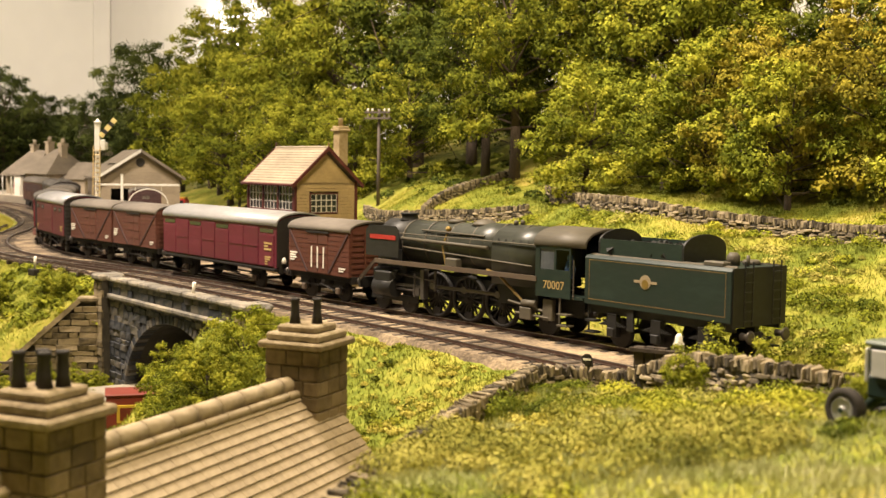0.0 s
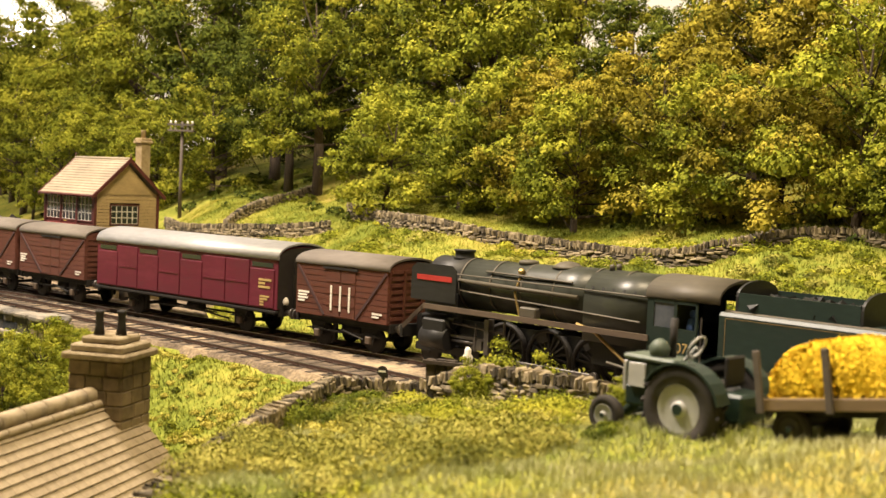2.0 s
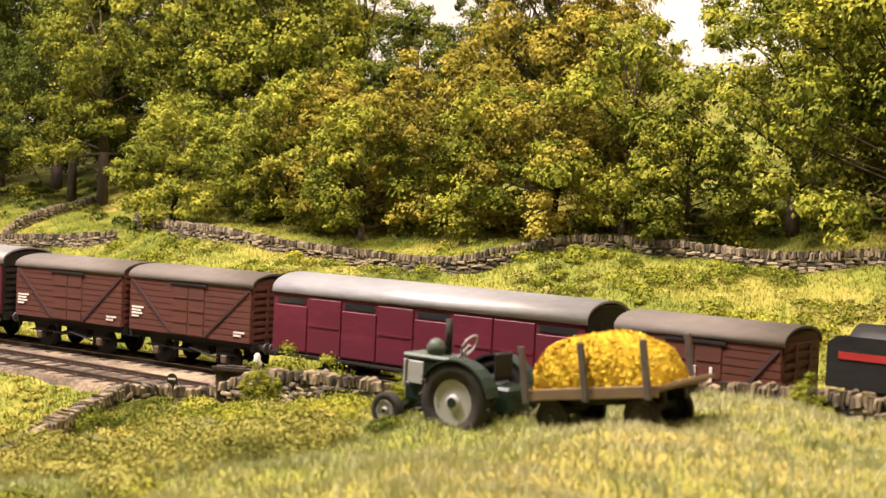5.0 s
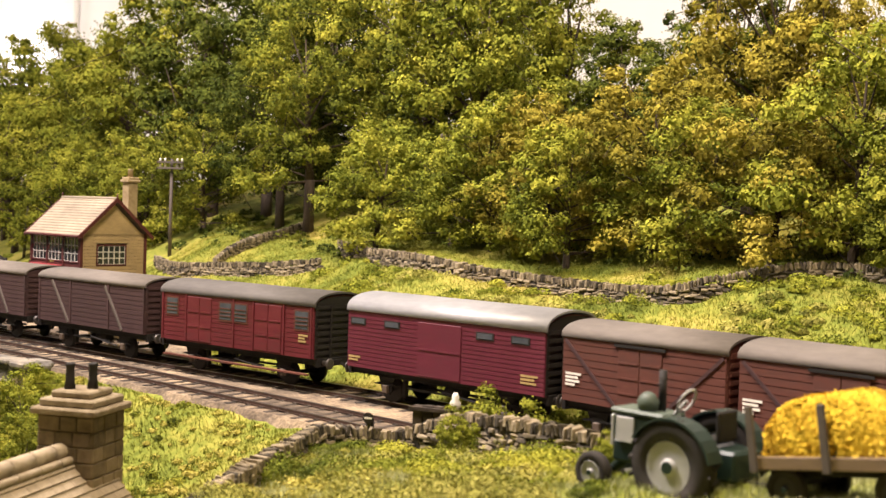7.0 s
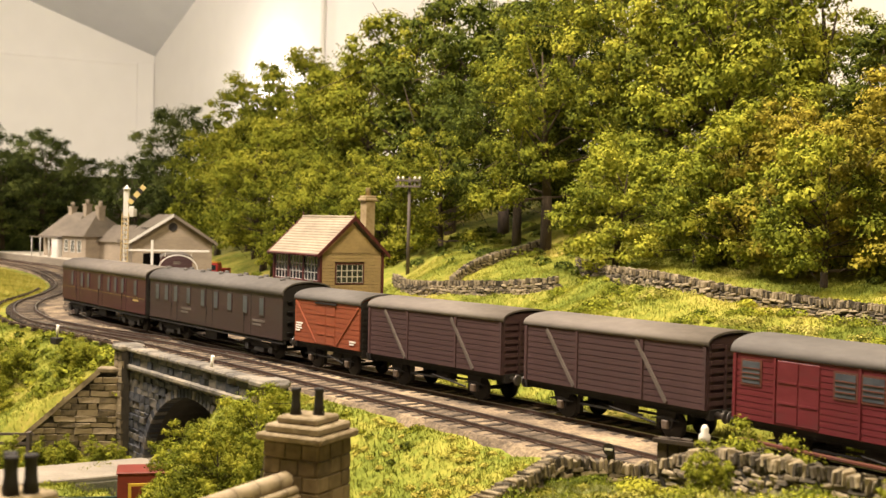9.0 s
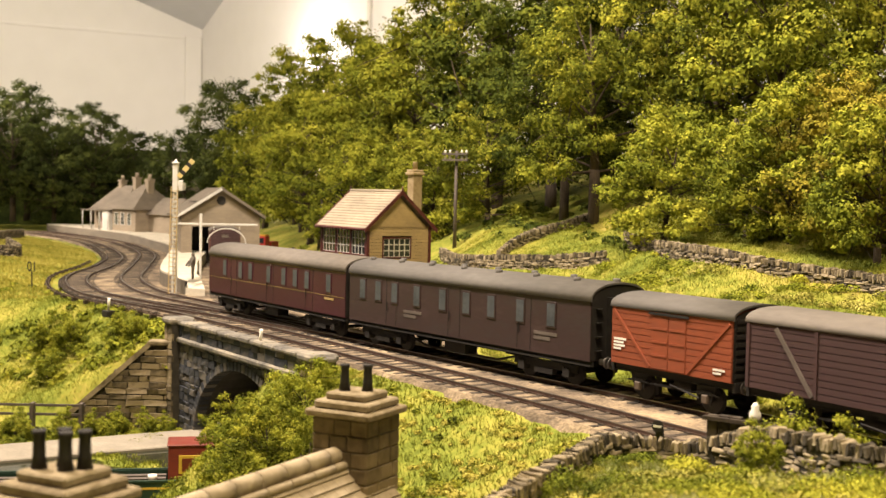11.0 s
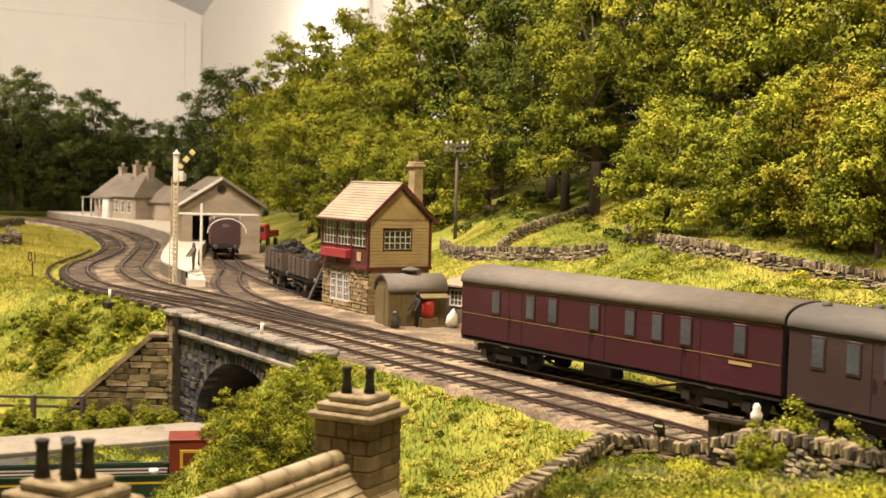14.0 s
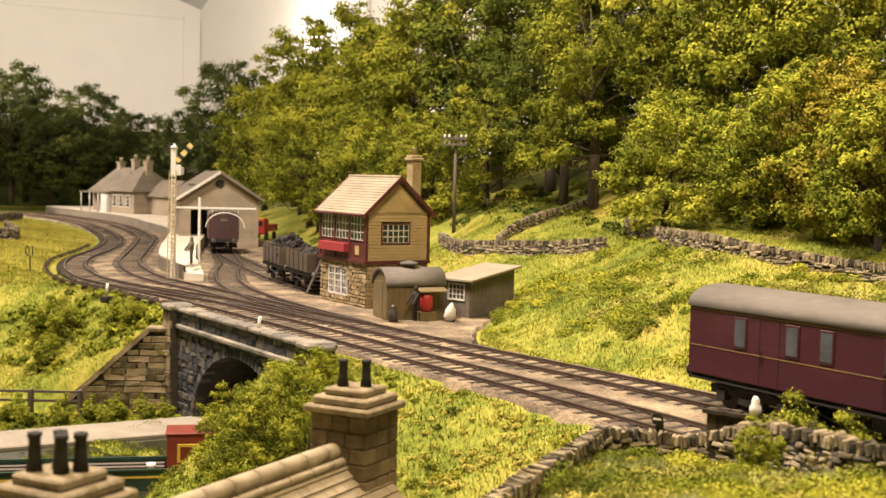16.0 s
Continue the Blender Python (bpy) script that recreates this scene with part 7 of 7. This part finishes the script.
def telegraph_pole(x, y, h, rz, arms, label, lean=0.0, w=0.95):
    t = thing("telegraph_pole", at(x, y, float(ground(x, y)), rz, lean), label, "telegraph pole", "telegraph poles")
    part("pole", tube(bmesh.new(), (0, 0, -0.5), (0, 0, h), 0.15, 0.1, 10), "wagon_grey", t)
    for k in range(arms):
        z = h - 0.3 - 0.42 * k
        arm = part("crossarm", boxes((-w, -0.2, z, w, -0.4, z + 0.13)), "wagon_grey", t)
        for x0 in (-0.8, -0.45, 0.45, 0.8):
            part("insulator", lathe(bmesh.new(), [(0.05, 0), (0.09, 0.08), (0.07, 0.2), (0.03, 0.24)], (x0 * w / 0.95, -0.14, z + 0.12), n=8), "white_paint" if w > 0.8 else "wagon_grey", arm, "china insulator")


telegraph_pole(-67.0, 16.1, 6.9, 40, 2, "grey wooden telegraph pole with white insulators")
telegraph_pole(-42.1, 20.0, 5.9, 30, 3, "telegraph pole with three crossarms among the trees", 2, 0.6)
telegraph_pole(-104.0, 21.5, 8.0, 30, 3, "leaning grey telegraph pole with crossarms", -5)

# ---- tractor and trailer in the field ----
paint("tractor_green", (0.014, 0.03, 0.023), 0.45, 0.5)
paint("tractor_light", (0.085, 0.11, 0.085), 0.5, 0.4)
paint("hub_silver", (0.45, 0.45, 0.44), 0.4, 0.4)
paint("cart_wood", (0.2, 0.14, 0.08), 0.85, 0.6)
paint("tyre", (0.03, 0.025, 0.021), 0.85, 0.7)
M["hay"] = leafy("hay", (0.5, 0.32, 0.015), (0.74, 0.52, 0.03), (0.85, 0.64, 0.07), 0.6, 0.2)


paint("cart_hub", (0.05, 0.045, 0.04), 0.7, 0.6)


def tyred_wheel(t, x, y, r, w, lugs, name, hub_mat="hub_silver"):
    bm = lathe(bmesh.new(), [(r * 0.57, -w / 2), (r * 0.93, -w / 2), (r, -w * 0.3), (r, w * 0.3), (r * 0.93, w / 2), (r * 0.57, w / 2)], (x, y, r), (0, 1, 0), 28, ring=True)
    wheel = part(name, bm, "tyre", t, "black ribbed rubber tyre")
    for i in range(lugs):
        a = 2 * math.pi * i / lugs
        for s in (-1, 1):
            bm = bmesh.new()
            m = Matrix.Translation((x, y, r)) @ Matrix.Rotation(a + (0.08 if s > 0 else -0.04), 4, "Y") @ Matrix.Rotation(0.5 * s, 4, "Z")
            box(bm, -0.03, min(0, s * w * 0.5), r - 0.01, 0.03, max(0, s * w * 0.5), r + 0.035, m=m)
            part("tread_bar", bm, "tyre", wheel)
    bm = bmesh.new()
    for s in (-1, 1):
        lathe(bm, [(r * 0.59, 0), (r * 0.55, 0.04), (r * 0.45, -0.03), (r * 0.2, -0.02), (r * 0.18, 0.05), (r * 0.08, 0.06)], (x, y + s * w * 0.36, r), (0, s, 0), 24)
    hub = part("hub", bm, hub_mat, wheel, "dusty silver wheel centre" if hub_mat == "hub_silver" else "")
    part("hub_cap", tube(bmesh.new(), (x, y - w * 0.36 - 0.08, r), (x, y + w * 0.36 + 0.08, r), r * 0.13, n=12), "tractor_green", hub)


def tractor():
    # nose towards local -x, near side -y
    gx, gy = -2.95, -10.72
    t = thing("tractor", at(gx, gy, float(ground(gx, gy)) - 0.28, 1), "old dark green farm tractor parked on the field", "tractor")
    for y in (-0.72, 0.72):
        tyred_wheel(t, 0, y, 0.77, 0.34, 18, "rear_wheel")
    for y in (-0.6, 0.6):
        tyred_wheel(t, -1.75, y, 0.36, 0.2, 0, "front_wheel")
    bm = boxes((-1.62, -0.28, 0.55, -0.5, 0.28, 0.95), (-1.58, -0.31, 0.95, -0.45, 0.31, 1.42), (-0.6, -0.25, 0.5, 0.5, 0.25, 0.95), bevel=0.05)
    part("body", bm, "tractor_green", t)
    part("bonnet", boxes((-1.65, -0.34, 1.4, -0.5, 0.34, 1.5), bevel=0.04), "tractor_light", t, "pale green bonnet top")
    part("radiator_grille", boxes((-1.68, -0.26, 0.8, -1.6, 0.26, 1.36), bevel=0.02), "hub_silver", t)
    part("side_grille", boxes((-1.5, -0.34, 0.92, -1.12, -0.3, 1.36), bevel=0.01), "hub_silver", t)
    tube_bm = tube(bmesh.new(), (-1.75, -0.55, 0.36), (-1.75, 0.55, 0.36), 0.06, n=8)
    tube(tube_bm, (-1.75, 0, 0.36), (-1.45, 0, 0.65), 0.1, n=8)
    part("front_axle", tube_bm, "tractor_green", t)
    part("exhaust", tube(bmesh.new(), (-0.85, 0.1, 1.5), (-0.85, 0.1, 2.2), 0.07, n=10), "end_black", t)
    part("silencer", lathe(bmesh.new(), [(0.1, 0), (0.18, 0.08), (0.2, 0.2), (0.12, 0.32), (0.05, 0.36)], (-1.0, -0.1, 1.46), n=14), "tractor_light", t)
    for y in (-0.72, 0.72):
        bm = bmesh.new()
        n = 10
        pts = [(0.84 * math.cos(a), 0.74 + 0.84 * math.sin(a)) for a in (math.pi * (0.08 + 0.75 * i / n) for i in range(n + 1))]
        inn = [(0.8 * math.cos(a), 0.74 + 0.8 * math.sin(a)) for a in (math.pi * (0.08 + 0.75 * i / n) for i in range(n + 1))]
        extrude(bm, pts + inn[::-1], "y", y - 0.2, y + 0.2)
        part("mudguard", bm, "tractor_green", t)
    bm = bmesh.new()
    for i in range(16):
        a, b = 2 * math.pi * i / 16, 2 * math.pi * (i + 1) / 16
        tube(bm, (-0.28 + 0.1 * math.sin(a), 0.22 * math.cos(a), 1.75 + 0.2 * math.sin(a)), (-0.28 + 0.1 * math.sin(b), 0.22 * math.cos(b), 1.75 + 0.2 * math.sin(b)), 0.025, n=6)
    tube(bm, (-0.28, 0, 1.75), (-0.6, 0, 1.4), 0.03, n=6)
    part("steering_wheel", bm, "hub_silver", t)
    bm = boxes((0.1, -0.28, 1.15, 0.5, 0.28, 1.22), (0.48, -0.28, 1.2, 0.56, 0.28, 1.7), bevel=0.03)
    part("seat", bm, "end_black", t)
    part("winch", boxes((0.45, -0.4, 0.6, 0.95, 0.4, 1.1), bevel=0.05), "tractor_green", t)
    part("towbar", tube(bmesh.new(), (0.5, 0, 0.55), (1.5, 0, 0.6), 0.05, n=8), "end_black", t)


tractor()


def trailer():
    gx, gy = -0.1, -10.6
    base = float(ground(gx, gy)) - 0.25
    t = thing("hay_trailer", at(gx, gy, base + 0.1, 1, 0, -9), "weathered wooden four-wheeled trailer with upright stakes", "trailer")
    for i in range(6):
        part("bed_board", boxes((-1.28, -0.78 + 0.262 * i, 0.72, 1.34, -0.53 + 0.262 * i, 0.79), bevel=0.012), "cart_wood", t)
    for y in (-0.8, 0.8):
        part("side_rail", boxes((-1.3, y - 0.05, 0.64, 1.36, y + 0.05, 0.84), bevel=0.015), "cart_wood", t)
    tail = part("tail_board", boxes((0, -0.8, -0.04, 0.34, 0.8, 0.04), bevel=0.012), "cart_wood", t)
    tail.matrix_local = Matrix.Translation(Vector((1.35, 0, 0.78)) * K) @ pose(0, 0, 0, 0, -14, 0)
    for x in (-1.22, 0.0, 1.2):
        for y in (-0.87, 0.87):
            part("stake", boxes((x - 0.06, y - 0.035, 0.6, x + 0.06, y + 0.035, 1.62), bevel=0.012), "wagon_grey", t)
    for y in (-0.4, 0.4):
        part("chassis_beam", boxes((-1.2, y - 0.06, 0.5, 1.3, y + 0.06, 0.7), bevel=0.01), "end_black", t)
    for x in (-0.8, 0.95):
        part("axle", tube(bmesh.new(), (x, -0.66, 0.36), (x, 0.66, 0.36), 0.05, n=8), "end_black", t)
        part("axle_block", boxes((x - 0.1, -0.5, 0.36, x + 0.1, 0.5, 0.5), bevel=0.01), "end_black", t)
        for y in (-0.66, 0.66):
            tyred_wheel(t, x, y, 0.33, 0.16, 0, "wheel", "cart_hub")
    part("drawbar", tube(bmesh.new(), (-1.22, 0, 0.55), (-2.1, 0, 0.55), 0.045, n=8), "end_black", t)
    rng = np.random.default_rng(9)
    n = 80000
    d = rng.normal(size=(n, 3))
    d /= np.linalg.norm(d, axis=1)[:, None]
    d[:, 2] = np.abs(d[:, 2])
    c = np.sign(d) * np.abs(d) ** 0.8 * np.array([1.34, 0.76, 0.95]) * (1 - 0.12 * rng.random((n, 1)))
    c[:, 0] += 0.12 * (1 - c[:, 2] / 0.84) * np.sign(c[:, 0])
    c += 0.02 * np.sin(5 * c[:, [1, 2, 0]]) + 0.02 * np.sin(13 * c[:, [2, 0, 1]]) + np.array([0.0, 0, 0.8])
    stalk = rng.random(n) < 0.25
    deep = rng.random(n) < 0.2
    c[deep] = (c[deep] - np.array([0, 0, 0.8])) * 0.86 + np.array([0, 0, 0.8])
    size = np.where(deep, 0.12, np.where(stalk, 0.05, 0.026)) * (0.6 + 0.8 * rng.random(n))
    me = flakes("hay_load", c, d + rng.normal(size=(n, 3)) * 0.35, size, rng)
    o = part_of("hay_load", me, "hay")
    o.matrix_world = Matrix.Translation(Vector((gx, gy, base + 0.1)) * K) @ pose(0, 0, 0, 0, -9, 1)
    tagged(o, "heap of bright golden hay on the trailer", "hay")


trailer()

# ---- bushes, tufts and far hedge ----
def scatter(name, label, n, region, mat, size, seed, height=0.0, blob=0, density=None):
    """Loose foliage over a region of the ground, as one mesh of kind stuff."""
    rng = np.random.default_rng(seed)
    x = rng.uniform(region[0], region[1], n)
    y = rng.uniform(region[2], region[3], n)
    keep = np.ones(n, bool) if density is None else rng.random(n) < density(x, y)
    x, y = x[keep], y[keep]
    z = land(x, y)
    near_edge, far_edge = bed_span(x)
    ok = (y < near_edge) | (y > far_edge)
    x, y, z = x[ok], y[ok], z[ok]
    c = np.stack([x, y, z], 1)
    if blob:
        per = rng.integers(blob // 2, blob * 2, len(c))
        r = rng.uniform(0.12, 0.5, len(c)) * height
        idx = np.repeat(np.arange(len(c)), per)
        d = rng.normal(size=(len(idx), 3))
        d /= np.linalg.norm(d, axis=1)[:, None]
        d[:, 2] = np.abs(d[:, 2])
        c = c[idx] + d * r[idx, None] * np.array([1.3, 1.3, 0.8]) * (0.6 + 0.4 * rng.random((len(idx), 1)))
        nrm = d + rng.normal(size=d.shape) * 0.4
    else:
        c[:, 2] -= 0.02
        o = part_of(name, blades(name, c, size, height, rng), mat)
        return tagged(o, label, "grass", kind="stuff")
    s = size * (0.5 + rng.random(len(c)))
    o = part_of(name, flakes(name, c, nrm, s, rng), mat)
    return tagged(o, label, "grass", kind="stuff")


def patchy(f, a, cut):
    return lambda x, y: np.clip((np.sin(f * x + 1.7 * np.sin(0.5 * f * y) + a) * np.sin(1.2 * f * y + 1.3 * np.sin(0.6 * f * x) + 2 * a) + cut), 0, 1)


scatter("bank_grass", "short green grass on the cutting side", 210000, (-66, 8, 1, 22), "tuft", 0.022, 1, 0.14)
scatter("bank_grass", "short green grass on the near bank", 190000, (-80, -12, -20, -4), "tuft", 0.022, 2, 0.14)
scatter("field_grass", "pale straw-green grass of the hay field", 220000, (-17, 12, -22, -4), "field_tuft", 0.014, 3, 0.13)
scatter("hill_scrub", "clumped bright green scrub over the cutting", 1300, (-46, 10, 3.5, 14), "leaf_b", 0.055, 4, 1.25, 170, patchy(0.5, 0.4, 0.35))
scatter("hill_scrub", "yellow-green scrub below the hillside wall", 700, (-36, 8, 4, 13), "scrub_olive", 0.055, 14, 0.9, 140, patchy(0.6, 1.4, 0.3))
scatter("near_scrub", "mixed green scrub on the near bank", 800, (-60, -16, -20, -5), "leaf_a", 0.045, 5, 0.8, 130, patchy(0.7, 0.9, 0.3))
scatter("near_scrub", "straw-yellow tufts on the near bank", 500, (-36, -17, -12, -5), "tuft_y", 0.045, 15, 0.5, 90, patchy(0.6, 2.0, 0.4))
scatter("field_scrub", "rough tufts along the field edge", 420, (-17, -4, -19, -6), "leaf_b", 0.032, 6, 0.8, 240, patchy(0.55, 0.2, 0.3))
scatter("field_scrub", "straw tufts along the field edge", 260, (-16, -6, -18, -8), "tuft_y", 0.035, 16, 0.6, 130, patchy(0.5, 1.0, 0.25))
scatter("field_scrub", "lumpy yellow-green moss scrub inside the wall", 190, (-14.0, -4.5, -17.5, -9.0), "scrub_olive", 0.032, 26, 1.5, 700, patchy(0.8, 0.3, 0.45))
scatter("field_scrub", "bright lumpy moss scrub before the field wall", 150, (-15.5, -6.5, -12.5, -7.4), "leaf_b", 0.03, 36, 1.1, 650, patchy(0.7, 1.1, 0.45))
scatter("far_scrub", "dark scrub on the far bank", 500, (-80, -50, -20, -8), "leaf_a", 0.12, 7, 1.3, 70, patchy(0.35, 0.5, 0.4))
scatter("meadow_grass", "golden-yellow meadow grass", 90000, (-150, -74, -16, 4), "tuft_y", 0.05, 8, 0.2)
# Dark leaf colour stands in for the shade under the trees.
scatter("wood_floor", "scrub at the foot of the wood, darkened for shade", 500, (-110, 10, 15, 30), "leaf_c", 0.13, 9, 1.6, 70, patchy(0.4, 0.5, 0.5))


def bush(x, y, sc, leaf, rz, label, z=None, key="bush1"):
    return tree(key, x, y, sc, leaf, rz, z, "bush", label)


for x, y, sc, leaf, key in ((-32.0, -9.6, 0.44, "leaf_b", "round1"), (-33.8, -10.2, 0.36, "leaf_a", "round2"), (-31.2, -11.5, 0.42, "leaf_a", "round3"), (-30.6, -9.3, 0.36, "leaf_b", "round2"), (-34.8, -9.3, 0.3, "leaf_b", "round2"), (-29.4, -10.8, 0.38, "leaf_a", "round1"), (-32.8, -11.8, 0.4, "leaf_b", "round2"), (-30.3, -12.8, 0.42, "leaf_a", "round2"), (-33.2, -8.4, 0.28, "leaf_b", "round1"), (-34.6, -11.4, 0.34, "leaf_a", "round3")):
    bush(x, y, sc, leaf, 40 * sc * x, "yellow-green leafy bush beside the bridge", float(ground(x, y)) - 0.05, key)
for x, y, sc, leaf, key in ((-13.2, -5.0, 0.72, "leaf_b", "bush2"), (-11.2, -5.6, 0.66, "leaf_b", "bush2"), (-12.4, -7.2, 0.4, "leaf_b", "bush2"), (-5.5, -9.6, 0.26, "leaf_b", "bush1"), (2.0, -7.0, 0.3, "leaf_b", "bush2"), (5.0, -7.6, 0.32, "leaf_b", "bush2")):
    bush(x, y, sc, leaf, 40 * x, "small bright green bush against the stone wall", float(ground(x, y)), key)
for x, y, sc in ((-55.2, -9.6, 0.5), (-57.5, -10.0, 0.55), (-61.0, -11.8, 0.7), (-58.5, -13.5, 0.55), (-64, -12.5, 0.65), (-50.6, -10.4, 0.42), (-51.2, -11.6, 0.42), (-51.6, -12.8, 0.4), (-52.2, -14.0, 0.42), (-50.4, -9.4, 0.36), (-50.3, -12.4, 0.34), (-50.9, -14.4, 0.4), (-51.0, -16.0, 0.42), (-52.4, -16.2, 0.45)):
    bush(x, y, sc, "leaf_a", 60 * x, "dark green bush on the canal bank", float(ground(x, y)) - 0.1, "bush2")


def far_hedge():
    rnd = random.Random(8)
    M["leaf_far"] = M["hedge"]
    for i, (x, y, sc) in enumerate(((-206, -6, 1.3), (-203, 2, 1.35), (-200, 8, 1.25), (-197, 14, 1.2), (-196, 20, 1.15), (-214, 0, 1.5), (-210, 12, 1.4), (-208, 22, 1.2), (-200, 27, 0.9), (-196, 33, 0.85), (-190, -8, 1.1), (-186, 33, 1.0), (-178, 38, 1.1), (-168, 40, 1.2), (-156, 40, 1.25), (-147, 38, 1.3), (-140, 42, 1.35))):
        tree(("tall1", "round3", "tall3", "round1")[i % 4], x, y, sc * (1.4 if x < -190 else 1.75), "leaf_far" if x < -170 else "leaf_a", rnd.uniform(0, 360), 2.0, label="dark green distant model tree behind the station")


far_hedge()
part("hill_board", extrude(bmesh.new(), [(-60, -10), (60, -10), (60, 14.5), (20, 14.2), (-10, 15), (-60, 15)], "x", -228, -224), "hedge")
tagged(bpy.data.objects["hill_board"], "dark green painted hill behind the station", "backscene", kind="structure")


# ---- movement ----
# seconds and metres run since the start
RUN = [(0, 0), (1.5, 10.6), (3.5, 24.6), (6, 45.4), (7, 53.9), (7.5, 58.2), (9, 71.2), (11.8, 96.1), (12.5, 102.2), (13.4, 109.3), (14.5, 117.2), (16, 126.0)]


def run_at(t):
    """Metres run by the train, smooth through the rows above."""
    ts, ds = np.array([r[0] for r in RUN], float), np.array([r[1] for r in RUN], float)
    v = np.gradient(ds, ts)
    i = int(np.clip(np.searchsorted(ts, t, "right") - 1, 0, len(ts) - 2))
    h = ts[i + 1] - ts[i]
    u = (t - ts[i]) / h
    return (2 * u**3 - 3 * u**2 + 1) * ds[i] + (u**3 - 2 * u**2 + u) * h * v[i] + (3 * u**2 - 2 * u**3) * ds[i + 1] + (u**3 - u**2) * h * v[i + 1]


def motions():
    times = [0.25 * i for i in range(65)]
    fine = [i / 15 for i in range(241)]
    run = {t: run_at(t) for t in times + fine}
    for t, mid, length in STOCK:
        rows = []
        for s in times:
            a, b = FAR_LINE.at(mid + run[s] - length * 0.32), FAR_LINE.at(mid + run[s] + length * 0.32)
            m = (a + b) / 2
            rows.append((s, pose(m[0] * K, m[1] * K, 0, 0, 0, math.degrees(math.atan2(b[1] - a[1], b[0] - a[0])))))
        walk(t, rows)
    for wheel, x, r in AXLES:
        walk(wheel, [(s, pose(x * K, 0, r * K, 0, math.degrees(run[s] / r), 0)) for s in fine])
    for rod, x, r, lead in RODS:
        rows = []
        for s in fine:
            a = run[s] / r + radians(lead)
            rows.append((s, pose((x + 0.36 * math.sin(a)) * K, 0, (r + 0.36 * math.cos(a)) * K)))
        walk(rod, rows)


motions()
